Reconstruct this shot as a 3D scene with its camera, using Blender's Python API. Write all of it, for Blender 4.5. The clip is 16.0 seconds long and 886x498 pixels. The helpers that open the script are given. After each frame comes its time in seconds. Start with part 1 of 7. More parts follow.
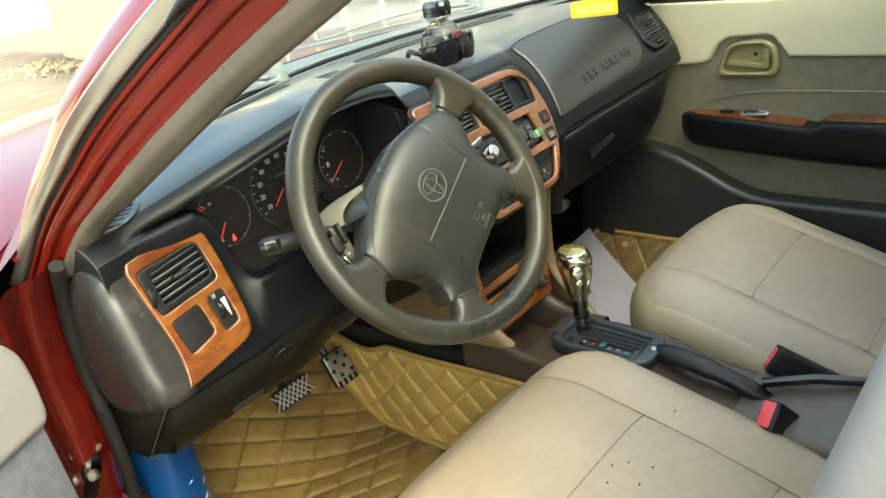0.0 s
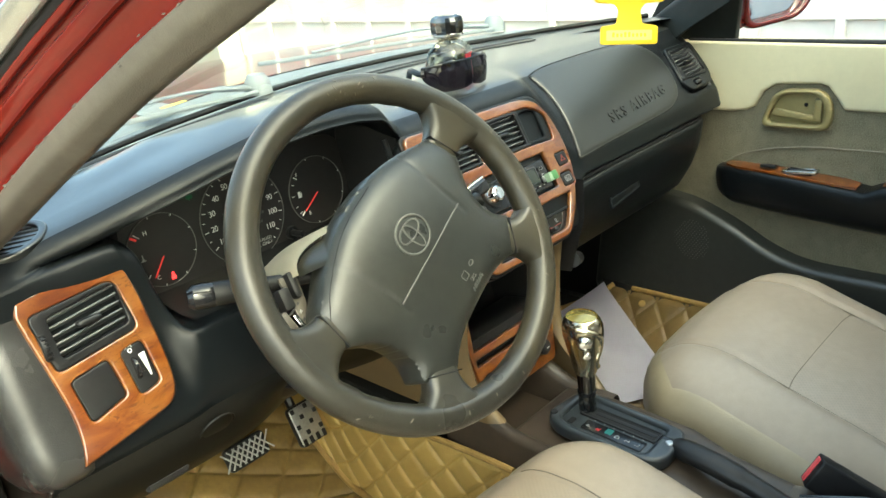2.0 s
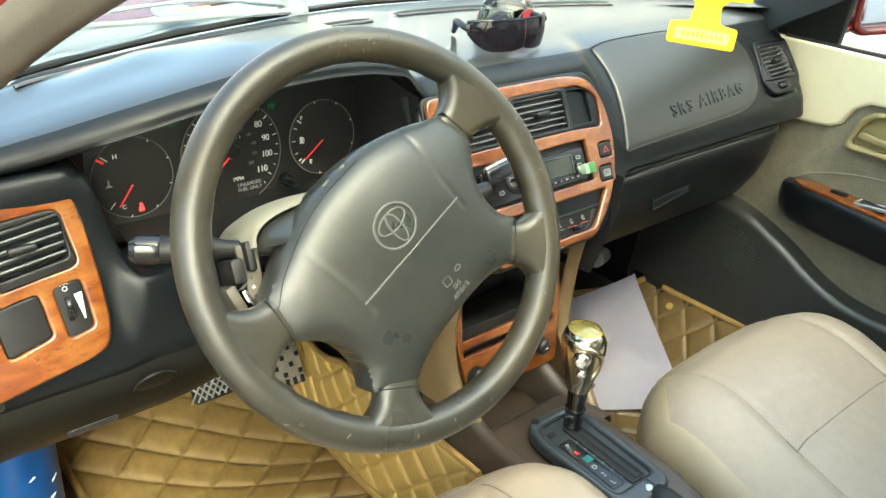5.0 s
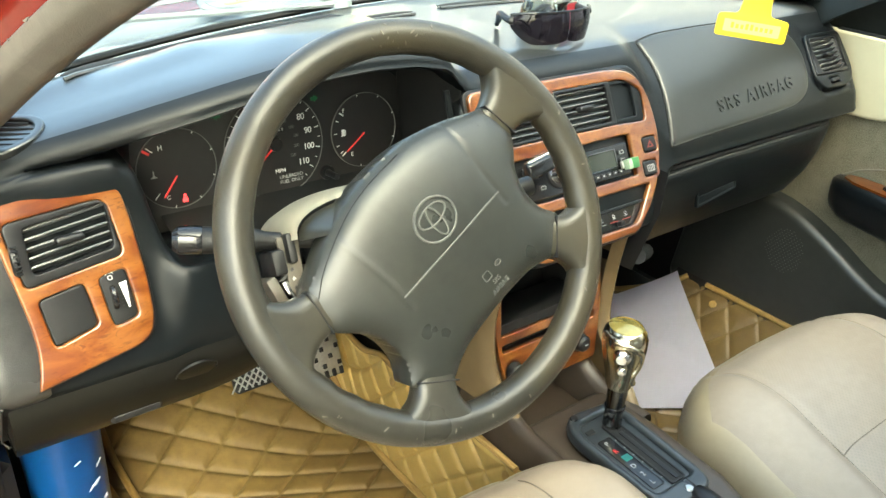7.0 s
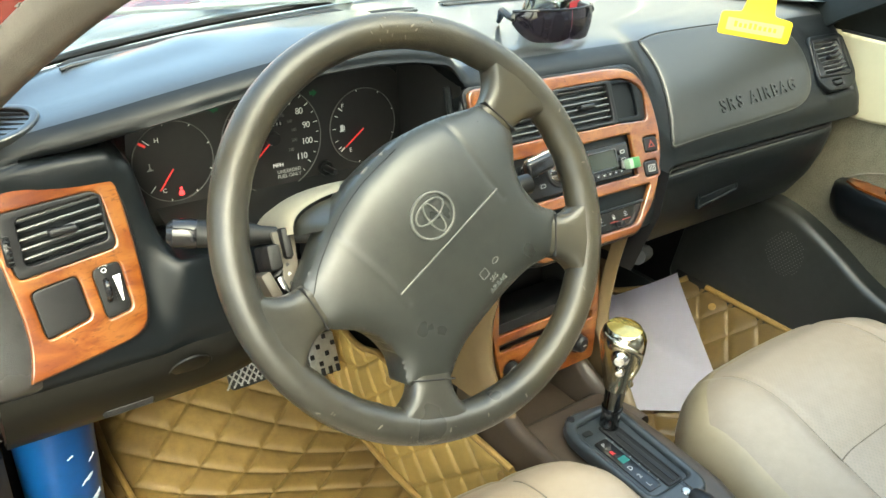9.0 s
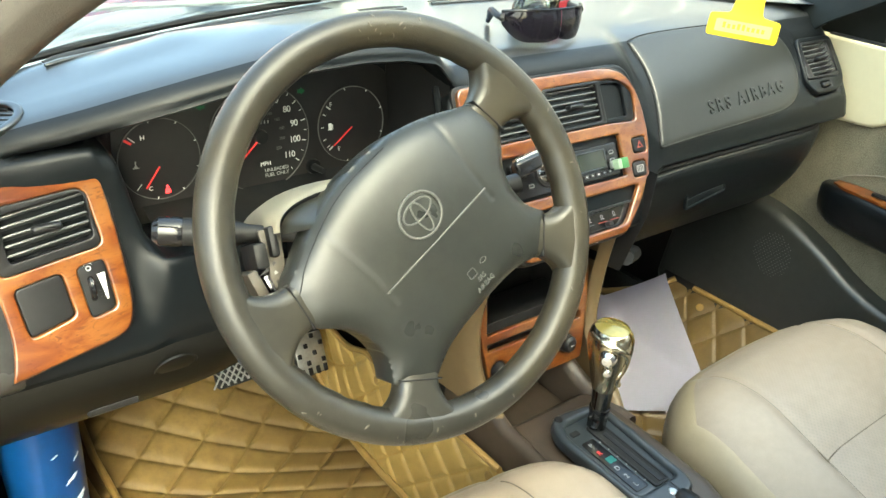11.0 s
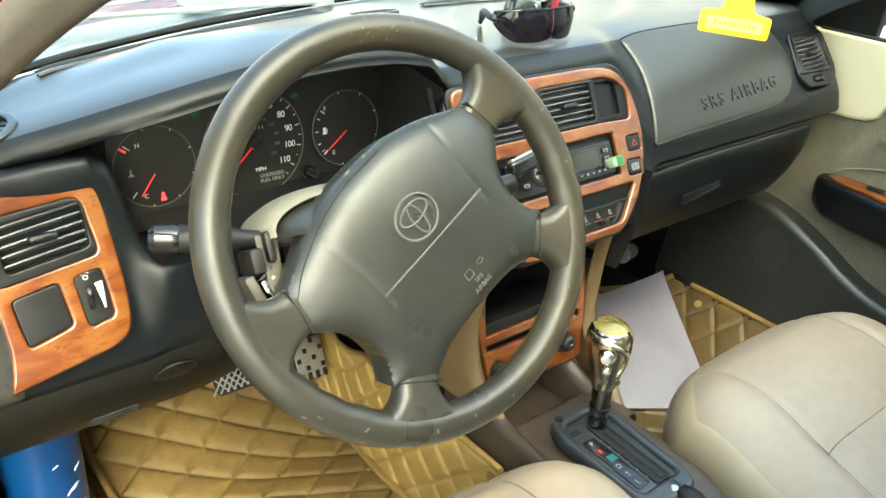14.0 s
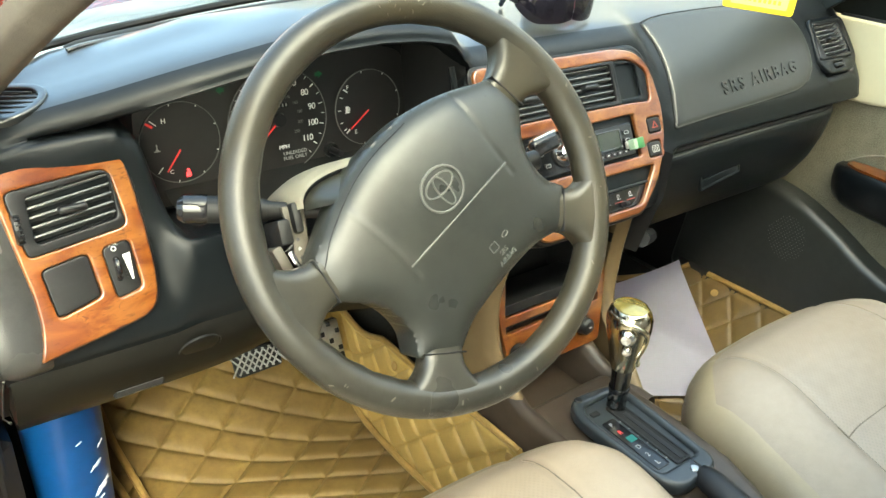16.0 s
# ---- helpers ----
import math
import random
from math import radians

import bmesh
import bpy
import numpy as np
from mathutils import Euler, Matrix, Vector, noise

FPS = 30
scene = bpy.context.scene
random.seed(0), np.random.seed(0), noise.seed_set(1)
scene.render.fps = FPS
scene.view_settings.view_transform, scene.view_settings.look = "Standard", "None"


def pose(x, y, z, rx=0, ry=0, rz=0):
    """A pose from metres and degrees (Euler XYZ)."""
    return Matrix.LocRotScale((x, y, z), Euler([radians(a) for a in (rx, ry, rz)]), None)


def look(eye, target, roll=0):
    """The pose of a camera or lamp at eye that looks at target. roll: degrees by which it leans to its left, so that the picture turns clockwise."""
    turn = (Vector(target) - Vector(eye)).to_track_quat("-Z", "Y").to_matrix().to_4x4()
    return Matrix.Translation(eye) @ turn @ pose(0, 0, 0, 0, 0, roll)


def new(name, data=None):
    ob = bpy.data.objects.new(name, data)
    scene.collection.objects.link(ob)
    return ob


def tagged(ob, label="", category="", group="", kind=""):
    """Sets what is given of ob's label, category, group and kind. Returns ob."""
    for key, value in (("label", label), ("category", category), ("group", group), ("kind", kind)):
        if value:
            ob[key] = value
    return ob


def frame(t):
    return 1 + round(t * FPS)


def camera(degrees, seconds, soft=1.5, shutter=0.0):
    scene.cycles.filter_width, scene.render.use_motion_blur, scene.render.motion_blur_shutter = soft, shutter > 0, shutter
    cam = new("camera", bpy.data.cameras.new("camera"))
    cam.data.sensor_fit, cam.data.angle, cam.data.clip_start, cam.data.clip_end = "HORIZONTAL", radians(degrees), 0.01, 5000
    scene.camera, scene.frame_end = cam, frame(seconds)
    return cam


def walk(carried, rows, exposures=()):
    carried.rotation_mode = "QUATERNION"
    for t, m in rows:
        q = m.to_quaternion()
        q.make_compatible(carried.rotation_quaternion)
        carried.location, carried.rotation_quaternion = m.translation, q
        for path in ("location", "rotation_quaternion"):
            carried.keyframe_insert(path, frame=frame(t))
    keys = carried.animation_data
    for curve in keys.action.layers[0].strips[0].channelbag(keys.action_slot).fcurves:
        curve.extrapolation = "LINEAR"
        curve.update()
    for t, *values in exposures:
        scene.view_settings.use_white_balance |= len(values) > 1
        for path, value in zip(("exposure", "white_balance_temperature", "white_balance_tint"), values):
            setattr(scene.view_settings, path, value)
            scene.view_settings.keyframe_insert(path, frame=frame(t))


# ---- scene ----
cam = camera(57.3, 16.0)
PATH = [
    (0, (-1.004, -0.637, 1.028), (0.312, 0.635, 0.222), -10.8),
    (0.5, (-1.031, -0.585, 1.044), (0.272, 0.707, 0.25), -9.9),
    (1, (-0.933, -0.519, 0.983), (0.386, 0.767, 0.204), -9.6),
    (1.5, (-0.864, -0.528, 0.976), (0.476, 0.751, 0.222), -8.3),
    (2, (-0.839, -0.533, 0.981), (0.479, 0.775, 0.238), -6.5),
    (2.5, (-0.813, -0.48, 0.98), (0.494, 0.838, 0.235), -4.3),
    (3, (-0.771, -0.48, 0.993), (0.521, 0.821, 0.195), -1.9),
    (3.2, (-0.745, -0.487, 0.993), (0.526, 0.815, 0.163), -0.5),
    (5.3, (-0.708, -0.487, 1.002), (0.450, 0.865, 0.087), 3.1),
    (5.5, (-0.708, -0.488, 0.999), (0.438, 0.874, 0.086), 2.8),
    (6, (-0.711, -0.488, 0.999), (0.396, 0.898, 0.074), 2.4),
    (6.5, (-0.709, -0.488, 0.999), (0.38, 0.909, 0.071), 2.3),
    (7, (-0.706, -0.484, 1.0), (0.381, 0.914, 0.07), 2.6),
    (7.5, (-0.704, -0.484, 0.998), (0.38, 0.918, 0.072), 2.7),
    (8, (-0.703, -0.483, 0.997), (0.38, 0.919, 0.07), 2.9),
    (10.5, (-0.698, -0.481, 0.991), (0.4, 0.907, 0.061), 4.0),
    (11, (-0.698, -0.481, 0.993), (0.409, 0.902, 0.064), 4.0),
    (11.5, (-0.699, -0.481, 0.993), (0.412, 0.9, 0.066), 4.0),
    (12, (-0.699, -0.482, 0.995), (0.413, 0.897, 0.067), 3.9),
    (12.5, (-0.697, -0.481, 0.993), (0.42, 0.897, 0.071), 3.6),
    (13, (-0.697, -0.481, 0.994), (0.422, 0.896, 0.07), 3.4),
    (13.5, (-0.697, -0.481, 0.994), (0.419, 0.896, 0.068), 3.2),
    (14, (-0.698, -0.482, 0.993), (0.415, 0.899, 0.069), 2.9),
    (14.5, (-0.698, -0.482, 0.992), (0.411, 0.903, 0.07), 2.7),
    (15, (-0.699, -0.483, 0.991), (0.407, 0.906, 0.07), 2.6),
    (15.5, (-0.7, -0.484, 0.984), (0.401, 0.907, 0.06), 2.8),
    (16, (-0.716, -0.485, 0.974), (0.377, 0.909, 0.046), 2.8),
]
walk(cam, [(t, look(eye, target, roll)) for t, eye, target, roll in PATH],
     exposures=[(0.0, 3.08, 7150, -13), (2.0, 3.20, 6850, -14), (3.0, 3.42, 6750, -13), (5.5, 3.70, 6800, -11), (16.0, 3.70, 6800, -12)])

# ---- world, sun, exposure ----
SUN_DIR = (-0.05, -0.70, 0.71)
world = bpy.data.worlds.new("sky")
scene.world = world
world.use_nodes = True
wn = world.node_tree.nodes
sky = wn.new("ShaderNodeTexSky")
sky.sky_type = 'NISHITA'
sky.sun_disc = False
sky.sun_elevation = math.atan2(SUN_DIR[2], math.hypot(SUN_DIR[0], SUN_DIR[1]))
sky.sun_rotation = math.atan2(SUN_DIR[0], SUN_DIR[1])
sky.dust_density = 8.0
sky.air_density = 0.8
sky.ozone_density = 0.6
wn["Background"].inputs["Strength"].default_value = 0.15
world.node_tree.links.new(sky.outputs[0], wn["Background"].inputs["Color"])
sun = new("sun", bpy.data.lights.new("sun", 'SUN'))
sun.data.energy = 2.2
sun.data.angle = radians(6)
sun.data.color = (1.0, 0.95, 0.87)
sun.matrix_world = look(Vector(SUN_DIR) * 30, (0, 0, 0))


# ---- materials ----
def material(name, colour, rough=0.5, metal=0.0, vary=0.12, scale=60.0, bump=0.0, bump_scale=900.0, coat=0.0, spec=0.5,
             second=None, second_scale=8.0, second_amount=0.5, emit=None, stretch=(1, 1, 1), rough_vary=0.08):
    m = bpy.data.materials.new(name)
    m.use_nodes = True
    t = m.node_tree
    n, lk = t.nodes, t.links
    b = n["Principled BSDF"]
    geo = n.new("ShaderNodeTexCoord")
    mp = n.new("ShaderNodeMapping")
    mp.inputs["Scale"].default_value = stretch
    lk.new(geo.outputs["Object"], mp.inputs["Vector"])
    fine = n.new("ShaderNodeTexNoise")
    fine.inputs["Scale"].default_value = scale
    fine.inputs["Detail"].default_value = 6
    fine.inputs["Roughness"].default_value = 0.65
    lk.new(mp.outputs[0], fine.inputs["Vector"])
    big = n.new("ShaderNodeTexNoise")
    big.inputs["Scale"].default_value = second_scale
    big.inputs["Detail"].default_value = 4
    lk.new(mp.outputs[0], big.inputs["Vector"])
    c = Vector(colour)
    ramp = n.new("ShaderNodeValToRGB")
    ramp.color_ramp.elements[0].position, ramp.color_ramp.elements[1].position = 0.3, 0.7
    ramp.color_ramp.elements[0].color = (*(c * (1 - vary)), 1)
    ramp.color_ramp.elements[1].color = (*(c * (1 + vary)), 1)
    lk.new(fine.outputs["Fac"], ramp.inputs[0])
    mix = n.new("ShaderNodeMix")
    mix.data_type = 'RGBA'
    r2 = n.new("ShaderNodeMapRange")
    r2.inputs["From Min"].default_value, r2.inputs["From Max"].default_value = 0.42, 0.66
    r2.inputs["To Max"].default_value = second_amount if second else 0.0
    lk.new(big.outputs["Fac"], r2.inputs["Value"])
    lk.new(r2.outputs[0], mix.inputs["Factor"])
    lk.new(ramp.outputs[0], mix.inputs["A"])
    mix.inputs["B"].default_value = (*(second or colour), 1)
    lk.new(mix.outputs["Result"], b.inputs["Base Color"])
    rr = n.new("ShaderNodeMapRange")
    rr.inputs["To Min"].default_value, rr.inputs["To Max"].default_value = max(0.02, rough - rough_vary), min(1, rough + rough_vary)
    lk.new(big.outputs["Fac"], rr.inputs["Value"])
    lk.new(rr.outputs[0], b.inputs["Roughness"])
    b.inputs["Metallic"].default_value = metal
    b.inputs["Specular IOR Level"].default_value = spec
    b.inputs["Coat Weight"].default_value = coat
    b.inputs["Coat Roughness"].default_value = 0.04
    if bump:
        g = n.new("ShaderNodeTexNoise")
        g.inputs["Scale"].default_value = bump_scale
        g.inputs["Detail"].default_value = 3
        lk.new(mp.outputs[0], g.inputs["Vector"])
        bp = n.new("ShaderNodeBump")
        bp.inputs["Strength"].default_value = bump
        bp.inputs["Distance"].default_value = 0.0006
        lk.new(g.outputs["Fac"], bp.inputs["Height"])
        lk.new(bp.outputs[0], b.inputs["Normal"])
    if emit:
        b.inputs["Emission Color"].default_value = (*emit[:3], 1)
        b.inputs["Emission Strength"].default_value = emit[3]
    return m


def weave(m, scale, depth, direction='Z'):
    """A ribbed cloth relief laid over a material."""
    n, lk = m.node_tree.nodes, m.node_tree.links
    tc = n.new("ShaderNodeTexCoord")
    w = n.new("ShaderNodeTexWave")
    w.bands_direction = direction
    w.inputs["Scale"].default_value = scale
    w.inputs["Distortion"].default_value = 2.5
    w.inputs["Detail"].default_value = 2
    lk.new(tc.outputs["Object"], w.inputs["Vector"])
    bp = n.new("ShaderNodeBump")
    bp.inputs["Strength"].default_value = 0.6
    bp.inputs["Distance"].default_value = depth
    lk.new(w.outputs["Fac"], bp.inputs["Height"])
    lk.new(bp.outputs[0], n["Principled BSDF"].inputs["Normal"])
    return m


def burl(name):
    """Lacquered burr-walnut trim, orange with dark flecks."""
    m = bpy.data.materials.new(name)
    m.use_nodes = True
    n, lk = m.node_tree.nodes, m.node_tree.links
    b = n["Principled BSDF"]
    tc = n.new("ShaderNodeTexCoord")
    mp = n.new("ShaderNodeMapping")
    mp.inputs["Rotation"].default_value = (0.3, 0.5, 0.2)
    mp.inputs["Scale"].default_value = (0.7, 1, 1.6)
    lk.new(tc.outputs["Object"], mp.inputs["Vector"])
    a = n.new("ShaderNodeTexNoise")
    a.inputs["Scale"].default_value, a.inputs["Detail"].default_value, a.inputs["Distortion"].default_value = 24, 8, 1.6
    f = n.new("ShaderNodeTexNoise")
    f.inputs["Scale"].default_value, f.inputs["Detail"].default_value, f.inputs["Distortion"].default_value = 110, 5, 2.0
    for q in (a, f):
        lk.new(mp.outputs[0], q.inputs["Vector"])
    ra = n.new("ShaderNodeValToRGB")
    e = ra.color_ramp.elements
    e[0].position, e[0].color = 0.30, (0.080, 0.016, 0.0034, 1)
    e[1].position, e[1].color = 0.64, (0.190, 0.072, 0.0155, 1)
    mid = ra.color_ramp.elements.new(0.46)
    mid.color = (0.130, 0.035, 0.005, 1)
    lk.new(a.outputs["Fac"], ra.inputs[0])
    rf = n.new("ShaderNodeMapRange")
    rf.inputs["From Min"].default_value, rf.inputs["From Max"].default_value = 0.56, 0.70
    rf.inputs["To Max"].default_value = 0.7
    lk.new(f.outputs["Fac"], rf.inputs["Value"])
    mx = n.new("ShaderNodeMix")
    mx.data_type = 'RGBA'
    lk.new(rf.outputs[0], mx.inputs["Factor"])
    lk.new(ra.outputs[0], mx.inputs["A"])
    mx.inputs["B"].default_value = (0.055, 0.008, 0.003, 1)
    lk.new(mx.outputs["Result"], b.inputs["Base Color"])
    b.inputs["Roughness"].default_value = 0.28
    b.inputs["Coat Weight"].default_value = 1.0
    b.inputs["Coat Roughness"].default_value = 0.12
    b.inputs["Coat IOR"].default_value = 1.55
    return m


def glass(name, tint=(1, 1, 1), rough=0.0):
    m = bpy.data.materials.new(name)
    m.use_nodes = True
    b = m.node_tree.nodes["Principled BSDF"]
    b.inputs["Base Color"].default_value = (*tint, 1)
    b.inputs["Roughness"].default_value = rough
    b.inputs["Transmission Weight"].default_value = 1.0
    b.inputs["IOR"].default_value = 1.45
    return m


# one dash vinyl in two copies: darkened for the shaded front, lighter on top
M_DASH = material("dash_vinyl", (0.0045, 0.0060, 0.0071), 0.35, spec=0.25, bump=0.25, bump_scale=1400, vary=0.2, second=(0.0058, 0.0066, 0.0073), second_scale=5)
M_DASHTOP = material("dash_vinyl_lit", (0.011, 0.0122, 0.0118), 0.32, spec=0.95, coat=0.32, bump=0.26, bump_scale=1000, vary=0.22, scale=260, second=(0.016, 0.0168, 0.016), second_scale=6)
M_GEAR = material("selector_surround_plastic", (0.026, 0.031, 0.035), 0.32, spec=0.6, bump=0.2, vary=0.15)
# pale line for the side panel's seam and for painted edge highlights
M_LIPLINE = material("pale_grey_edge_line", (0.045, 0.045, 0.041), 0.45, vary=0.2)
M_LOBE = material("map_pocket_plastic", (0.027, 0.0285, 0.0255), 0.36, bump=0.25, vary=0.15, second=(0.034, 0.034, 0.0285), second_scale=6)
M_KNEE = material("knee_plastic", (0.0062, 0.0060, 0.0051), 0.40, spec=0.20, bump=0.25, vary=0.18, second=(0.0085, 0.0079, 0.006), second_scale=7)
M_SWITCH = material("grey_beige_switch_plastic", (0.062, 0.054, 0.041), 0.5, vary=0.2)
M_BPILLAR = material("grey_pillar_cover", (0.22, 0.215, 0.21), 0.42, bump=0.2, vary=0.05)
M_ENDCAP = material("end_cap_plastic", (0.022, 0.0218, 0.0214), 0.27, spec=0.55, rough_vary=0.07, bump=0.3, vary=0.25, second=(0.036, 0.0345, 0.032), second_scale=11, second_amount=0.7)
M_BLACK = material("black_plastic", (0.009, 0.009, 0.0098), 0.40, spec=0.34, bump=0.2, vary=0.2, second=(0.016, 0.016, 0.016))
M_GLOSS = material("black_gloss_plastic", (0.010, 0.010, 0.011), 0.16, vary=0.1)
# near-black for joints, and for the shade inside wells, slots and bin
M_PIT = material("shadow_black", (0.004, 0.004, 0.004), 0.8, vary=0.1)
M_WHEEL = material("wheel_urethane", (0.0235, 0.0220, 0.0172), 0.30, spec=0.50, bump=0.35, bump_scale=1500, vary=0.24, second=(0.044, 0.036, 0.0205), second_scale=9, second_amount=0.75, rough_vary=0.08)
M_PAD = material("airbag_urethane", (0.0200, 0.0208, 0.0180), 0.29, spec=0.54, bump=0.35, bump_scale=1500, vary=0.2, rough_vary=0.05, second=(0.028, 0.0275, 0.0215), second_scale=14)
M_EMBOSS = material("embossed_urethane", (0.09, 0.09, 0.08), 0.38, vary=0.1)
M_WORN = material("worn_rim_scuffs", (0.11, 0.10, 0.078), 0.7, vary=0.3)
M_WOOD = burl("burl_walnut_lacquer")
M_SEAT = material("beige_leatherette", (0.300, 0.244, 0.186), 0.42, bump=0.55, bump_scale=700, vary=0.07, second=(0.262, 0.209, 0.154), second_scale=4, second_amount=0.6)
M_SEATD = material("warm_beige_leatherette", (0.352, 0.275, 0.197), 0.42, bump=0.55, bump_scale=700, vary=0.07, second=(0.306, 0.233, 0.155), second_scale=4, second_amount=0.6)
# seat hide with the yellow bounce off the mustard mat mixed into its colour
M_SEATSIDE = material("bounce_tinted_leatherette", (0.292, 0.238, 0.158), 0.40, bump=0.55, bump_scale=700, vary=0.06, second=(0.245, 0.197, 0.112), second_scale=4)
M_THREAD = material("seat_thread", (0.27, 0.235, 0.175), 0.8, vary=0.2)
M_COWL = material("faded_cowl_plastic", (0.23, 0.26, 0.265), 0.5, vary=0.1, bump=0.3, second=(0.18, 0.21, 0.215))
M_MAT = material("mustard_leather_mat", (0.44, 0.30, 0.092), 0.46, bump=0.4, bump_scale=600, vary=0.08, second=(0.33, 0.22, 0.066), second_scale=6, second_amount=0.7)
# trodden brown, and darker still for the shade of sill and dash
M_MATFLOOR = material("trodden_shaded_mustard_mat", (0.172, 0.114, 0.036), 0.56, spec=0.3, bump=0.4, bump_scale=600, vary=0.2, second=(0.118, 0.074, 0.024), second_scale=7, second_amount=0.9)
M_PALEGREEN = material("pale_green_label", (0.25, 0.34, 0.23), 0.5, vary=0.3, scale=900)
M_SEAM = material("dark_seat_seam", (0.15, 0.12, 0.085), 0.8, vary=0.2)
M_MATEDGE = material("mat_binding", (0.30, 0.19, 0.06), 0.6, bump=0.4, vary=0.15)
M_CONSOLE = material("brown_console_plastic", (0.044, 0.032, 0.022), 0.42, bump=0.25, vary=0.18, second=(0.060, 0.044, 0.030), second_scale=9)
M_TAN = material("tan_console_plastic", (0.15, 0.103, 0.050), 0.45, bump=0.3, vary=0.08, second=(0.12, 0.083, 0.040))
M_REARBOX = material("grey_brown_console_plastic", (0.105, 0.085, 0.064), 0.42, bump=0.3, vary=0.1, second=(0.085, 0.066, 0.047), second_scale=7)
M_CREAM = material("cream_vinyl", (0.66, 0.60, 0.40), 0.5, bump=0.4, bump_scale=1000, vary=0.04, second=(0.60, 0.54, 0.35), second_scale=5)
M_CLOTH = weave(material("grey_olive_door_cloth", (0.215, 0.193, 0.132), 0.9, vary=0.55, scale=500, second=(0.275, 0.249, 0.175), second_scale=40, spec=0.2), 260, 0.0018, 'Y')
M_CLOTH2 = weave(material("blue_grey_door_cloth", (0.13, 0.14, 0.17), 0.9, vary=0.4, scale=600, second=(0.19, 0.20, 0.235), second_scale=60, spec=0.2), 300, 0.0008, 'X')
M_GREYVINYL = material("light_grey_vinyl", (0.27, 0.262, 0.262), 0.5, bump=0.4, vary=0.04, second=(0.235, 0.225, 0.225), second_scale=5)
M_OLIVE = material("olive_handle_plastic", (0.23, 0.19, 0.085), 0.38, vary=0.1, bump=0.2)
# the car's one red paint in four copies, each tuned to its light
M_RED = material("red_car_paint", (0.092, 0.0068, 0.0045), 0.18, coat=0.5, spec=0.35, vary=0.08, second=(0.062, 0.0048, 0.0034), second_scale=4)
M_PAINT = material("glossy_red_pillar_paint", (0.118, 0.0078, 0.0042), 0.20, coat=0.28, spec=0.30, vary=0.08, second=(0.088, 0.0060, 0.0036), second_scale=4)
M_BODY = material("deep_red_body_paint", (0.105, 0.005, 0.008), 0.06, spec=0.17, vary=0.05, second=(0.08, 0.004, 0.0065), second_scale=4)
# lightest copy, for the outer pillar that reflects the bright yard
M_SKIN = material("lit_red_paint", (0.19, 0.013, 0.012), 0.12, coat=1.0, spec=0.8, vary=0.05, second=(0.15, 0.010, 0.009), second_scale=4)
M_AIRBAG = material("airbag_cover_vinyl", (0.0165, 0.0178, 0.0162), 0.31, spec=0.5, bump=0.22, bump_scale=1200, vary=0.12, second=(0.020, 0.0205, 0.018), second_scale=5)
# black slats taken to grey for the light that their edges catch
M_SLAT = material("edge_lit_vent_slat", (0.070, 0.072, 0.072), 0.33, vary=0.1)
M_DIMRED = material("dim_red_print", (0.22, 0.035, 0.025), 0.5, vary=0.1)
M_SHROUD = material("cream_column_shroud", (0.40, 0.37, 0.28), 0.45, bump=0.3, vary=0.05, second=(0.35, 0.32, 0.24), second_scale=9)
M_KNOBTOP = material("olive_gold_lacquer", (0.34, 0.27, 0.08), 0.15, metal=0.6, coat=0.6, vary=0.15)
M_RUBBER = material("black_rubber_seal", (0.010, 0.010, 0.010), 0.5, spec=0.3, bump=0.3, vary=0.2)
M_PILLAR = material("pillar_trim", (0.105, 0.092, 0.073), 0.46, bump=0.4, vary=0.15, second=(0.080, 0.070, 0.056), second_scale=22)
M_DARKTRIM = material("dark_pillar_cover", (0.010, 0.012, 0.011), 0.6, spec=0.2, bump=0.2, vary=0.15)
# passenger mat: the mustard hide darkened, its foot-well shade put into the colour
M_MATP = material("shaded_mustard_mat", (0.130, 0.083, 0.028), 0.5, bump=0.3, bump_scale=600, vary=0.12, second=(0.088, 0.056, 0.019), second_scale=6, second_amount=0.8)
M_SILVER = material("chrome_strip", (0.62, 0.62, 0.58), 0.22, metal=0.9, vary=0.05, second=(0.45, 0.44, 0.40), second_scale=20)
M_CHROME = material("chrome", (0.80, 0.79, 0.76), 0.06, metal=1.0, vary=0.02, rough_vary=0.03)
M_GUNMETAL = material("dark_chrome", (0.16, 0.16, 0.16), 0.12, metal=1.0, vary=0.05)
M_KNOBWOOD = material("amber_knob_inlay", (0.16, 0.055, 0.012), 0.12, coat=1.0, vary=0.5, scale=40, second=(0.30, 0.22, 0.05), second_scale=30, second_amount=0.8)
M_GOLD = material("champagne_metal", (0.66, 0.59, 0.43), 0.17, metal=1.0, vary=0.05)
M_PAPER = material("white_paper", (0.57, 0.55, 0.66), 0.75, vary=0.02, second=(0.53, 0.51, 0.61), second_scale=5)
M_YELLOW = material("yellow_card", (0.66, 0.45, 0.014), 0.6, vary=0.05)
M_YELLOW2 = material("pale_yellow_print", (0.86, 0.71, 0.16), 0.6, vary=0.03)
M_BLUE = material("blue_plastic", (0.0035, 0.043, 0.16), 0.36, vary=0.1, second=(0.0025, 0.031, 0.125), second_scale=12)
M_SCUFF = material("pale_scuffs", (0.52, 0.60, 0.68), 0.8, vary=0.3)
M_WHITEP = material("white_print", (0.75, 0.75, 0.72), 0.6, vary=0.05)
M_RING = material("dim_gauge_ring", (0.11, 0.11, 0.105), 0.6, vary=0.05)
M_GRILLE = material("grille_hole_edge", (0.20, 0.20, 0.19), 0.6, vary=0.05)
M_GREYP = material("grey_print", (0.30, 0.30, 0.29), 0.6, vary=0.05)
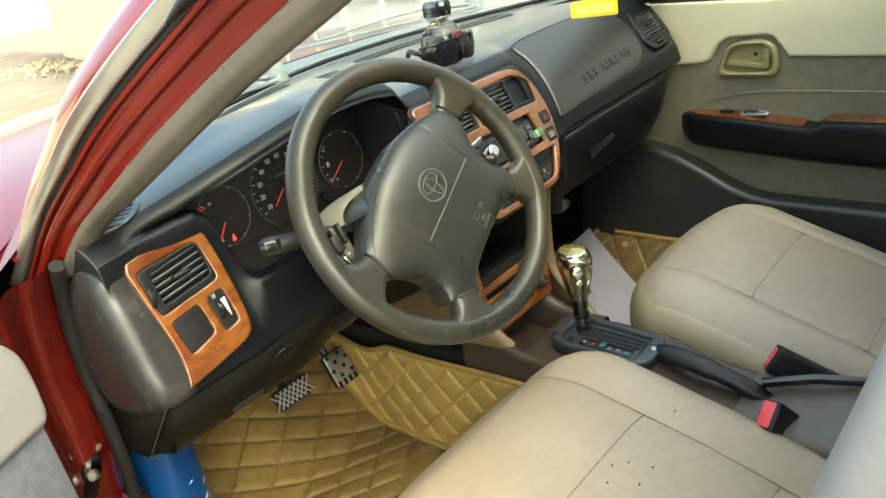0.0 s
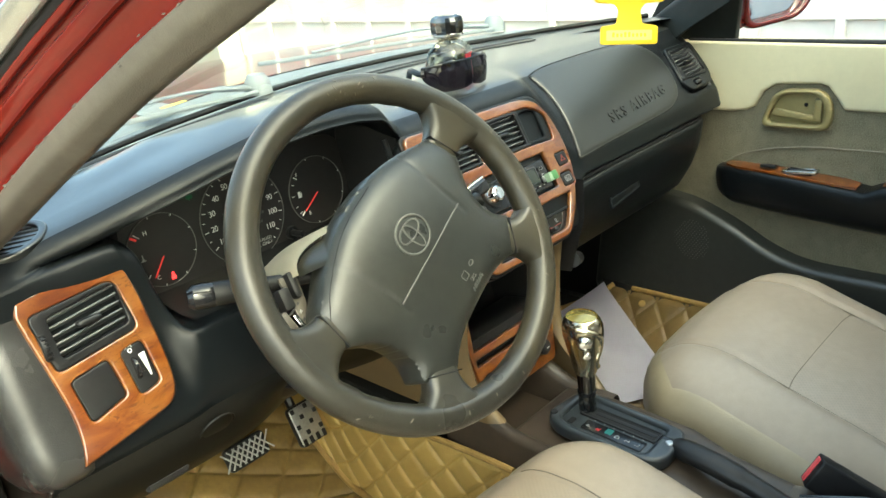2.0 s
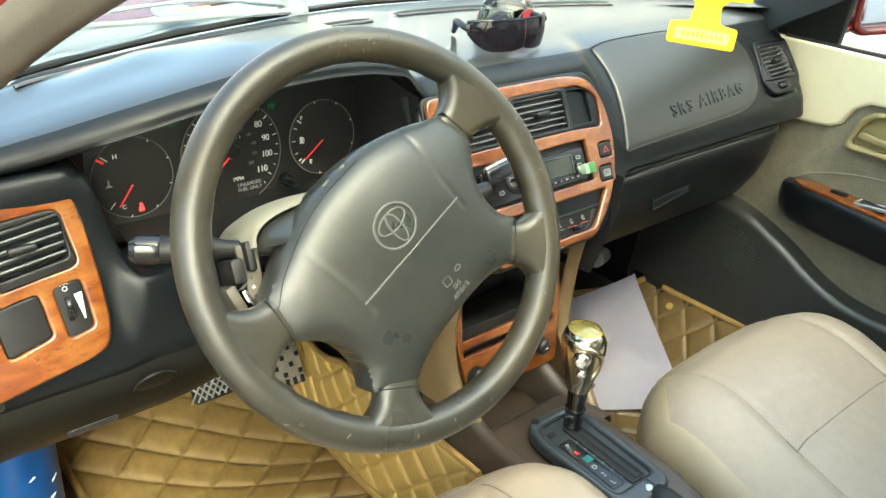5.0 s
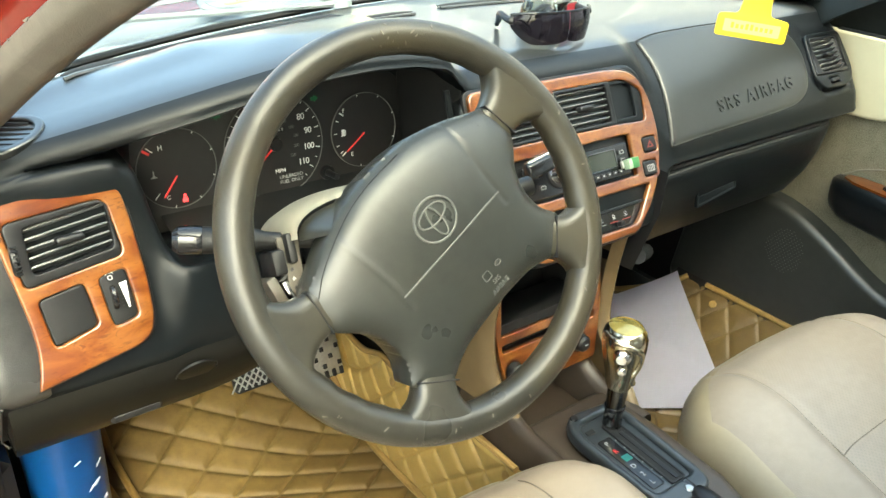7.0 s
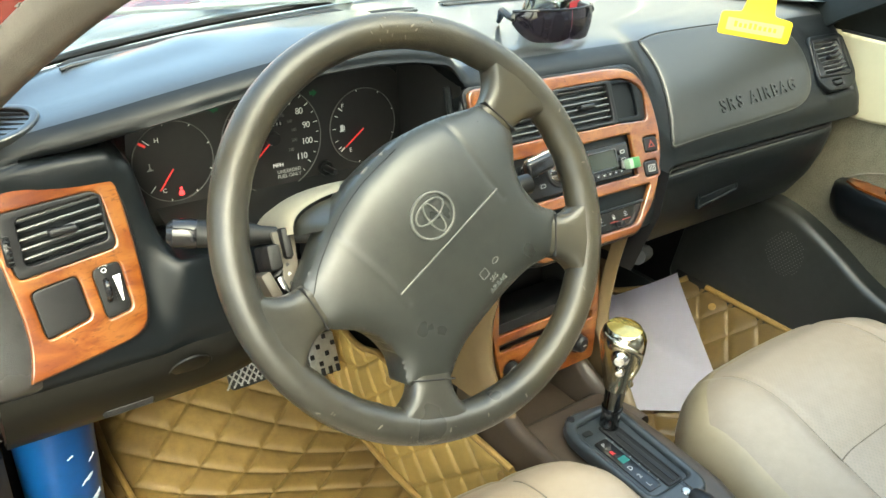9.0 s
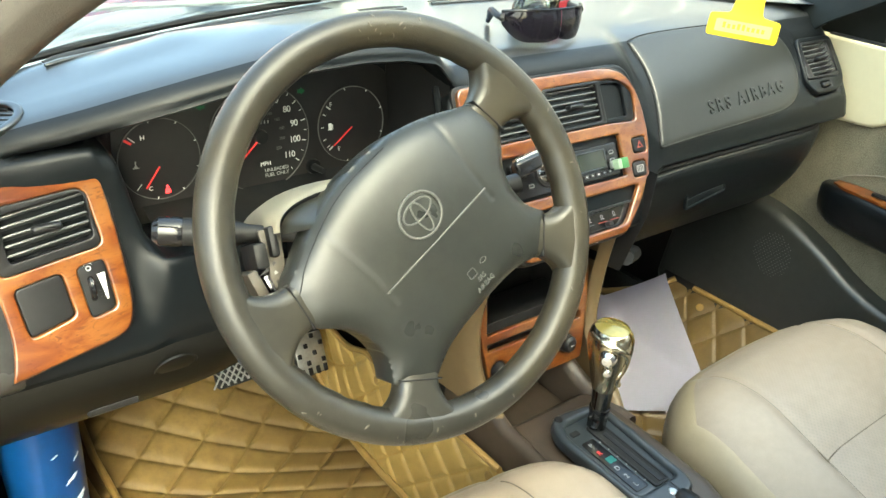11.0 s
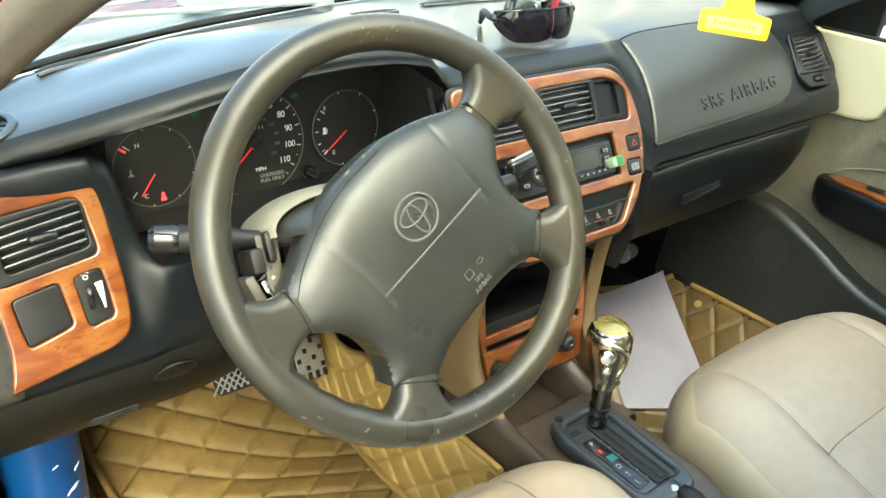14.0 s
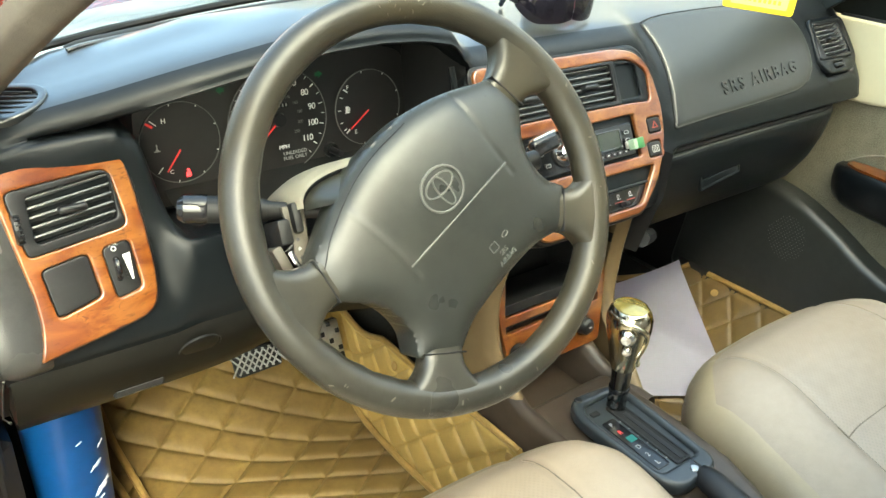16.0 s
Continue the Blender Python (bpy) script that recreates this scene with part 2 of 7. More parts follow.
# red of needles and marks, given a faint glow of its own
M_REDP = material("glowing_red_print", (0.45, 0.03, 0.03), 0.5, vary=0.05, emit=(0.8, 0.03, 0.03, 0.06))
M_REDLAMP = material("red_warning_lamp", (0.7, 0.02, 0.02), 0.5, emit=(1.0, 0.02, 0.03, 0.5))
M_GREENLAMP = material("green_indicator_lamp", (0.004, 0.045, 0.020), 0.5, emit=(0.02, 0.9, 0.25, 0.004))
M_FACE = material("gauge_face", (0.010, 0.009, 0.008), 0.5, vary=0.2)
M_CLUSTER = material("cluster_surround", (0.008, 0.0085, 0.009), 0.45, spec=0.2, bump=0.2, vary=0.15, second=(0.018, 0.016, 0.013))
M_GREEN = material("green_usb_stick", (0.045, 0.17, 0.055), 0.4, vary=0.1)
M_LCD = material("grey_lcd", (0.028, 0.032, 0.026), 0.15, vary=0.1)
M_BELT = material("red_buckle_button", (0.72, 0.075, 0.085), 0.35, vary=0.05)
M_STEEL = material("brushed_pedal_steel", (0.50, 0.50, 0.48), 0.32, metal=0.9, vary=0.15, scale=200)
M_TEAL = material("teal_gate_print", (0.012, 0.12, 0.105), 0.5)
M_CARPET = material("dark_carpet", (0.030, 0.030, 0.027), 0.95, bump=1.0, bump_scale=900, vary=0.35, scale=400, spec=0.1)
M_LINER = material("headliner_cloth", (0.42, 0.40, 0.35), 0.95, bump=0.4, vary=0.06)
# white for the added wall, so that it throws fill light into the cabin
M_FILLWALL = material("white_fill_wall", (0.82, 0.80, 0.76), 0.9, bump=0.5, bump_scale=40, vary=0.04, scale=3, second=(0.76, 0.74, 0.69), second_scale=0.7)
M_WALLY = material("pale_yellow_render_wall", (0.50, 0.49, 0.38), 0.9, bump=0.5, bump_scale=40, vary=0.05, scale=3, second=(0.45, 0.44, 0.34), second_scale=0.7)
M_GROUND = material("sandy_concrete", (0.082, 0.070, 0.054), 0.95, bump=1.0, bump_scale=60, vary=0.3, scale=2.5, second=(0.054, 0.044, 0.031), second_scale=0.9, second_amount=0.8)
M_GATE = material("white_painted_steel", (0.74, 0.72, 0.66), 0.5, vary=0.06, scale=10)
M_PINK = material("faded_red_brick", (0.42, 0.20, 0.16), 0.9, vary=0.2, scale=8)
M_SMOKE = material("smoked_lens", (0.012, 0.010, 0.016), 0.05, coat=0.5, vary=0.05)
M_GREENBOT = material("label_red", (0.30, 0.02, 0.03), 0.4)
G_CLEAR = glass("clear_glass")
G_AMBER = glass("perfume_liquid", (0.85, 0.80, 0.55))


def thin_glass(name):
    """A sheet of window glass: clear, with the sky's and the dash's reflection by Fresnel."""
    m = bpy.data.materials.new(name)
    m.use_nodes = True
    n, lk = m.node_tree.nodes, m.node_tree.links
    n.remove(n["Principled BSDF"])
    tr, gl_, fr, mx = n.new("ShaderNodeBsdfTransparent"), n.new("ShaderNodeBsdfGlossy"), n.new("ShaderNodeFresnel"), n.new("ShaderNodeMixShader")
    tr.inputs[0].default_value = (0.93, 0.96, 0.94, 1)
    gl_.inputs["Roughness"].default_value = 0.02
    fr.inputs["IOR"].default_value = 1.45
    lk.new(fr.outputs[0], mx.inputs[0])
    lk.new(tr.outputs[0], mx.inputs[1])
    lk.new(gl_.outputs[0], mx.inputs[2])
    lk.new(mx.outputs[0], n["Material Output"].inputs[0])
    return m


G_WIND = thin_glass("windscreen_glass")
M_DIRT = material("rubble", (0.20, 0.165, 0.115), 0.95, bump=1.0, bump_scale=50, vary=0.3, scale=20)


def perforated(base, name, cx):
    """The seat hide with rows of fine punched dots on its middle panels."""
    m = base.copy()
    m.name = name
    n, lk = m.node_tree.nodes, m.node_tree.links
    b = n["Principled BSDF"]
    tc = n.new("ShaderNodeTexCoord")
    mp = n.new("ShaderNodeMapping")
    mp.inputs["Rotation"].default_value = (0, 0, 0.785)
    v = n.new("ShaderNodeTexVoronoi")
    v.voronoi_dimensions = '2D'
    v.inputs["Scale"].default_value = 210
    v.inputs["Randomness"].default_value = 0.0
    lk.new(tc.outputs["Object"], mp.inputs["Vector"])
    lk.new(mp.outputs[0], v.inputs["Vector"])
    dot = n.new("ShaderNodeMapRange")
    dot.inputs["From Min"].default_value, dot.inputs["From Max"].default_value = 0.24, 0.34
    dot.inputs["To Min"].default_value, dot.inputs["To Max"].default_value = 1.0, 0.0
    lk.new(v.outputs["Distance"], dot.inputs["Value"])
    sx = n.new("ShaderNodeSeparateXYZ")
    lk.new(tc.outputs["Object"], sx.inputs[0])

    def op(kind, a, k):
        q = n.new("ShaderNodeMath")
        q.operation = kind
        lk.new(a, q.inputs[0])
        if isinstance(k, (int, float)):
            q.inputs[1].default_value = k
        else:
            lk.new(k, q.inputs[1])
        return q.outputs[0]
    off = op('ABSOLUTE', op('SUBTRACT', sx.outputs["X"], cx), 0)
    mask = op('MULTIPLY', op('LESS_THAN', off, 0.130), op('LESS_THAN', sx.outputs["Y"], -0.016))
    amount = op('MULTIPLY', op('MULTIPLY', dot.outputs[0], mask), 0.14)
    old = b.inputs["Base Color"].links[0].from_socket
    mx = n.new("ShaderNodeMix")
    mx.data_type = 'RGBA'
    lk.new(amount, mx.inputs["Factor"])
    lk.new(old, mx.inputs["A"])
    mx.inputs["B"].default_value = (0.12, 0.10, 0.075, 1)
    lk.new(mx.outputs["Result"], b.inputs["Base Color"])
    return m


# ---- builders ----
def thing(name, at, label, category, group="", kind=""):
    e = new(name)
    e.location = at
    e.empty_display_size = 0.02
    return tagged(e, label, category, group, kind)


WORLD = {}


def part(name, bm, mat, parent=None, label="", angle=32):
    """Link a bmesh, made in world coordinates, as one mesh under a thing or a part."""
    me = bpy.data.meshes.new(name)
    bmesh.ops.recalc_face_normals(bm, faces=bm.faces)
    bm.to_mesh(me)
    bm.free()
    me.polygons.foreach_set("use_smooth", [True] * len(me.polygons))
    me.set_sharp_from_angle(angle=radians(angle))
    me.materials.append(mat)
    ob = new(name, me)
    if parent:
        ob.parent = parent
        if parent.type == 'EMPTY':
            ob.matrix_parent_inverse = Matrix.Translation(parent.location).inverted()
    if label:
        tagged(ob, label)
    return ob


def plane_frame(o, n, up=(0, 0, 1), turn=0.0):
    """A frame on a face: x to the right, y up along the face, z out of it."""
    n = Vector(n).normalized()
    u = Vector(up).cross(n).normalized()
    v = n.cross(u)
    m = Matrix((u, v, n)).transposed().to_4x4()
    m.translation = Vector(o)
    return m @ Matrix.Rotation(radians(turn), 4, 'Z')


def rpoly(pts, r=0.004, k=4):
    """A polygon with rounded corners. r: one radius, or one for each corner."""
    out, n = [], len(pts)
    for i, p in enumerate(pts):
        rad = r[i] if isinstance(r, (list, tuple)) else r
        p, a, b = Vector(p), Vector(pts[i - 1]), Vector(pts[(i + 1) % n])
        da, db = (a - p), (b - p)
        s = p + da.normalized() * min(rad, da.length * 0.49)
        e = p + db.normalized() * min(rad, db.length * 0.49)
        for j in range(k + 1):
            f = j / k
            out.append(tuple(s * (1 - f) ** 2 + p * 2 * f * (1 - f) + e * f * f))
    return out


def rrect(cx, cy, w, h, r=0.003, k=4):
    return rpoly([(cx - w / 2, cy - h / 2), (cx + w / 2, cy - h / 2), (cx + w / 2, cy + h / 2), (cx - w / 2, cy + h / 2)], r, k)


def circle(cx, cy, r, n=40, ry=None, turn=0.0):
    ry = ry or r
    c, s = math.cos(turn), math.sin(turn)
    return [(cx + c * r * math.cos(a) - s * ry * math.sin(a), cy + s * r * math.cos(a) + c * ry * math.sin(a)) for a in [2 * math.pi * i / n for i in range(n)]]


def spline(pts, n=8, closed=False):
    """Catmull-Rom through points of any dimension."""
    P = [Vector(p) for p in pts]
    out, m = [], len(P)
    for i in range(m if closed else m - 1):
        p1, p2 = P[i], P[(i + 1) % m]
        p0 = P[i - 1] if closed or i else p1 + (p1 - p2)
        p3 = P[(i + 2) % m] if closed or i + 2 < m else p2 + (p2 - p1)
        for j in range(n):
            t = j / n
            out.append(0.5 * ((2 * p1) + (p2 - p0) * t + (2 * p0 - 5 * p1 + 4 * p2 - p3) * t * t + (3 * p1 - p0 - 3 * p2 + p3) * t ** 3))
    if not closed:
        out.append(P[-1].copy())
    return out


def loft(rows, closed=False, ring=False, caps=False, m=None, bm=None):
    """A skin over rows of points. closed: each row is a loop; ring: the last row joins the first; caps: close the end loops."""
    bm = bm or bmesh.new()
    V = [[bm.verts.new((m @ Vector(p)) if m else Vector(p)) for p in r] for r in rows]
    nr, nc = len(V), len(V[0])
    for i in range(nr if ring else nr - 1):
        for j in range(nc if closed else nc - 1):
            a, b, c, d = V[i][j], V[i][(j + 1) % nc], V[(i + 1) % nr][(j + 1) % nc], V[(i + 1) % nr][j]
            bm.faces.new((a, b, c, d))
    if caps:
        bm.faces.new(V[0][::-1])
        bm.faces.new(V[-1])
    return bm


def joined(*bms):
    out = bms[0]
    for b in bms[1:]:
        me = bpy.data.meshes.new("tmp")
        b.to_mesh(me)
        b.free()
        out.from_mesh(me)
        bpy.data.meshes.remove(me)
    return out


def slab(m, loops, z0, z1, bevel=0.0, seg=2):
    """A flat plate in the frame m, from height z0 to z1, of one outline and any holes, with rounded edges."""
    if not isinstance(loops[0][0], (tuple, list, Vector)):
        loops = [loops]
    cu = bpy.data.curves.new("slab", 'CURVE')
    cu.dimensions, cu.fill_mode = '2D', 'BOTH'
    cu.extrude = max((z1 - z0) / 2 - bevel, 0.0)
    cu.bevel_depth, cu.bevel_resolution, cu.offset = bevel, seg, -bevel
    for lp in loops:
        s = cu.splines.new('POLY')
        s.points.add(len(lp) - 1)
        for p, q in zip(s.points, lp):
            p.co = (q[0], q[1], 0, 1)
        s.use_cyclic_u = True
    ob = bpy.data.objects.new("slab", cu)
    scene.collection.objects.link(ob)
    dg = bpy.context.evaluated_depsgraph_get()
    me = bpy.data.meshes.new_from_object(ob.evaluated_get(dg))
    bm = bmesh.new()
    bm.from_mesh(me)
    bmesh.ops.remove_doubles(bm, verts=bm.verts, dist=1e-6)
    bm.transform(m @ Matrix.Translation((0, 0, (z0 + z1) / 2)))
    bpy.data.objects.remove(ob)
    bpy.data.curves.remove(cu)
    bpy.data.meshes.remove(me)
    return bm


def letters(m, text, size, depth=0.0004, space=1.0, at='CENTER', bevel=0.0):
    cu = bpy.data.curves.new("letters", 'FONT')
    cu.body, cu.size, cu.extrude, cu.space_character = text, size, depth, space
    cu.align_x, cu.align_y, cu.bevel_depth = at, 'CENTER', bevel
    cu.resolution_u = 4
    ob = bpy.data.objects.new("letters", cu)
    scene.collection.objects.link(ob)
    me = bpy.data.meshes.new_from_object(ob.evaluated_get(bpy.context.evaluated_depsgraph_get()))
    bm = bmesh.new()
    bm.from_mesh(me)
    bm.transform(m)
    bpy.data.objects.remove(ob)
    bpy.data.curves.remove(cu)
    bpy.data.meshes.remove(me)
    return bm


def tube(path, r, n=12, caps=True, flat=1.0, up=(0, 0, 1)):
    """A tube along points; r is one radius or one for each point; flat squeezes it along up."""
    P = [Vector(p) for p in path]
    rows = []
    for i, p in enumerate(P):
        d = (P[min(i + 1, len(P) - 1)] - P[max(i - 1, 0)]).normalized()
        a = d.cross(Vector(up))
        a = a.normalized() if a.length > 1e-4 else d.orthogonal().normalized()
        b = a.cross(d)
        rad = r[i] if isinstance(r, (list, tuple)) else r
        rows.append([p + a * rad * math.cos(t) + b * rad * flat * math.sin(t) for t in [2 * math.pi * k / n for k in range(n)]])
    return loft(rows, closed=True, caps=caps)


def rbox(m, w, d, h, r=0.004, seg=2):
    bm = bmesh.new()
    bmesh.ops.create_cube(bm, size=1)
    bm.transform(Matrix.Diagonal((w, d, h, 1)))
    bmesh.ops.bevel(bm, geom=bm.edges, offset=min(r, w * 0.45, d * 0.45, h * 0.45), segments=seg, profile=0.5, affect='EDGES')
    bm.transform(m)
    return bm


def lathe(profile, m, n=28):
    """Turn (radius, height) points round the frame's z axis."""
    rows = [[(r * math.cos(a), r * math.sin(a), z) for a in [2 * math.pi * k / n for k in range(n)]] for r, z in profile]
    return loft(rows, closed=True, caps=True, m=m)


def sweep(path, section, q, up, caps=True):
    """Carry a section of (along q, along up) points along a path."""
    q, up = Vector(q), Vector(up)
    return loft([[Vector(p) + q * a + up * b for a, b in section] for p in path], closed=True, caps=caps)


def read_line(keys, x):
    """A value between the keys of a table of (x, value)."""
    for (a, va), (b, vb) in zip(keys, keys[1:]):
        if x <= b:
            return va + (vb - va) * max(0.0, (x - a) / (b - a))
    return keys[-1][1]


# ---- ground and surroundings ----
def rect_sheet(x0, x1, y0, y1, z, nx=2, ny=2, f=None):
    rows = [[(x0 + (x1 - x0) * i / nx, y0 + (y1 - y0) * j / ny, z + (f(x0 + (x1 - x0) * i / nx, y0 + (y1 - y0) * j / ny) if f else 0)) for i in range(nx + 1)] for j in range(ny + 1)]
    return loft(rows)


GZ = -0.27
tagged(part("ground", rect_sheet(-300, 300, -300, 300, GZ, 2, 2), M_GROUND), "pale sandy concrete yard, sunlit and dusty", "ground", kind="structure")


def box_bm(x0, x1, y0, y1, z0, z1, r=0.01):
    return rbox(Matrix.Translation(((x0 + x1) / 2, (y0 + y1) / 2, (z0 + z1) / 2)), x1 - x0, y1 - y0, z1 - z0, r, 1)


tagged(part("wall_front", rbox(pose(3.94, 8.68, 1.455, 0, 0, -13.3), 0.25, 5.7, 3.49, 0.01, 1), M_WALLY), "pale yellow rendered yard wall in the sun", "wall", kind="structure")
tagged(part("wall_far", box_bm(-14, 14, 18.0, 18.2, GZ - 0.02, 1.9), M_PINK), "faded reddish wall far across the yard", "wall", kind="structure")

# unseen wall, added to keep the sun off the car and bounce light back
tagged(part("shade_wall", box_bm(-1.85, 7, -4.6, -4.3, GZ - 0.02, 6.6), M_FILLWALL), "unseen white wall added to shade the car and reflect light into it", "wall", kind="structure")


def gate(x, y0, y1, along_y=True):
    g = thing("metal_gate", (x, y0, GZ), "white painted steel gate with square frames and panels", "gate")
    def bar(a0, a1, z0, z1, t=0.03):
        return box_bm(x - t / 2, x + t / 2, a0, a1, z0, z1, 0.004) if along_y else box_bm(a0, a1, x - t / 2, x + t / 2, z0, z1, 0.004)
    part("sheet", bar(y0, y1, GZ + 0.05, 2.6, 0.01), M_GATE, g)
    for z in (0.1, 0.62, 0.95, 1.28, 1.7, 2.3):
        part("rail", bar(y0, y1, GZ + z, GZ + z + 0.05, 0.06), M_GATE, g)
    k = y0
    while k <= y1:
        part("upright", bar(k, k + 0.05, GZ, 2.6, 0.07), M_GATE, g)
        k += 0.42
    return g


gate(3.4, -3.0, 6.0)
rub = thing("rubble_pile", (3.9, 10.0, GZ), "low heap of sandy rubble against the white wall", "rubble", kind="stuff")
bm = bmesh.new()
for i in range(240):
    s = random.uniform(0.008, 0.034)
    m = Matrix.Translation((3.85 + random.gauss(0, 0.22), 10.1 + random.gauss(0, 0.8), GZ + s * 0.3 + 0.05 * math.exp(-i / 60))) @ Euler((random.random() * 6, random.random() * 6, 0)).to_matrix().to_4x4() @ Matrix.Diagonal((s * 1.6, s, s * 0.7, 1))
    bmesh.ops.create_icosphere(bm, subdivisions=1, radius=1, matrix=m)
part("stones", bm, M_DIRT, rub)

# ---- car body ----
car = thing("car_body", (0, 0, GZ), "red painted saloon car body with open front door", "car")


def yb(x):
    k = max(0.0, min(1.0, -x / 0.25))
    return 0.545 - 0.57 * x * x - 0.016 * k * k * (3 - 2 * k)


# bonnet and wings
rows = []
for i in range(13):
    x = -0.74 + 1.48 * i / 12
    rows.append([(x, yb(x) + 0.14 + (1.75 - yb(x)) * j / 10 * (1 - 0.10 * (x / 0.74) ** 2), 0.764 + 0.012 * math.sin(j / 10 * 1.5) - 0.17 * (j / 10) ** 2 - 0.05 * (x / 0.74) ** 4) for j in range(11)])
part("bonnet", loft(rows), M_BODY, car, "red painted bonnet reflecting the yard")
part("cowl", sweep([(x, yb(x), 0) for x in [-0.60 + 0.08 * i for i in range(15)]], [(0.022, 0.752), (0.135, 0.762), (0.135, 0.735), (0.022, 0.735)], (0, 1, 0), (0, 0, 1)), M_COWL, car, "faded grey plastic cowl under the windscreen")
for s in (-1, 1):
    rows = [[(s * x, max(0.345, yb(x) + d), 0.760 - 0.05 * (x / 0.74) ** 4 - 0.004 * (d < 0.05)) for d in (0.0, 0.04, 0.09, 0.136)] for x in (0.51, 0.56, 0.61, 0.66, 0.70)]
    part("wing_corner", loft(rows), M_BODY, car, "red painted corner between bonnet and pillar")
    rows = []
    for j in range(11):
        f = max(0.0, j / 10)
        y = yb(-0.74) + 0.14 + (1.75 - yb(-0.74)) * 0.9 * f
        z = 0.714 + 0.012 * math.sin(f * 1.5) - 0.17 * f * f
        rows.append([(s * (0.738 + 0.10 * math.sin(k / 6 * math.pi / 2)), y, z - 0.30 * (1 - math.cos(k / 6 * math.pi / 2))) for k in range(7)])
    if s < 0:
        end = rows[0]
        # the gap's darkness given as a black sheet; no such filler is known
        part("wing_end", loft([[(a, 0.350, b - 0.003) for a, _, b in end], [(a + 0.004, 0.356, b - 0.2) for a, _, b in end]]), M_RUBBER, car, "black sheet drawn for the dark gap behind the front wing")
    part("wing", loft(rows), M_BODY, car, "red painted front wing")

foot = [(-0.62, 0.405, 0.748), (-0.66, 0.375, 0.737), (-0.70, 0.350, 0.724), (-0.735, 0.335, 0.710), (-0.765, 0.330, 0.696)]
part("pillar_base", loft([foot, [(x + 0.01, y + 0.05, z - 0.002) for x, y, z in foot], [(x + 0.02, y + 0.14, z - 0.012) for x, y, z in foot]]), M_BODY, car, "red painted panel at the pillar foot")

# outer skins, nose and wheels
def side_skin(s, y0, y1, yw, z1, name, label):
    """An outer body side with a round wheel arch at yw."""
    pts = [(y0, -0.10)] + [(yw + 0.34 * math.cos(radians(a)), 0.03 + 0.34 * math.sin(radians(a))) for a in range(202, -23, -14)] + [(y1, -0.10), (y1, z1), (y0, z1)]
    if s < 0:
        pts = [(-a, b) for a, b in reversed(pts)]
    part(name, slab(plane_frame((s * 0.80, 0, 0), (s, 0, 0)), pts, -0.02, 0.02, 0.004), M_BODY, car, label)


for s in (-1, 1):
    side_skin(s, 0.46, 1.80, 1.22, 0.44, "wing_side", "red painted front wing side with wheel arch")
    side_skin(s, -1.74, -0.70, -1.22, 0.70, "rear_side", "red painted rear side with wheel arch")
    for y in (1.22, -1.22):
        wf = plane_frame((s * 0.72, y, GZ + 0.298), (s, 0, 0))
        wh = part("wheel", lathe([(0.0001, 0.03), (0.05, 0.045), (0.14, 0.035), (0.19, 0.05), (0.20, 0.06), (0.20, -0.08), (0.0001, -0.08)], wf, 32), M_STEEL, car, "steel road wheel")
        part("tyre", lathe([(0.195, 0.065), (0.25, 0.085), (0.285, 0.075), (0.298, 0.05), (0.298, -0.07), (0.285, -0.095), (0.25, -0.105), (0.195, -0.085)], wf, 40), M_RUBBER, wh, "black rubber tyre")
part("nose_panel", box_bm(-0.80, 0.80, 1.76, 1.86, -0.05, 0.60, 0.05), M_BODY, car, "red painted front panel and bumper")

# left front pillar: inner trim, red flange, seals and outer bright strip along one bent line
PIL = spline([(-0.680, 0.345, 0.615), (-0.674, 0.312, 0.655), (-0.667, 0.283, 0.694), (-0.6560, 0.223, 0.750), (-0.6410, 0.138, 0.80), (-0.6190, 0.044, 0.856), (-0.5880, -0.043, 0.91), (-0.5500, -0.130, 0.96), (-0.4900, -0.264, 1.04), (-0.468, -0.38, 1.085), (-0.463, -0.53, 1.105)], 8)
PQ, PU = Vector((-0.27, 0.41, 0.87)).normalized(), Vector((0.508, 0.828, -0.235)).normalized()


def pillar_scale(z):
    """The pillar's strips close up towards its foot."""
    ks = ((0.62, 0.95), (0.694, 0.98), (0.75, 0.84), (0.80, 0.76), (0.90, 0.78), (1.0, 0.92), (1.12, 1.05))
    for (a, va), (b, vb) in zip(ks, ks[1:]):
        if z <= b:
            return va + (vb - va) * max(0.0, (z - a) / (b - a))
    return ks[-1][1]


FOOT = [p for p in PIL if p.z > 0.690]
FQ, FU = Vector((-0.27, 0.95, -0.13)).normalized(), Vector((0.95, 0.28, 0.10)).normalized()


def across(p, u, w):
    """A place beside the pillar's line: u across its face, w out of it; the face turns towards the door at the foot."""
    k = max(0.0, min(1.0, (0.90 - p.z) / 0.206))
    k = k * k * (3 - 2 * k)
    return Vector(p) + PQ.lerp(FQ, k).normalized() * u * pillar_scale(p.z) - PU.lerp(FU, k).normalized() * w


def strip(name, a, b, lift, deep, mat, label, rnd=0.004, path=PIL):
    sec = rpoly([(a, lift - deep), (b, lift - deep), (b, lift), (a, lift)], rnd, 3)
    return part(name, loft([[across(p, u, w) for u, w in sec] for p in path], closed=True, caps=True), mat, car, label)


sec = rpoly([(-0.010, -0.022), (0.026, -0.012), (0.026, 0.003), (0.009, 0.004), (-0.009, -0.010)], [0.002, 0.002, 0.003, 0.006, 0.006], 4)
part("pillar_trim", loft([[across(p, u, w) for u, w in sec] for p in FOOT], closed=True, caps=True), M_PILLAR, car, "grey-beige pillar trim with scuffed paint edge", angle=40)
strip("pillar_flange", 0.025, 0.054, -0.001, 0.05, M_PAINT, "red painted door opening flange", 0.003)
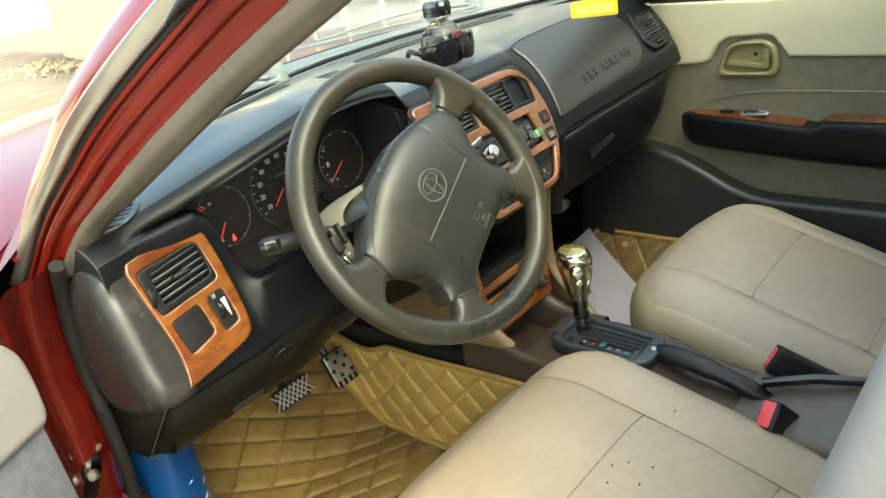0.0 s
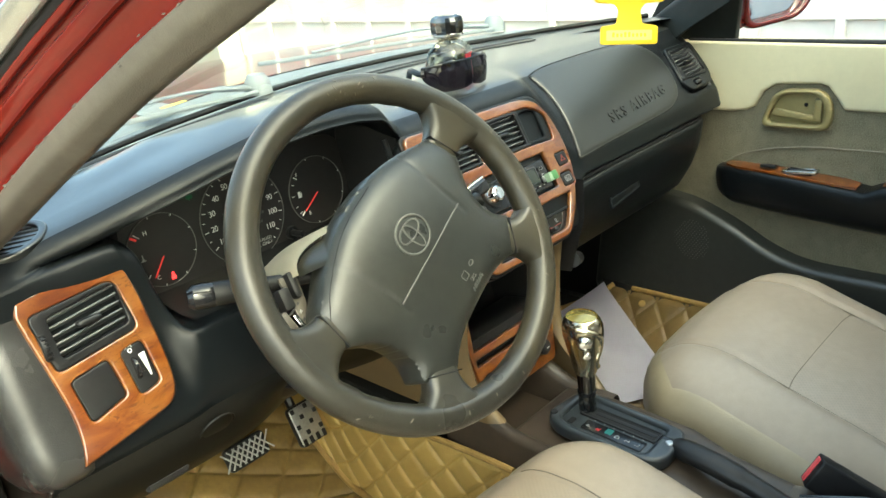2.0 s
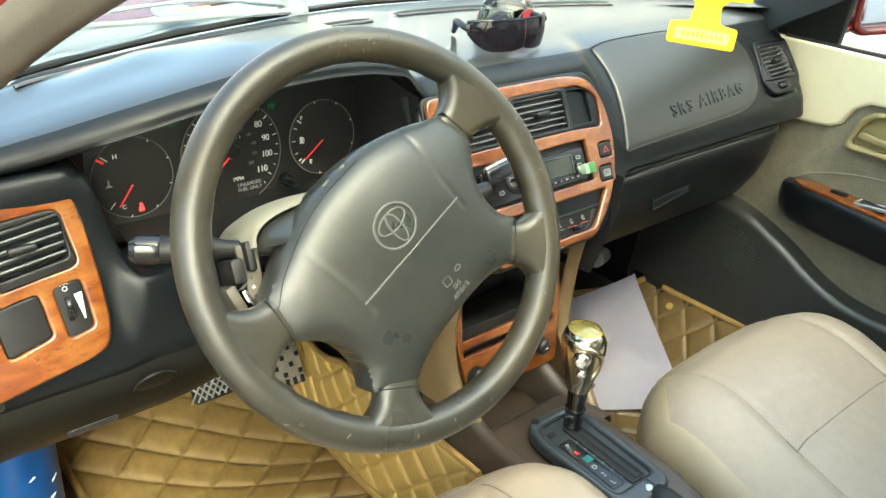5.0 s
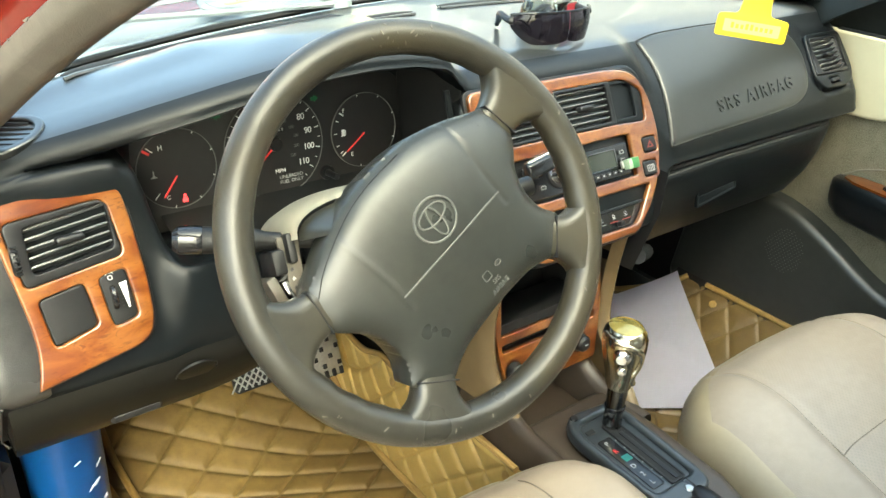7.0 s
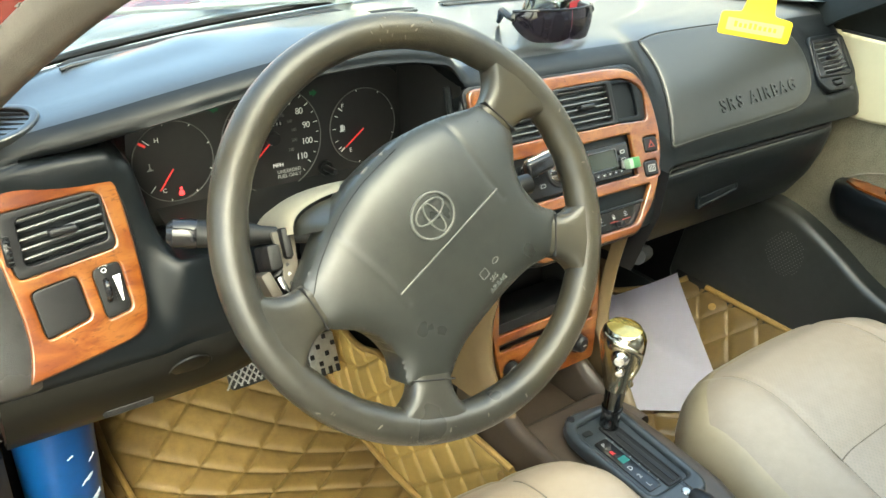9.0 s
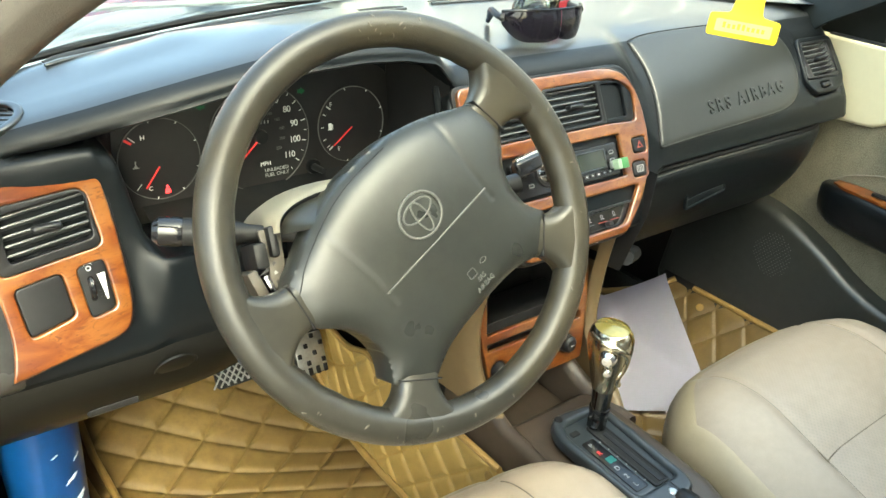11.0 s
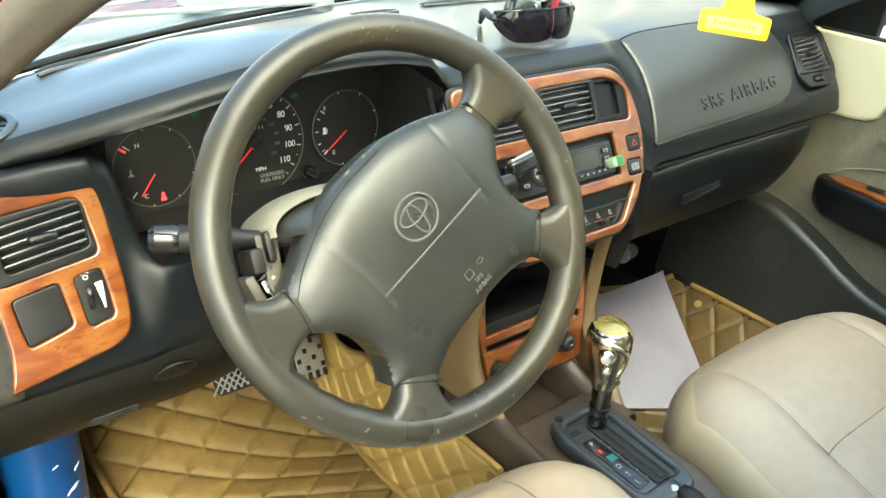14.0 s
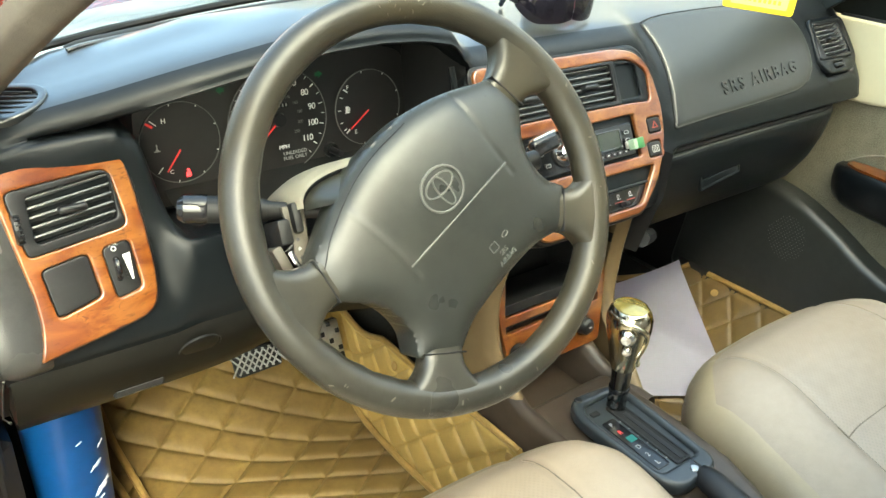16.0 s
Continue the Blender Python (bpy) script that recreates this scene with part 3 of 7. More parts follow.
strip("pillar_ridge", 0.052, 0.072, 0.007, 0.05, M_PAINT, "red painted pillar ridge", 0.006)
strip("pillar_groove", 0.071, 0.080, -0.004, 0.04, M_PAINT, "red painted pillar groove", 0.002)
strip("pillar_lip", 0.079, 0.087, 0.003, 0.04, M_PAINT, "red painted narrow lip", 0.003)
strip("pillar_seal", 0.086, 0.096, -0.001, 0.04, M_RUBBER, "black rubber door seal", 0.004, FOOT)
strip("rain_strip", 0.095, 0.122, 0.005, 0.04, M_SILVER, "bright metal rain strip", 0.006, FOOT)
sec = rpoly([(0.121, -0.03), (0.150, -0.05), (0.152, -0.034), (0.145, -0.016), (0.134, -0.006), (0.121, -0.001)], [0.001, 0.001, 0.008, 0.02, 0.02, 0.001], 4)
part("pillar_outer", loft([[across(p, u, w) for u, w in sec] for p in FOOT], closed=True, caps=True), M_SKIN, car, "glossy red outer pillar skin")
part("aerial_holder", tube([Vector(p) - PU * 0.012 for p in ((-0.6265, -0.009, 0.963), (-0.6198, -0.0293, 0.976), (-0.6093, -0.0639, 0.9968), (-0.597, -0.105, 1.022), (-0.582, -0.16, 1.052))], [0.003, 0.0075, 0.010, 0.011, 0.011], 12, flat=0.7), M_BLACK, car, "black plastic aerial holder on the pillar")
rsc = random.Random(21)
for i in range(22):
    k = rsc.randrange(24, len(PIL) - 18)
    a = 0.0250 + rsc.gauss(0, 0.0012)
    c_ = across(PIL[k], a, 0.0032)
    f_ = plane_frame(c_, -PU, up=(PIL[k + 1] - PIL[k]).normalized(), turn=90 + rsc.uniform(-20, 20))
    L_ = rsc.uniform(0.0006, 0.0024)
    part("paint_chip", slab(f_, [(L_ * math.cos(t_) * rsc.uniform(0.6, 1.1), L_ * 0.3 * math.sin(t_) * rsc.uniform(0.5, 1.2)) for t_ in [k2 * math.pi / 4 for k2 in range(8)]], -0.0008, 0.0006), M_SWITCH, car)

# door jamb below the pillar
SEAL = spline([(-0.689, 0.258, 0.722), (-0.686, 0.285, 0.675), (-0.685, 0.305, 0.62), (-0.684, 0.318, 0.56), (-0.682, 0.318, 0.50), (-0.681, 0.322, 0.43), (-0.681, 0.335, 0.35), (-0.682, 0.345, 0.20), (-0.684, 0.30, 0.12)], 6)
part("door_opening_seal", tube(SEAL, 0.0092, 12), M_RUBBER, car, "black rubber door opening seal")
rows = []
for p in SEAL:
    z = p.z
    yo = p.y - 0.030 - 0.03 * max(0.0, min(1.0, (0.72 - z) / 0.25))
    rows.append([(-0.655, p.y + 0.09, z), (-0.668, p.y + 0.03, z), (-0.700, p.y + 0.004, z), (-0.718, p.y - 0.004, z), (-0.728, p.y - 0.006, z), (-0.734, p.y - 0.002, z + 0.001), (-0.748, yo + 0.024, z), (-0.764, yo + 0.004, z), (-0.771, yo + 0.004, z), (-0.775, yo + 0.014, z), (-0.777, yo + 0.10, z - 0.06), (-0.79, yo + 0.40, z - 0.08)])
part("door_jamb", loft(rows), M_RED, car, "red painted front door jamb", angle=50)
part("sill", box_bm(-0.76, -0.66, -1.2, 0.62, -0.02, 0.10, 0.02), M_RED, car, "red painted door sill")
part("sill_trim", box_bm(-0.70, -0.655, -0.9, 0.45, 0.095, 0.115, 0.006), M_BLACK, car, "dark plastic sill trim")
part("kick_trim", box_bm(-0.70, -0.66, 0.33, 0.75, 0.10, 0.36, 0.02), M_BLACK, car, "dark plastic kick panel")
ck = part("door_check", tube([(-0.700, 0.345, 0.452), (-0.745, 0.285, 0.432), (-0.80, 0.24, 0.408)], [0.012, 0.011, 0.010], 10), M_GUNMETAL, car, "dark steel door check arm")
for p in ((-0.706, 0.326, 0.458), (-0.732, 0.290, 0.446)):
    part("bolt", lathe([(0.0001, 0.006), (0.005, 0.005), (0.007, 0.0), (0.007, -0.004)], plane_frame(p, (-0.6, -0.7, 0.3)), 12), M_STEEL, ck, "steel check bolt")

# right side: pillar, belt, window frame
PILR = [Vector((-p.x, p.y + 0.02, p.z)) for p in PIL]
part("pillar_trim", sweep(PILR, rpoly([(-0.03, -0.02), (0.06, -0.02), (0.06, 0.02), (-0.03, 0.02)], 0.01, 3), (0.35, 0.85, 0.3), (0.5, -0.6, 0.6)), M_DARKTRIM, car, "dark pillar trim")
part("mirror_sail", slab(plane_frame((0.712, 0.0, 0.0), (-1, 0, 0)), [(-0.36, 0.70), (-0.148, 0.70), (-0.140, 0.79), (-0.09, 0.90), (-0.05, 0.95), (-0.16, 0.95), (-0.30, 0.80)], -0.01, 0.008, 0.003), M_DARKTRIM, car, "black triangular mirror mount panel")
mir = thing("wing_mirror", (0.86, 0.16, 0.70), "red painted wing mirror with round blind-spot mirror", "mirror")
MF = plane_frame((0.875, 0.135, 0.80), (-0.45, -0.88, 0.05))
oc = rpoly([(-0.09, -0.085), (0.05, -0.075), (0.095, -0.02), (0.095, 0.08), (-0.09, 0.085)], 0.03, 5)
part("housing", joined(slab(MF, [oc, [(a * 0.87, b * 0.86) for a, b in oc]], -0.01, 0.012, 0.005), slab(MF, oc, -0.07, -0.012, 0.02, 4)), M_RED, mir, "red painted mirror housing")
part("mirror_glass", slab(MF, [(a * 0.87, b * 0.86) for a, b in oc], -0.010, -0.004, 0.0005), M_CHROME, mir)
bsm = part("blind_spot_mirror", lathe([(0.0001, 0.006), (0.016, 0.004), (0.019, 0.0), (0.019, -0.004)], MF @ Matrix.Translation((0.055, 0.045, 0.0)), 24), M_CHROME, mir)
part("rim", lathe([(0.019, -0.004), (0.021, 0.004), (0.0225, 0.004), (0.0235, -0.004)], MF @ Matrix.Translation((0.055, 0.045, 0.0)), 24), M_BLACK, bsm)
part("stalk", tube([(0.72, 0.20, 0.725), (0.84, 0.19, 0.735)], [0.03, 0.025], 12, flat=0.6), M_RED, mir)

# roof, rear and B pillars close the cabin
rows = [[(x, y, 1.13 - 0.10 * (x / 0.62) ** 2 - 0.05 * ((y + 0.95) / 0.75) ** 2) for x in [-0.60 + 0.12 * i for i in range(11)]] for y in [-0.42 - 0.15 * j for j in range(9)]]
roof = part("roof_lining", loft(rows), M_LINER, car, "grey cloth roof lining")
rows = [[(x * 1.03, y, z + 0.03) for x, y, z in r] for r in rows]
part("roof", loft(rows), M_RED, car, "red painted roof")
part("rear_bulkhead", box_bm(-0.70, 0.70, -1.75, -1.70, 0.0, 0.80, 0.02), M_CARPET, car, "dark rear seat backing")
for s in (-1, 1):
    part("roof_rail", tube([(s * 0.50, -0.52, 1.105), (s * 0.54, -0.9, 1.11), (s * 0.56, -1.5, 1.02), (s * 0.62, -1.72, 0.80)], 0.035, 10), M_LINER, car, "grey roof rail trim")
bp = [(-0.725, -0.60, 0.02), (-0.72, -0.60, 0.45), (-0.70, -0.60, 0.72), (-0.645, -0.62, 0.92), (-0.57, -0.65, 1.10)]
rows = []
for y, z, x in ((-0.45, 0.05, -0.712), (-0.47, 0.45, -0.708), (-0.515, 0.62, -0.705), (-0.55, 0.742, -0.70), (-0.58, 0.84, -0.690), (-0.62, 0.93, -0.66), (-0.66, 1.08, -0.58)):
    rows.append([(x + 0.006 + a, y + 0.009 + b, z) for a, b in rpoly([(0.05, -0.004), (0.0, 0.0), (-0.012, -0.012), (-0.016, -0.060), (0.05, -0.075)], 0.010, 4)])
part("centre_pillar_trim", loft(rows, closed=True, caps=True), M_BPILLAR, car, "grey centre pillar trim")
part("centre_pillar_seal", tube(spline([(r[0][0] - 0.070, r[0][1] - 0.060, r[0][2]) for r in rows], 4), 0.016, 10), M_RUBBER, car, "black rubber centre pillar seal")
part("centre_pillar_trim", tube(spline([(-x, y, z) for x, y, z in bp], 6), 0.042, 14, flat=0.55, up=(1, 0, 0)), M_GREYVINYL, car)
part("side_panel", box_bm(0.72, 0.76, -1.72, -0.62, -0.05, 0.70, 0.02), M_CREAM, car, "cream rear door panel")
part("side_panel", box_bm(-0.76, -0.72, -1.72, -0.66, -0.05, 0.70, 0.02), M_CREAM, car, "cream rear door panel")

# windscreen with its black edge, and wipers lying outside
top = [(x, -0.34 - 0.08 * (x / 0.50) ** 2, 1.105 - 0.02 * (x / 0.50) ** 2) for x in [-0.50 + 0.125 * i for i in range(9)]]
bot = [(x, yb(x) + 0.020, 0.764) for x in [-0.66 + 0.165 * i for i in range(9)]]
g0 = [[Vector(b) * (1 - k / 6) + Vector(t) * (k / 6) + Vector((0, 0.10, 0.10)) * (k / 6) * (1 - k / 6) * 0.7 for b, t in zip(bot, top)] for k in range(7)]
gl = part("windscreen", loft(g0), G_WIND, car, "clear laminated windscreen")
gl.data.flip_normals() if gl.data.polygons[20].normal.z > 0 else None
gl.visible_shadow = False
part("windscreen_gasket", tube(spline([(x, yb(x) + 0.012, 0.767) for x in [-0.66 + 0.11 * i for i in range(13)]], 3), 0.0045, 8), M_RUBBER, car, "black rubber windscreen gasket")


def wiper(x0, x1, out):
    w = thing("wiper", (x0, yb(x0) + 0.10, 0.78), "grey wiper arm and blade resting under the windscreen", "wiper", group="wipers")
    a, b = Vector((x0, yb(x0) + 0.03 + 0.11 * x0 + 0.06 * (x0 > 0.2), 0.775)), Vector((x1, yb(x1) + 0.065 + out, 0.79 + 0.25 * out))
    part("arm", tube(spline([a, a.lerp(b, 0.4) + Vector((0, 0.01, 0.012)), b], 6), [0.008] * 4 + [0.0045] * 9, 8, flat=0.6), M_COWL, w)
    part("blade", tube([a.lerp(b, 0.05) + Vector((0, -0.02, -0.004)), b.lerp(a, -0.25) + Vector((0, -0.005, -0.006))], 0.0028, 6, flat=1.5), M_COWL, w)
    part("pivot_cap", lathe([(0.0001, 0.022), (0.014, 0.020), (0.020, 0.010), (0.022, -0.01)], Matrix.Translation(a), 16), M_COWL, w)
    return w


wiper(-0.115, -0.48, 0.02)
wiper(0.48, 0.06, 0.02)
wash = thing("washer_dial", (-0.28, 0.566, 0.77), "pale round disc with yellow marks lying under the windscreen", "disc")
part("disc", lathe([(0.0001, 0.003), (0.026, 0.0025), (0.030, 0.0), (0.028, -0.003)], plane_frame((-0.280, 0.566, 0.776), (0.05, -0.2, 0.97)), 28), M_COWL, wash)
part("dial", slab(plane_frame((-0.280, 0.566, 0.776), (0.05, -0.2, 0.97)), circle(0, 0, 0.020), 0.002, 0.0036, 0.0005), M_COWL, wash)
part("yellow_strip", slab(plane_frame((-0.280, 0.566, 0.776), (0.05, -0.2, 0.97)), rrect(0.026, -0.008, 0.050, 0.006, 0.002), 0.0034, 0.0045, 0.0005), M_YELLOW2, wash)

# ---- floor, tunnel, seats ----
part("floor_pan", box_bm(-0.70, 0.72, -1.7, 0.62, 0.0, 0.03, 0.005), M_CARPET, car, "dark floor carpet")
rows = [[(x, y, z) for x in (-0.72, -0.2, 0.2, 0.74)] for y, z in ((0.46, 0.015), (0.53, 0.045), (0.62, 0.12), (0.76, 0.30), (0.70, 0.70))]
part("toe_board", loft(rows), M_CARPET, car, "dark carpeted toe board")
tun = [(-0.108, 0.02), (-0.100, 0.10), (-0.090, 0.215), (-0.075, 0.24), (0.055, 0.24), (0.075, 0.215), (0.095, 0.10), (0.12, 0.02)]
part("tunnel", loft([[(x, y, z) for x, z in tun] for y in (-1.6, -0.4, 0.2, 0.45, 0.75)]), M_CARPET, car, "dark carpeted transmission tunnel")


def puff(u, v, pitch, deep, slant, phase=(0, 0)):
    """Height of quilting at (u, v): cushions on the slant, sewn down along crisp grooves. slant: the turns of the two rows of seams."""
    (pa, pb), (ta, tb) = pitch, slant
    a = (u * math.sin(ta) + v * math.cos(ta)) / pa + phase[0]
    b = (v * math.cos(tb) - u * math.sin(tb)) / pb + phase[1]
    e = min(abs(a - round(a)) * pa, abs(b - round(b)) * pb)
    return deep * (1 - math.exp(-e / 0.0038)) + 0.0012 * noise.noise(Vector((u * 24, v * 24, 0.3)))


def quilt(name, corners, nu, nv, parent, surf, pitch=(0.050, 0.050), deep=0.010, vtop=None, mat=None, slant=(0.785, 0.785), phase=(0, 0)):
    """A quilted sheet: surf(u, v) gives place and normal over the ranges in corners; vtop(u) bends its upper edge."""
    u0, u1, v0, v1 = corners
    rows = []
    for i in range(nu + 1):
        u = u0 + (u1 - u0) * i / nu
        ve = vtop(u) if vtop else v1
        r = []
        for j in range(nv + 1):
            v = v0 + (ve - v0) * j / nv
            p, n = surf(u, v)
            hem = min(1.0, min(i, nu - i) / 6, min(j, nv - j) / 6)
            r.append(Vector(p) + Vector(n) * puff(u, v, pitch, deep, slant, phase) * hem)
        rows.append(r)
    return part(name, loft(rows), mat or M_MAT, parent, angle=70)


def floor_z(y, z0=0.055):
    """Height of the mat over the flat floor and the toe board."""
    k = max(0.0, y - 0.44)
    return z0 + 0.95 * k * k / (k + 0.10)


dm = thing("driver_floor_mat", (-0.35, 0.3, 0.04), "mustard quilted leatherette floor mat with stitched diamonds", "floor mat", group="floor mats")
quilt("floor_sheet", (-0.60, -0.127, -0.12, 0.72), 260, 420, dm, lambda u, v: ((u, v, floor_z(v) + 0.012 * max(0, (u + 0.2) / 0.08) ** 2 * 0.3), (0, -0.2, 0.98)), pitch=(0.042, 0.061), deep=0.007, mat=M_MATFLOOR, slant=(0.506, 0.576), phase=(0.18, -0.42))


def wing_xyz(u, v):
    """v: up the tunnel side; u: along the car."""
    x = -0.130 + 0.006 * (v / 0.2) + 0.004 * math.sin(u * 14)
    return (x, u, floor_z(u) + 0.004 + v), (-0.98, 0, 0.2)


quilt("tunnel_sheet", (0.02, 0.66, 0.0, 0.205), 260, 90, dm, wing_xyz, pitch=(0.052, 0.050), deep=0.0068, vtop=lambda u: min(0.195 - 0.45 * max(0, u - 0.40), 0.10 + 1.6 * (u - 0.02)))
fold = [wing_xyz(u, 0.0)[0] for u in [0.02 + 0.02 * i for i in range(31)]]
part("binding", tube([Vector(p) + Vector((-0.008, 0, 0.008)) for p in fold], 0.006, 8), M_MATEDGE, dm, "brown stitched binding along the fold")
edge = [wing_xyz(u, 0.198 - 0.45 * max(0, u - 0.40))[0] for u in [0.085 + 0.02 * i for i in range(25)]]
part("binding", tube([Vector(p) + Vector((-0.006, 0, 0)) for p in edge], 0.005, 8), M_MATEDGE, dm)
for v in ((0.10, 0.175), (0.36, 0.17)):
    p, n = wing_xyz(*v)
    part("snap_hole", lathe([(0.0001, 0.001), (0.006, 0.0012), (0.008, 0.0)], plane_frame(Vector(p) + Vector(n) * 0.009, n), 14), M_MATEDGE, dm, "brown snap hole")
for dx in (0, 0.028):
    part("binding", tube([(-0.555 + dx, 0.72, floor_z(0.72) + 0.01), (-0.545 + dx, 0.55, floor_z(0.55) + 0.012), (-0.52 + dx * 0.7, 0.40, floor_z(0.4) + 0.010), (-0.535 + dx * 0.4, 0.2, 0.066)], 0.0055, 8), M_MATEDGE, dm)

pm = thing("passenger_floor_mat", (0.4, 0.3, 0.04), "mustard quilted leatherette floor mat with raised edge", "floor mat", group="floor mats")


def pfloor(x, y):
    k = max(0.0, y - 0.40)
    return 0.045 + 0.9 * k * k / (k + 0.05) + 0.95 * max(0, x - 0.53) + 0.45 * max(0, 0.17 - x)


def pass_edge(u):
    return 0.53 - 0.9 * max(0, u - 0.50)


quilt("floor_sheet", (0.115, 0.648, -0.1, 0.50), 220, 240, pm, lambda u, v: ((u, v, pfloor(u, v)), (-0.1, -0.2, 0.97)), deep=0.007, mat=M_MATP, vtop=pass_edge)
part("binding", tube([(u, pass_edge(u), pfloor(u, pass_edge(u)) + 0.004) for u in [0.115 + 0.533 * i / 30 for i in range(31)]], 0.006, 8), M_MATEDGE, pm, "brown stitched binding")
part("binding", tube([(0.650, v, pfloor(0.648, v) + 0.003) for v in [-0.1 + 0.45 * i / 20 for i in range(21)]], 0.006, 8), M_MATEDGE, pm)
part("snap_hole", lathe([(0.0001, 0.001), (0.006, 0.0012), (0.008, 0.0)], plane_frame((0.623, 0.31, pfloor(0.623, 0.31) + 0.009), (-0.7, -0.2, 0.7)), 14), M_MATEDGE, pm, "brown snap hole")

ppr = thing("paper_sheet", (0.42, 0.28, 0.05), "white paper floor protector lying over the quilted mat", "paper")
A, B, C, D = Vector((0.42, 0.555)), Vector((0.638, 0.418)), Vector((0.485, 0.12)), Vector((0.20, 0.315))
rows = []
for i in range(25):
    r = []
    for j in range(25):
        u, v = i / 24, j / 24
        p = A.lerp(B, u).lerp(D.lerp(C, u), v)
        r.append((p.x, p.y, pfloor(p.x, p.y) + 0.014 + 0.004 * noise.noise(Vector((p.x * 5, p.y * 5, 2)))))
    rows.append(r)
bm = loft(rows)
bmesh.ops.solidify(bm, geom=bm.faces, thickness=0.0008)
part("sheet", bm, M_PAPER, ppr)


def seat(cx, name, label, crown, panel, hide, plump=0.0):
    """A front seat: a tilted cushion with sewn panels and rolled bolsters, sides tinted olive for light off the mat,
    and a reclined back. crown: height along the cushion; panel: half the width between the long seams.
    """
    s = thing(name, (cx, -0.25, 0.05), label, "car seat", group="front seats")
    HW, N = panel + 0.088 + plump, 64
    ROLL = ((0.0, 0.0), (panel, 0.0), (panel + 0.015, 0.001), (panel + 0.035, -0.0015), (panel + 0.055, -0.0075), (panel + 0.070, -0.0150), (panel + 0.082, -0.0235), (panel + 0.088, -0.0290))

    if plump:
        ROLL = ((0.0, 0.0), (panel, 0.0), (panel + 0.02, 0.003), (panel + 0.045, 0.007), (panel + 0.070, 0.006), (panel + 0.084, 0.001), (panel + 0.094, -0.008), (panel + 0.088 + plump, -0.018))

    def place(a, b):
        """a: across from -1 to 1; b: along from 0 at the front to 1 at the back."""
        dx = HW * a
        front = 0.036 - 0.070 * (max(0.0, abs(a) - 0.40) / 0.60) ** 2.2
        y = front + (-0.50 - front) * b
        f = max(0.0, (0.10 - b) / 0.10)
        z = read_line(crown, -y) + max(0.0, read_line(ROLL, abs(dx))) - math.hypot(min(0.0, read_line(ROLL, abs(dx))), 0.013 * f ** 2.0) + 0.004 * (1 - min(1, abs(dx) / panel) ** 2)
        z += 0.0022 * noise.noise(Vector((dx * 9 + cx * 3, y * 9, 1.7)))
        z -= 0.0030 * math.exp(-((abs(dx) - panel) / 0.006) ** 2) + (0.0035 * sum(math.exp(-((y + k) / 0.007) ** 2) for k in (0.167, 0.352)) if abs(dx) < panel else 0)
        return Vector((cx + dx, y, z))

    grid = [[place(-1 + 2 * i / N, j / N) for j in range(N + 1)] for i in range(N + 1)]
    part("cushion", loft(grid), perforated(hide, "perforated_leatherette", cx), s, "beige leatherette seat cushion with sewn panels", angle=80)
    # side: skirts hanging from the rim of the top, bulging and tucked under
    rim = [grid[0][j] for j in range(N, -1, -1)] + [grid[i][0] for i in range(1, N + 1)] + [grid[N][j] for j in range(1, N + 1)]
    out = []
    for k, p in enumerate(rim):
        t = rim[min(k + 2, len(rim) - 1)] - rim[max(k - 2, 0)]
        out.append(Vector((-t.y, t.x, 0)).normalized())
    side = 1 if out[len(rim) // 2].y > 0 else -1
    sk = [[p + side * n * o + Vector((0, 0, dz * (1 if p.z > 0.24 else 0.8))) for p, n in zip(rim, out)] for o, dz in ((0.0, 0.0), (0.004, -0.002), (0.012, -0.010), (0.021, -0.026), (0.027, -0.050), (0.028, -0.080), (0.023, -0.112), (0.010, -0.142), (-0.015, -0.165))]
    part("valance", loft(sk), M_SEATSIDE, s, "beige leatherette side of the cushion, tinted for light off the mat", angle=80)

    def thread(pts, r=0.0009, mat=M_SEAM):
        return part("seam", tube([p + Vector((0, 0, 0.0004)) for p in pts], r, 6), mat, s)
    k = panel / HW
    for q in (-k, k):
        thread([place(q, 0.03 + 0.97 * j / 50) for j in range(51)])
    for y in (0.167, 0.352):
        b = (0.036 + y) / 0.536
        thread([place(-k + 2 * k * j / 30, b) for j in range(31)])
    for q in (0, 1):
        thread([p + Vector((0, 0, 0.0002)) - side * n * (0.003 + 0.007 * q) for p, n in zip(rim, out)], 0.0008, M_THREAD if q else M_SEAM)
    part("base", box_bm(cx - 0.19, cx + 0.19, -0.48, -0.06, 0.03, 0.15, 0.02), M_CARPET, s, "dark seat base")
    # backrest
    rows = []
    for j in range(17):
        h = j / 16
        zc = 0.24 + 0.62 * h
        yc = -0.52 - 0.20 * h
        w = 0.235 * (1 - 0.18 * h ** 2)
        sec = rpoly([(-w, -0.075), (w, -0.075), (w, 0.055), (w * 0.62, 0.035), (-w * 0.62, 0.035), (-w, 0.055)], 0.045, 4)
        k = 1.0 if 0.06 < h < 0.94 else 0.90 if 0.0 < h < 1.0 else 0.75
        rows.append([(cx + a * k, yc + b * k, zc) for a, b in sec])
    part("backrest", loft(rows, closed=True, caps=True), M_SEAT, s, "beige leatherette backrest")
    part("headrest", rbox(pose(cx, -0.78, 0.98, -12), 0.26, 0.09, 0.17, 0.04, 4), M_SEAT, s, "beige leatherette headrest")
    return s


seat(-0.340, "front_seat", "beige leatherette driver seat with sewn panels", ((-0.05, 0.322), (-0.03, 0.333), (0.0, 0.3445), (0.03, 0.350), (0.066, 0.3515), (0.09, 0.3490), (0.155, 0.334), (0.259, 0.3085), (0.329, 0.287), (0.384, 0.271), (0.50, 0.236)), 0.147, M_SEATD, 0.012)
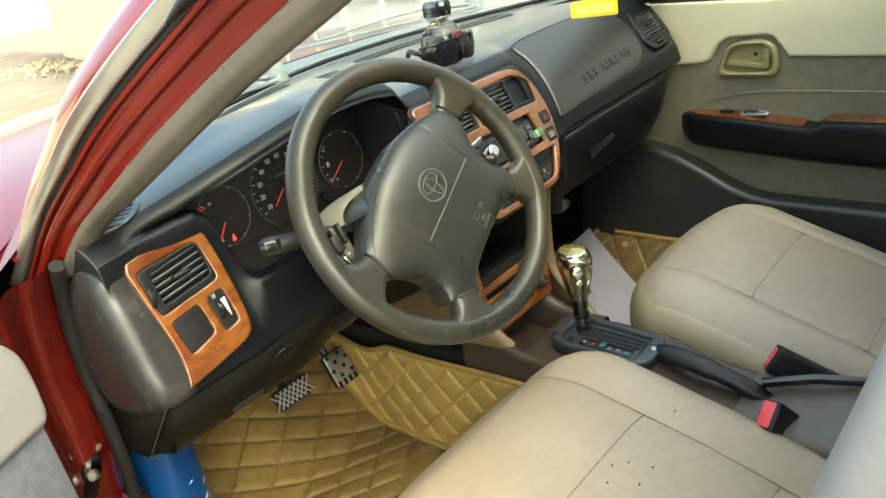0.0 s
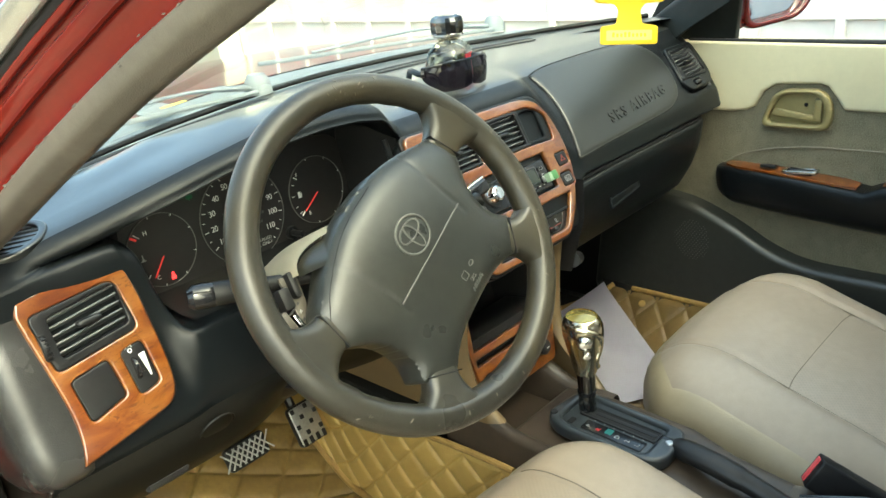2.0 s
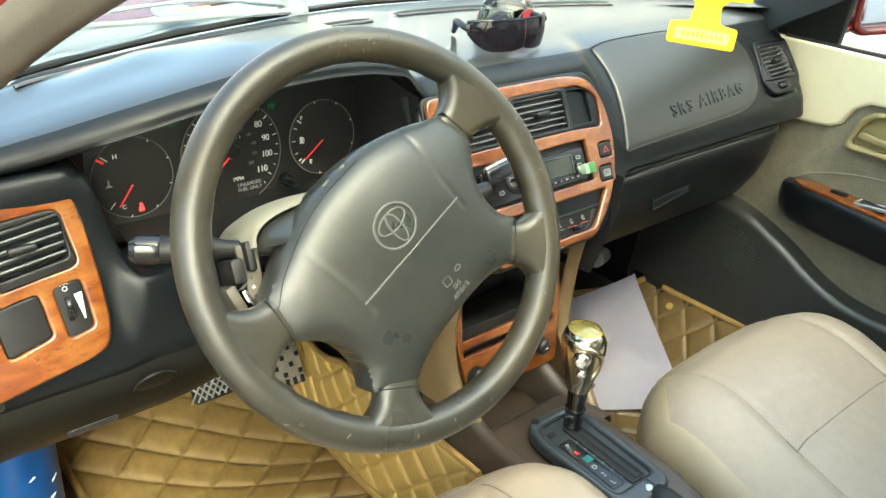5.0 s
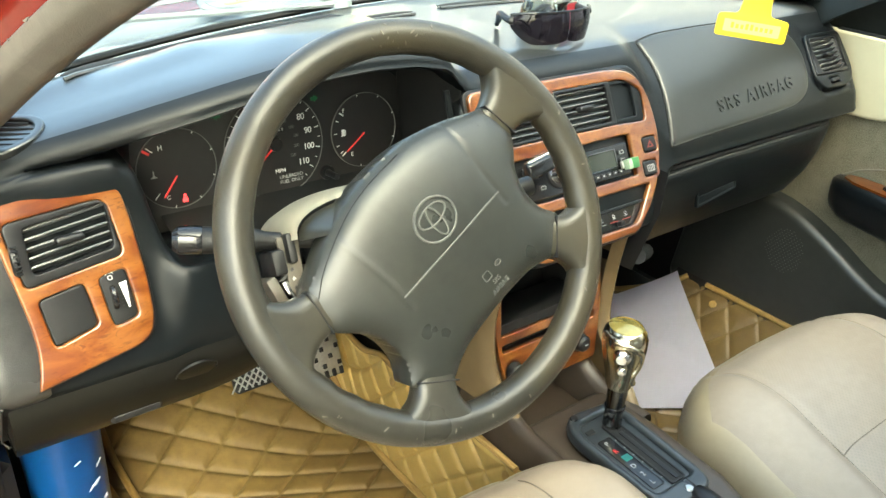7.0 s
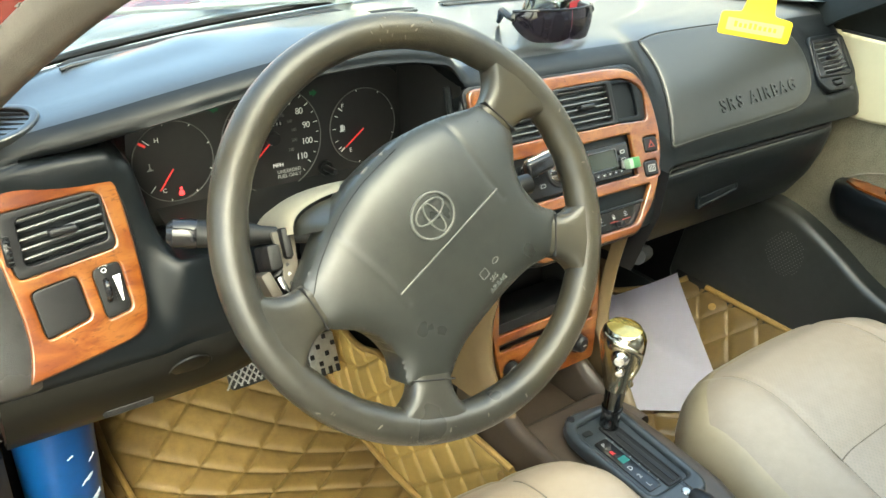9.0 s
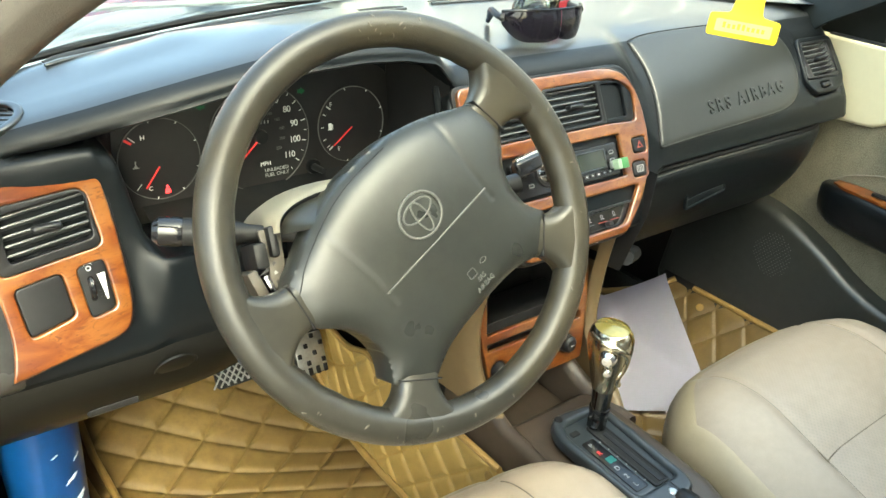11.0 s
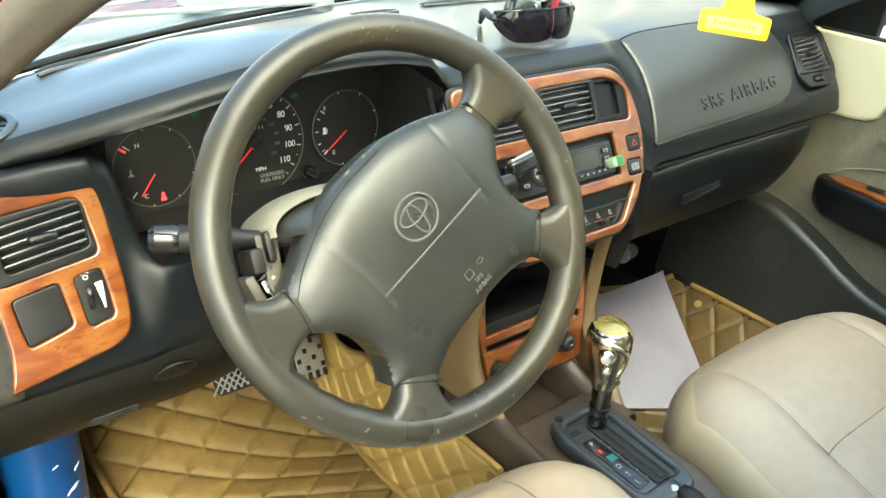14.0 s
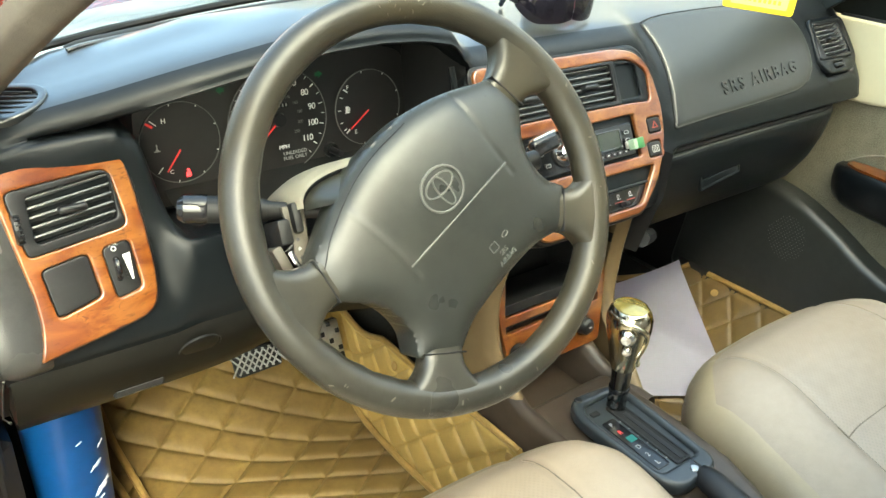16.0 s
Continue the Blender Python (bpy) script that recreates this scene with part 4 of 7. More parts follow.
seat(0.332, "front_seat", "beige leatherette passenger seat with sewn panels", ((-0.05, 0.316), (-0.03, 0.324), (0.0, 0.3355), (0.03, 0.3415), (0.06, 0.3425), (0.09, 0.3380), (0.167, 0.3120), (0.25, 0.2855), (0.31, 0.2640), (0.40, 0.233), (0.50, 0.200)), 0.134, M_SEAT)
rows = [[(x, y, z) for x in (-0.68, -0.3, 0.3, 0.68)] for y, z in ((-1.05, 0.05), (-1.05, 0.33), (-1.15, 0.36), (-1.52, 0.33), (-1.66, 0.80))]
part("rear_bench", loft(rows), M_SEAT, None)
tagged(bpy.data.objects["rear_bench"], "beige leatherette rear bench seat behind the front seats", "car seat")


# ---- dashboard ----
dash = thing("dashboard", (-0.01, 0.3, 0.45), "dark grey vinyl dashboard with burr-walnut trim", "dashboard")


LIP = ((-0.665, 0.734), (-0.625, 0.7410), (-0.58, 0.750), (-0.533, 0.757), (-0.486, 0.7650), (-0.43, 0.7740), (-0.39, 0.7800), (-0.33, 0.7890), (-0.27, 0.7910), (-0.22, 0.7880), (-0.18, 0.7800), (-0.14, 0.7660), (-0.10, 0.750))


def bulge(v):
    """How far the passenger side swells out of its sloping plane at the height v along it."""
    return 0.0095 * max(0.0, 1 - ((v - 0.012) / 0.085) ** 2)


def slope(v, d=0.0):
    """A place on the passenger side's sloping face: its y and z."""
    k = bulge(v) + d
    return (0.2015 + 0.655 * v - 0.755 * k, 0.6755 + 0.755 * v + 0.655 * k)


def prof(kind, x):
    """The dash in section: from the windscreen over the top, round the lip and down the front."""
    b, q = yb(x), read_line(LIP, x)
    r = 0.020 * max(0.0, min(1.0, (-0.46 - x) / 0.10))
    q -= 0.34 * r
    e = 0.248 + r
    back = [(b, min(.764, q + .016)), (b + (e - b) * .2, min(.770, q + .016)), (b + (e - b) * .5, min(q + .0125, .789)), (b + (e - b) * .8, q + .0105), (e, q + .0095), (.222 + r, q + .0062)]
    lip = [(.2065 + r, q - .001), (.2005 + r, q - .010), (.2070 + r, q - .0175)]
    face = [slope(v) for v in (.092, .072, .048, .022, -.004, -.030, -.054, -.068)]
    return {
        "tip": back + [(.2315, q + .000), (.2265, q - .004), (.2230, q - .007), (.2195, q - .010), (.2150, q - .0145), (.2135, .711), (.209, .66), (.189, .60), (.172, .548), (.176, .530)],
        "pod": back + lip + [(.240, q - .0185), (.239, .7250), (.2130, .7215), (.2095, .66), (.189, .60), (.172, .548), (.176, .530)],
        "edge": back + lip + [(.258, q - .020), (.262, .722), (.2160, .714), (.2060, .66), (.189, .60), (.172, .548), (.176, .530)],
        "clu": back + lip + [(.292, q - .024), (.291, .620), (.245, .6175), (.196, .6200), (.1795, .6150), (.173, .560), (.176, .535)],
        "stk": [(b, .764), (b - .06, .762), (.34, .759), (.28, .756), (.255, .7535), (.240, .750), (.229, .745), (.220, .738), (.214, .729), (.209, .716), (.2045, .704), (.195, .686), (.186, .668), (.166, .625), (.128, .548), (.130, .53)],
        "pas": [(b, .764), (b - .05, .762), (.35, .760), (.310, .7575), (.285, .753)] + face + [(.151, .606), (.150, .597), (.170, .590)],
        "ven": [(b, .764), (b - .05, .762), (.35, .760), (.310, .7575), (.285, .753)] + [slope(v, d) for v, d in ((.092, 0), (.072, 0), (.048, 0), (.024, -.020), (-.004, -.020), (-.028, -.020), (-.054, 0), (-.068, 0))] + [(.151, .606), (.150, .597), (.170, .590)],
        "end": [(b + .02, .755), (b - .02, .752), (.35, .749), (.325, .746), (.305, .7405)] + [(p[0] + 0.034 + 0.013 * max(0, i - 2), p[1] - 0.010 + 0.010 * max(0, i - 2)) for i, p in enumerate(face)] + [(.262, .664), (.268, .658), (.28, .655)],
    }[kind]


DASH_KEYS = [(-0.665, "tip"), (-0.628, "tip"), (-0.550, "pod"), (-0.537, "pod"), (-0.519, "edge"), (-0.487, "clu"), (-0.182, "clu"), (-0.128, "stk"), (0.130, "stk"), (0.182, "pas"), (0.556, "pas"), (0.572, "ven"), (0.632, "ven"), (0.648, "pas"), (0.708, "end")]
rows = []
xs = []
for (a, ka), (b, kb) in zip(DASH_KEYS, DASH_KEYS[1:]):
    n = max(6, int((b - a) / 0.012))
    xs += [(a + (b - a) * i / n, ka, kb, i / n) for i in range(n)]
xs.append((0.708, "end", "end", 0))
for x, ka, kb, f in xs:
    f = f * f if kb == "end" else f * f * (3 - 2 * f)
    pts = [Vector(p) * (1 - f) + Vector(q) * f for p, q in zip(prof(ka, x), prof(kb, x))]
    rows.append([(x, p.x, p.y) for p in spline(pts, 4)])
DASH_ROWS = rows
cutx = next(i for i, r in enumerate(rows) if r[0][0] > 0.150)
# the darker copy takes over at the lip, where the light falls off
for name_rows, k in ((rows[:cutx + 1], 21), (rows[cutx:], 21)):
    part("top_pad", loft([r[:k + 1] for r in name_rows]), M_DASHTOP, dash, "dash top in the lighter copy of the vinyl, with a satin sheen", angle=60)
    part("front_shell", loft([r[k:] for r in name_rows]), M_DASH, dash, "dash front in the copy of the vinyl darkened for shade", angle=40)

part("end_backing", slab(plane_frame((-0.662, 0, 0), (-1, 0, 0)), [(-p[1], p[2] - 0.0008) for p in DASH_ROWS[0][4:50:3]] + [(-0.21, 0.60), (-0.36, 0.60)], -0.004, 0.004, 0.002), M_DASHTOP, dash, "satin vinyl end of the dash")
# driver's end cap
oval = spline([(.2165, .700), (.2085, .678), (.1985, .655), (.1795, .600), (.1645, .548), (.199, .520), (.26, .498), (.31, .497), (.338, .528), (.346, .575), (.338, .622), (.318, .664), (.296, .690), (.268, .704), (.240, .707)], 6, True)
cy, cz = 0.262, 0.615
rows = [[(x, cy + (p.x - cy) * k, cz + (p.y - cz) * k) for p in oval] for x, k in ((-0.626, 0.985), (-0.632, 0.997), (-0.640, 1.0), (-0.655, 1.0), (-0.665, 0.975), (-0.672, 0.92), (-0.678, 0.82), (-0.682, 0.65), (-0.684, 0.40), (-0.6845, 0.1))]
part("end_panel", loft(rows, closed=True, caps=True), M_ENDCAP, dash, "smooth grey plastic end panel", angle=60)
part("lower_side_panel", slab(plane_frame((-0.664, 0, 0), (-1, 0, 0)), rpoly([(-0.176, 0.540), (-0.271, 0.432), (-0.335, 0.420), (-0.42, 0.40), (-0.44, 0.66), (-0.30, 0.70)], 0.006, 3), -0.02, 0.004, 0.003), M_KNEE, dash, "dark lower side panel by the door seal")
part("panel_edge", tube([(-0.666, 0.177, 0.536), (-0.667, 0.2005, 0.5085), (-0.667, 0.2715, 0.4315), (-0.662, 0.262, 0.4295)], [0.0012, 0.0009, 0.0010, 0.0016], 6), M_LIPLINE, dash, "pale panel seam")
# knee panel under the wheel, with its seam line
rows = []
for i in range(25):
    x = -0.662 + 0.50 * i / 24
    lift = 0.008 * (x + 0.66) / 0.5
    rec = 0.035 * math.exp(-((x + 0.34) / 0.075) ** 2)
    rows.append([(x, y + rec * k, z - lift) for y, z, k in ((.190, .552, 0), (.1765, .540, 0), (.1725, .527, .2), (.1765, .508, .6), (.190, .480, 1), (.203, .462, 1), (.212, .457, 1), (.235, .455, 1), (.40, .47, 1))])
knee = part("knee_panel", loft(rows), M_KNEE, dash, "brown-grey plastic knee panel", angle=50)
part("knee_end", slab(plane_frame((-0.660, 0, 0), (-1, 0, 0)), [(-0.178, 0.542), (-0.174, 0.527), (-0.178, 0.508), (-0.197, 0.478), (-0.225, 0.452), (-0.271, 0.434), (-0.36, 0.43), (-0.36, 0.60), (-0.20, 0.60)], -0.01, 0.001, 0.0008), M_KNEE, knee)
KP = plane_frame((-0.495, 0.1755, 0.510), (0, -0.83, -0.55))
part("round_cover", slab(KP, [circle(0, 0, 0.0215), circle(0, 0, 0.0205)], 0.0, 0.0012, 0.0004), M_BLACK, knee, "round cap outline on the knee panel")
part("cap_disc", lathe([(0.0001, 0.0022), (0.016, 0.0018), (0.0195, 0.0004), (0.0195, -0.002)], KP, 32), M_KNEE, knee)
part("catch", box_bm(-0.578, -0.528, 0.190, 0.200, 0.468, 0.480, 0.003), M_BLACK, knee, "small dark latch recess")
# black sheet in place of the shade under the dash
part("under_cover", box_bm(-0.65, 0.68, 0.30, 0.62, 0.47, 0.50, 0.01), M_PIT, dash, "shade under the dash, drawn as a black sheet")

# driver's vent panel
LP = plane_frame((-0.588, 0.191, 0.63), (0, -0.947, 0.322))
VENT = rpoly([(-0.044, 0.064), (0.0405, 0.0695), (0.0465, 0.0165), (-0.037, 0.0065)], [0.008, 0.010, 0.008, 0.006], 4)
BTN = rpoly([(-0.031, -0.0055), (0.0085, 0.0005), (0.0125, -0.040), (-0.0265, -0.050)], 0.006, 4)
DIM = rpoly([(0.0205, 0.001), (0.045, 0.0045), (0.0475, -0.0415), (0.0245, -0.0465)], 0.006, 4)
LTRIM = rpoly([(-0.0475, -0.0835)] + [(p.x, p.y) for p in spline([(-0.0475, -0.0835), (-0.0415, -0.056), (-0.0410, -0.028), (-0.0445, 0.005), (-0.0490, 0.040), (-0.0520, 0.068)], 5)[2:]] + [(p.x, p.y) for p in spline([(-0.0480, 0.0790), (-0.020, 0.0838), (0.015, 0.0865), (0.040, 0.0865), (0.053, 0.078), (0.0575, 0.062), (0.0600, 0.030), (0.0615, -0.010), (0.0605, -0.040), (0.0560, -0.058), (0.0440, -0.0675), (0.015, -0.0735)], 5)], 0.0008, 1)
lt = part("vent_trim", slab(LP, [LTRIM, VENT, BTN, DIM], -0.004, 0.0042, 0.0026, 3), M_WOOD, dash, "lacquered burr-walnut trim panel round the vent")
part("trim_shadow_gap", slab(LP, [[(a * 1.04, b * 1.025) for a, b in LTRIM], [(a * 0.97, b * 0.97) for a, b in LTRIM]], -0.006, -0.0005, 0.001), M_BLACK, dash)
part("button_blank", slab(LP, [(a * 0.985 - 0.0001, b * 0.985 - 0.0003) for a, b in BTN], -0.004, 0.0025, 0.002, 3), M_BLACK, lt, "blank black switch cover")


def louvre_vent(m, outline, box, rows_n, parent, cols=5, tab=True, wheel=None, tilt=0.0):
    """A louvred air vent: frame, dark well, slats, cross vanes and a thumb tab."""
    x0, x1, y0, y1 = box
    v = part("air_vent", slab(m, [outline, rpoly([(x0, y0), (x1, y0 + tilt), (x1, y1 + tilt), (x0, y1)], 0.005, 3)], -0.006, 0.005, 0.0015), M_BLACK, parent, "black louvred air vent")
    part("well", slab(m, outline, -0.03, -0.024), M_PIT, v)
    for i in range(rows_n):
        y = y0 + (y1 - y0) * (i + 0.5) / rows_n
        mm = m @ Matrix.Translation(((x0 + x1) / 2, y + tilt / 2, -0.005)) @ Matrix.Rotation(math.atan2(tilt, x1 - x0), 4, 'Z') @ Matrix.Rotation(radians(-22), 4, 'X')
        part("slat", rbox(mm, x1 - x0 + 0.001, 0.0022, 0.014, 0.0008, 2), M_SLAT, v)
    for i in range(cols):
        x = x0 + (x1 - x0) * (i + 0.7) / (cols + 0.4)
        part("vane", rbox(m @ Matrix.Translation((x, (y0 + y1) / 2 + tilt / 2, -0.017)), 0.0016, (y1 - y0), 0.010, 0.0005, 1), M_BLACK, v)
    if tab:
        part("tab", rbox(m @ Matrix.Translation(((x0 + x1) / 2, (y0 + y1) / 2 + tilt / 2, 0.004)), 0.024, 0.007, 0.012, 0.003, 3), M_BLACK, v, "ribbed thumb tab")
    return v


lv = louvre_vent(LP, VENT, (-0.0285, 0.0405, 0.0165, 0.0575), 5, dash, 5, True, tilt=0.008)
tw = part("thumbwheel", lathe([(0.0001, 0.003), (0.013, 0.003), (0.0145, 0.0015), (0.0145, -0.0015), (0.013, -0.003), (0.0001, -0.003)], LP @ Matrix.Translation((-0.0385, 0.0325, -0.002)) @ Matrix.Rotation(radians(82), 4, 'Y'), 24), M_BLACK, lv, "ribbed vent thumbwheel")
for k in range(9):
    a = radians(-70 + 17.5 * k)
    part("rib", rbox(LP @ Matrix.Translation((-0.0385, 0.0325 + 0.0147 * math.sin(a), -0.002 + 0.0147 * math.cos(a))) @ Matrix.Rotation(-a, 4, 'X'), 0.005, 0.0016, 0.0016, 0.0004, 1), M_DASH, tw)
dm2 = part("dimmer_switch", slab(LP, DIM, -0.005, 0.002, 0.0015), M_BLACK, lt, "instrument light dimmer with printed scale")
part("wheel", lathe([(0.0001, 0.0025), (0.0105, 0.0025), (0.012, 0.0012), (0.012, -0.0012), (0.0105, -0.0025), (0.0001, -0.0025)], LP @ Matrix.Translation((0.0305, -0.020, -0.002)) @ Matrix.Rotation(radians(86), 4, 'Y'), 24), M_GLOSS, dm2, "dimmer thumbwheel")
bm = slab(LP, [(0.0365, -0.0085), (0.0432, -0.0075), (0.0420, -0.0315), (0.0405, -0.032)], 0.0021, 0.0026)
part("scale_wedge", bm, M_WHITEP, dm2, "white printed wedge scale")
for k in range(7):
    part("scale_line", slab(LP, rrect(0.0395, -0.0112 - 0.0030 * k, 0.008, 0.0005, 0.0001, 1), 0.0025, 0.0029), M_BLACK, dm2)
part("lamp_sign", joined(slab(LP, [circle(0.0305, -0.0015, 0.0022, 16), circle(0.0305, -0.0015, 0.0017, 16)], 0.0021, 0.0026), slab(LP, [(0.0265, 0.0008), (0.0285, 0.0024), (0.0325, 0.0026), (0.0345, 0.0012), (0.0325, 0.0034), (0.0285, 0.0032)], 0.0021, 0.0026)), M_WHITEP, dm2, "white lamp sign")

# small side-window demister grille at the driver's top corner
DF = plane_frame((-0.599, 0.2580, 0.7493), (-0.17, -0.17, 0.97), turn=8) @ Matrix.Scale(0.85, 4)
DFO = rpoly([(-0.045, -0.045), (0.005, -0.040), (0.026, -0.010), (0.026, 0.020), (0.010, 0.035), (-0.045, 0.035)], [0.004, 0.02, 0.015, 0.015, 0.012, 0.004], 5)
DFI = rpoly([(-0.043, -0.034), (0.000, -0.030), (0.017, -0.006), (0.017, 0.015), (0.005, 0.026), (-0.043, 0.026)], [0.003, 0.012, 0.010, 0.010, 0.008, 0.003], 4)
dv = part("demister_vent", slab(DF, [DFO, DFI], -0.014, 0.0030, 0.003, 3), M_DASHTOP, dash, "small grey demister grille")
part("well", slab(DF, DFI, -0.016, -0.010), M_PIT, dv)
for k in range(6):
    y_ = -0.026 + 0.0095 * k
    x1_ = 0.016 if 1 < k < 5 else 0.006
    part("slat", rbox(DF @ Matrix.Translation(((-0.043 + x1_) / 2, y_, -0.0035)) @ Matrix.Rotation(radians(-30), 4, 'X'), 0.043 + x1_, 0.0026, 0.007, 0.0006, 1), M_BLACK, dv)
# long windscreen defroster slots
def dash_top(x, y):
    """Height of the dash top at a place in plan."""
    r = min(DASH_ROWS, key=lambda q: abs(q[0][0] - x))
    for p, q in zip(r, r[1:]):
        if q[1] <= y <= p[1]:
            return p[2] + (q[2] - p[2]) * (p[1] - y) / max(p[1] - q[1], 1e-6)
    return r[0][2]


# black strips laid on the vinyl stand for the slots' shaded depth
for a, b in ((-0.535, -0.040), (0.015, 0.40)):
    pth = []
    for i in range(41):
        x = a + (b - a) * i / 40
        y = yb(x) - 0.020 - 0.055 * min(1, max(0, (x + 0.535) / 0.5)) ** 0.7 if x < 0 else yb(x) - 0.062 + 0.030 * x
        pth.append((x, y, dash_top(x, y) + 0.0022))
    ends = [0.0025, 0.005, 0.0066] + [0.0074] * 35 + [0.0066, 0.005, 0.0025]
    part("defroster_slot", tube(pth, ends, 10, flat=0.30), M_PIT, dash, "dark defroster slot")
    part("slot_lip", tube([(x, y - 0.0085, z - 0.0012) for x, y, z in pth], 0.0022, 6), M_DASHTOP, dash)

# ---- instrument cluster ----
CP = plane_frame((-0.34, 0.285, 0.68), (0, -0.99, 0.1))
clus = part("instrument_panel", slab(CP, rpoly([(-0.180, -0.066), (0.168, -0.066), (0.160, 0.060), (0.115, 0.070), (-0.12, 0.070), (-0.165, 0.056)], 0.02, 4), -0.006, -0.002, 0.001), M_FACE, dash, "dark instrument cluster with three round gauges")


def gauge(cx, cy, r, ticks=None):
    g = part("gauge", slab(CP, circle(cx, cy, r, 64), -0.001, 0.0, 0.0), M_FACE, clus, "round gauge with thin white ring")
    part("ring", slab(CP, [circle(cx, cy, r, 72), circle(cx, cy, r - 0.0007, 72)], -0.0005, 0.0012), M_RING, g)
    return g


def tick(g, cx, cy, r, ang, ln, w=0.0009, mat=None):
    a = radians(ang)
    part("tick", rbox(CP @ Matrix.Translation((cx + (r - ln / 2) * math.cos(a), cy + (r - ln / 2) * math.sin(a), 0.0008)) @ Matrix.Rotation(a, 4, 'Z'), ln, w, 0.0006, 0.0001, 1), mat or M_WHITEP, g)


def needle(g, cx, cy, a, ln, back=0.0):
    a = radians(a)
    part("needle", rbox(CP @ Matrix.Translation((cx + ln / 2 * math.cos(a), cy + ln / 2 * math.sin(a), 0.003)) @ Matrix.Rotation(a, 4, 'Z'), ln, 0.0017, 0.001, 0.0004, 1), M_REDP, g, "red pointer")


tg = gauge(-0.1145, -0.0015, 0.0415)
fg = gauge(0.1075, 0.0005, 0.0435)
sg = gauge(-0.0055, 0.002, 0.058)
part("hub", lathe([(0.0001, 0.006), (0.007, 0.005), (0.008, 0.0)], CP @ Matrix.Translation((-0.0055, 0.004, 0)), 20), M_BLACK, sg)
for k, num in enumerate(("10", "20", "30", "40", "50", "60", "70", "80", "90", "100", "110")):
    a = 212 - k * 25.0
    ra = radians(a)
    part("numeral", letters(CP @ Matrix.Translation((-0.0055 + 0.0415 * math.cos(ra), 0.004 + 0.0415 * math.sin(ra), 0.0006)), num, 0.0098, 0.0002, 0.9), M_WHITEP, sg)
    tick(sg, -0.0055, 0.004, 0.055, a, 0.005)
    tick(sg, -0.0055, 0.004, 0.055, a - 12.5, 0.003, 0.0006)
    part("inner_numeral", letters(CP @ Matrix.Translation((-0.0055 + 0.026 * math.cos(ra), 0.004 + 0.026 * math.sin(ra), 0.0006)), str(20 * (k + 1)), 0.0048, 0.0001, 0.9), M_RING, sg)
needle(sg, -0.0055, 0.004, 222, 0.036)
part("unit_text", letters(CP @ Matrix.Translation((-0.002, -0.027, 0.0006)), "MPH", 0.0062, 0.0002), M_WHITEP, sg)
part("notice", letters(CP @ Matrix.Translation((0.0105, -0.0375, 0.0006)), "UNLEADED\nFUEL ONLY", 0.0056, 0.0002), M_GREYP, clus, "white printed fuel notice")
part("odometer", slab(CP, rrect(-0.0055, 0.019, 0.026, 0.006, 0.001), 0.0002, 0.0006), M_BLACK, sg)
for k in range(6):
    part("digit_bar", slab(CP, rrect(-0.0155 + 0.004 * k, 0.019, 0.0014, 0.0034, 0.0002, 1), 0.0006, 0.0010), M_GREYP, sg)
needle(tg, -0.1165, -0.008, 232, 0.026)
needle(fg, 0.1065, -0.002, 217, 0.031)
part("numeral", letters(CP @ Matrix.Translation((-0.1290, 0.0225, 0.0006)), "H", 0.0068, 0.0002), M_WHITEP, tg)
part("numeral", letters(CP @ Matrix.Translation((-0.1275, -0.0300, 0.0006)), "C", 0.0062, 0.0002), M_WHITEP, tg)
tick(tg, -0.1145, -0.0015, 0.0405, 143, 0.008, 0.0024, M_REDP)
tick(tg, -0.1145, -0.0015, 0.0385, 137, 0.008)
tick(tg, -0.1145, -0.0015, 0.0385, 226, 0.008)
part("coolant_sign", joined(slab(CP, rrect(-0.1390, -0.003, 0.0012, 0.007, 0.0003, 1), 0.0004, 0.0008), slab(CP, rrect(-0.1390, -0.0065, 0.0065, 0.001, 0.0003, 1), 0.0004, 0.0008), slab(CP, circle(-0.1390, -0.0055, 0.0016, 12), 0.0004, 0.0009)), M_GREYP, tg)
for a in (100, 60, 20, -20, -60, -100):
    tick(tg, -0.1145, -0.0015, 0.0412, a, 0.0025, 0.0008)
    tick(fg, 0.1075, 0.0005, 0.0432, a, 0.0025, 0.0008)
part("numeral", letters(CP @ Matrix.Translation((0.0815, 0.0265, 0.0006)), "F", 0.0068, 0.0002), M_WHITEP, fg)
part("numeral", letters(CP @ Matrix.Translation((0.0895, -0.0255, 0.0006)), "E", 0.0068, 0.0002), M_WHITEP, fg)
for a in (142, 156, 178, 200, 214, 220):
    tick(fg, 0.1075, 0.0005, 0.040, a, 0.0062 if a in (142, 220) else 0.004, 0.0014 if a in (142, 220) else 0.0009)
part("pump_sign", joined(slab(CP, rrect(0.0795, 0.0020, 0.0040, 0.0068, 0.0006, 2), 0.0004, 0.0009), slab(CP, rrect(0.0826, 0.0015, 0.0008, 0.005, 0.0002, 1), 0.0004, 0.0009), slab(CP, rrect(0.0795, -0.0018, 0.0058, 0.001, 0.0002, 1), 0.0004, 0.0009)), M_WHITEP, fg)
part("belt_lamp", joined(slab(CP, circle(-0.1108, -0.0305, 0.0014, 12), 0.0006, 0.0012), slab(CP, rpoly([(-0.1128, -0.0325), (-0.1088, -0.0325), (-0.1080, -0.0375), (-0.1136, -0.0375)], 0.0008, 2), 0.0006, 0.0012)), M_REDLAMP, clus, "lit red seat-belt warning lamp")
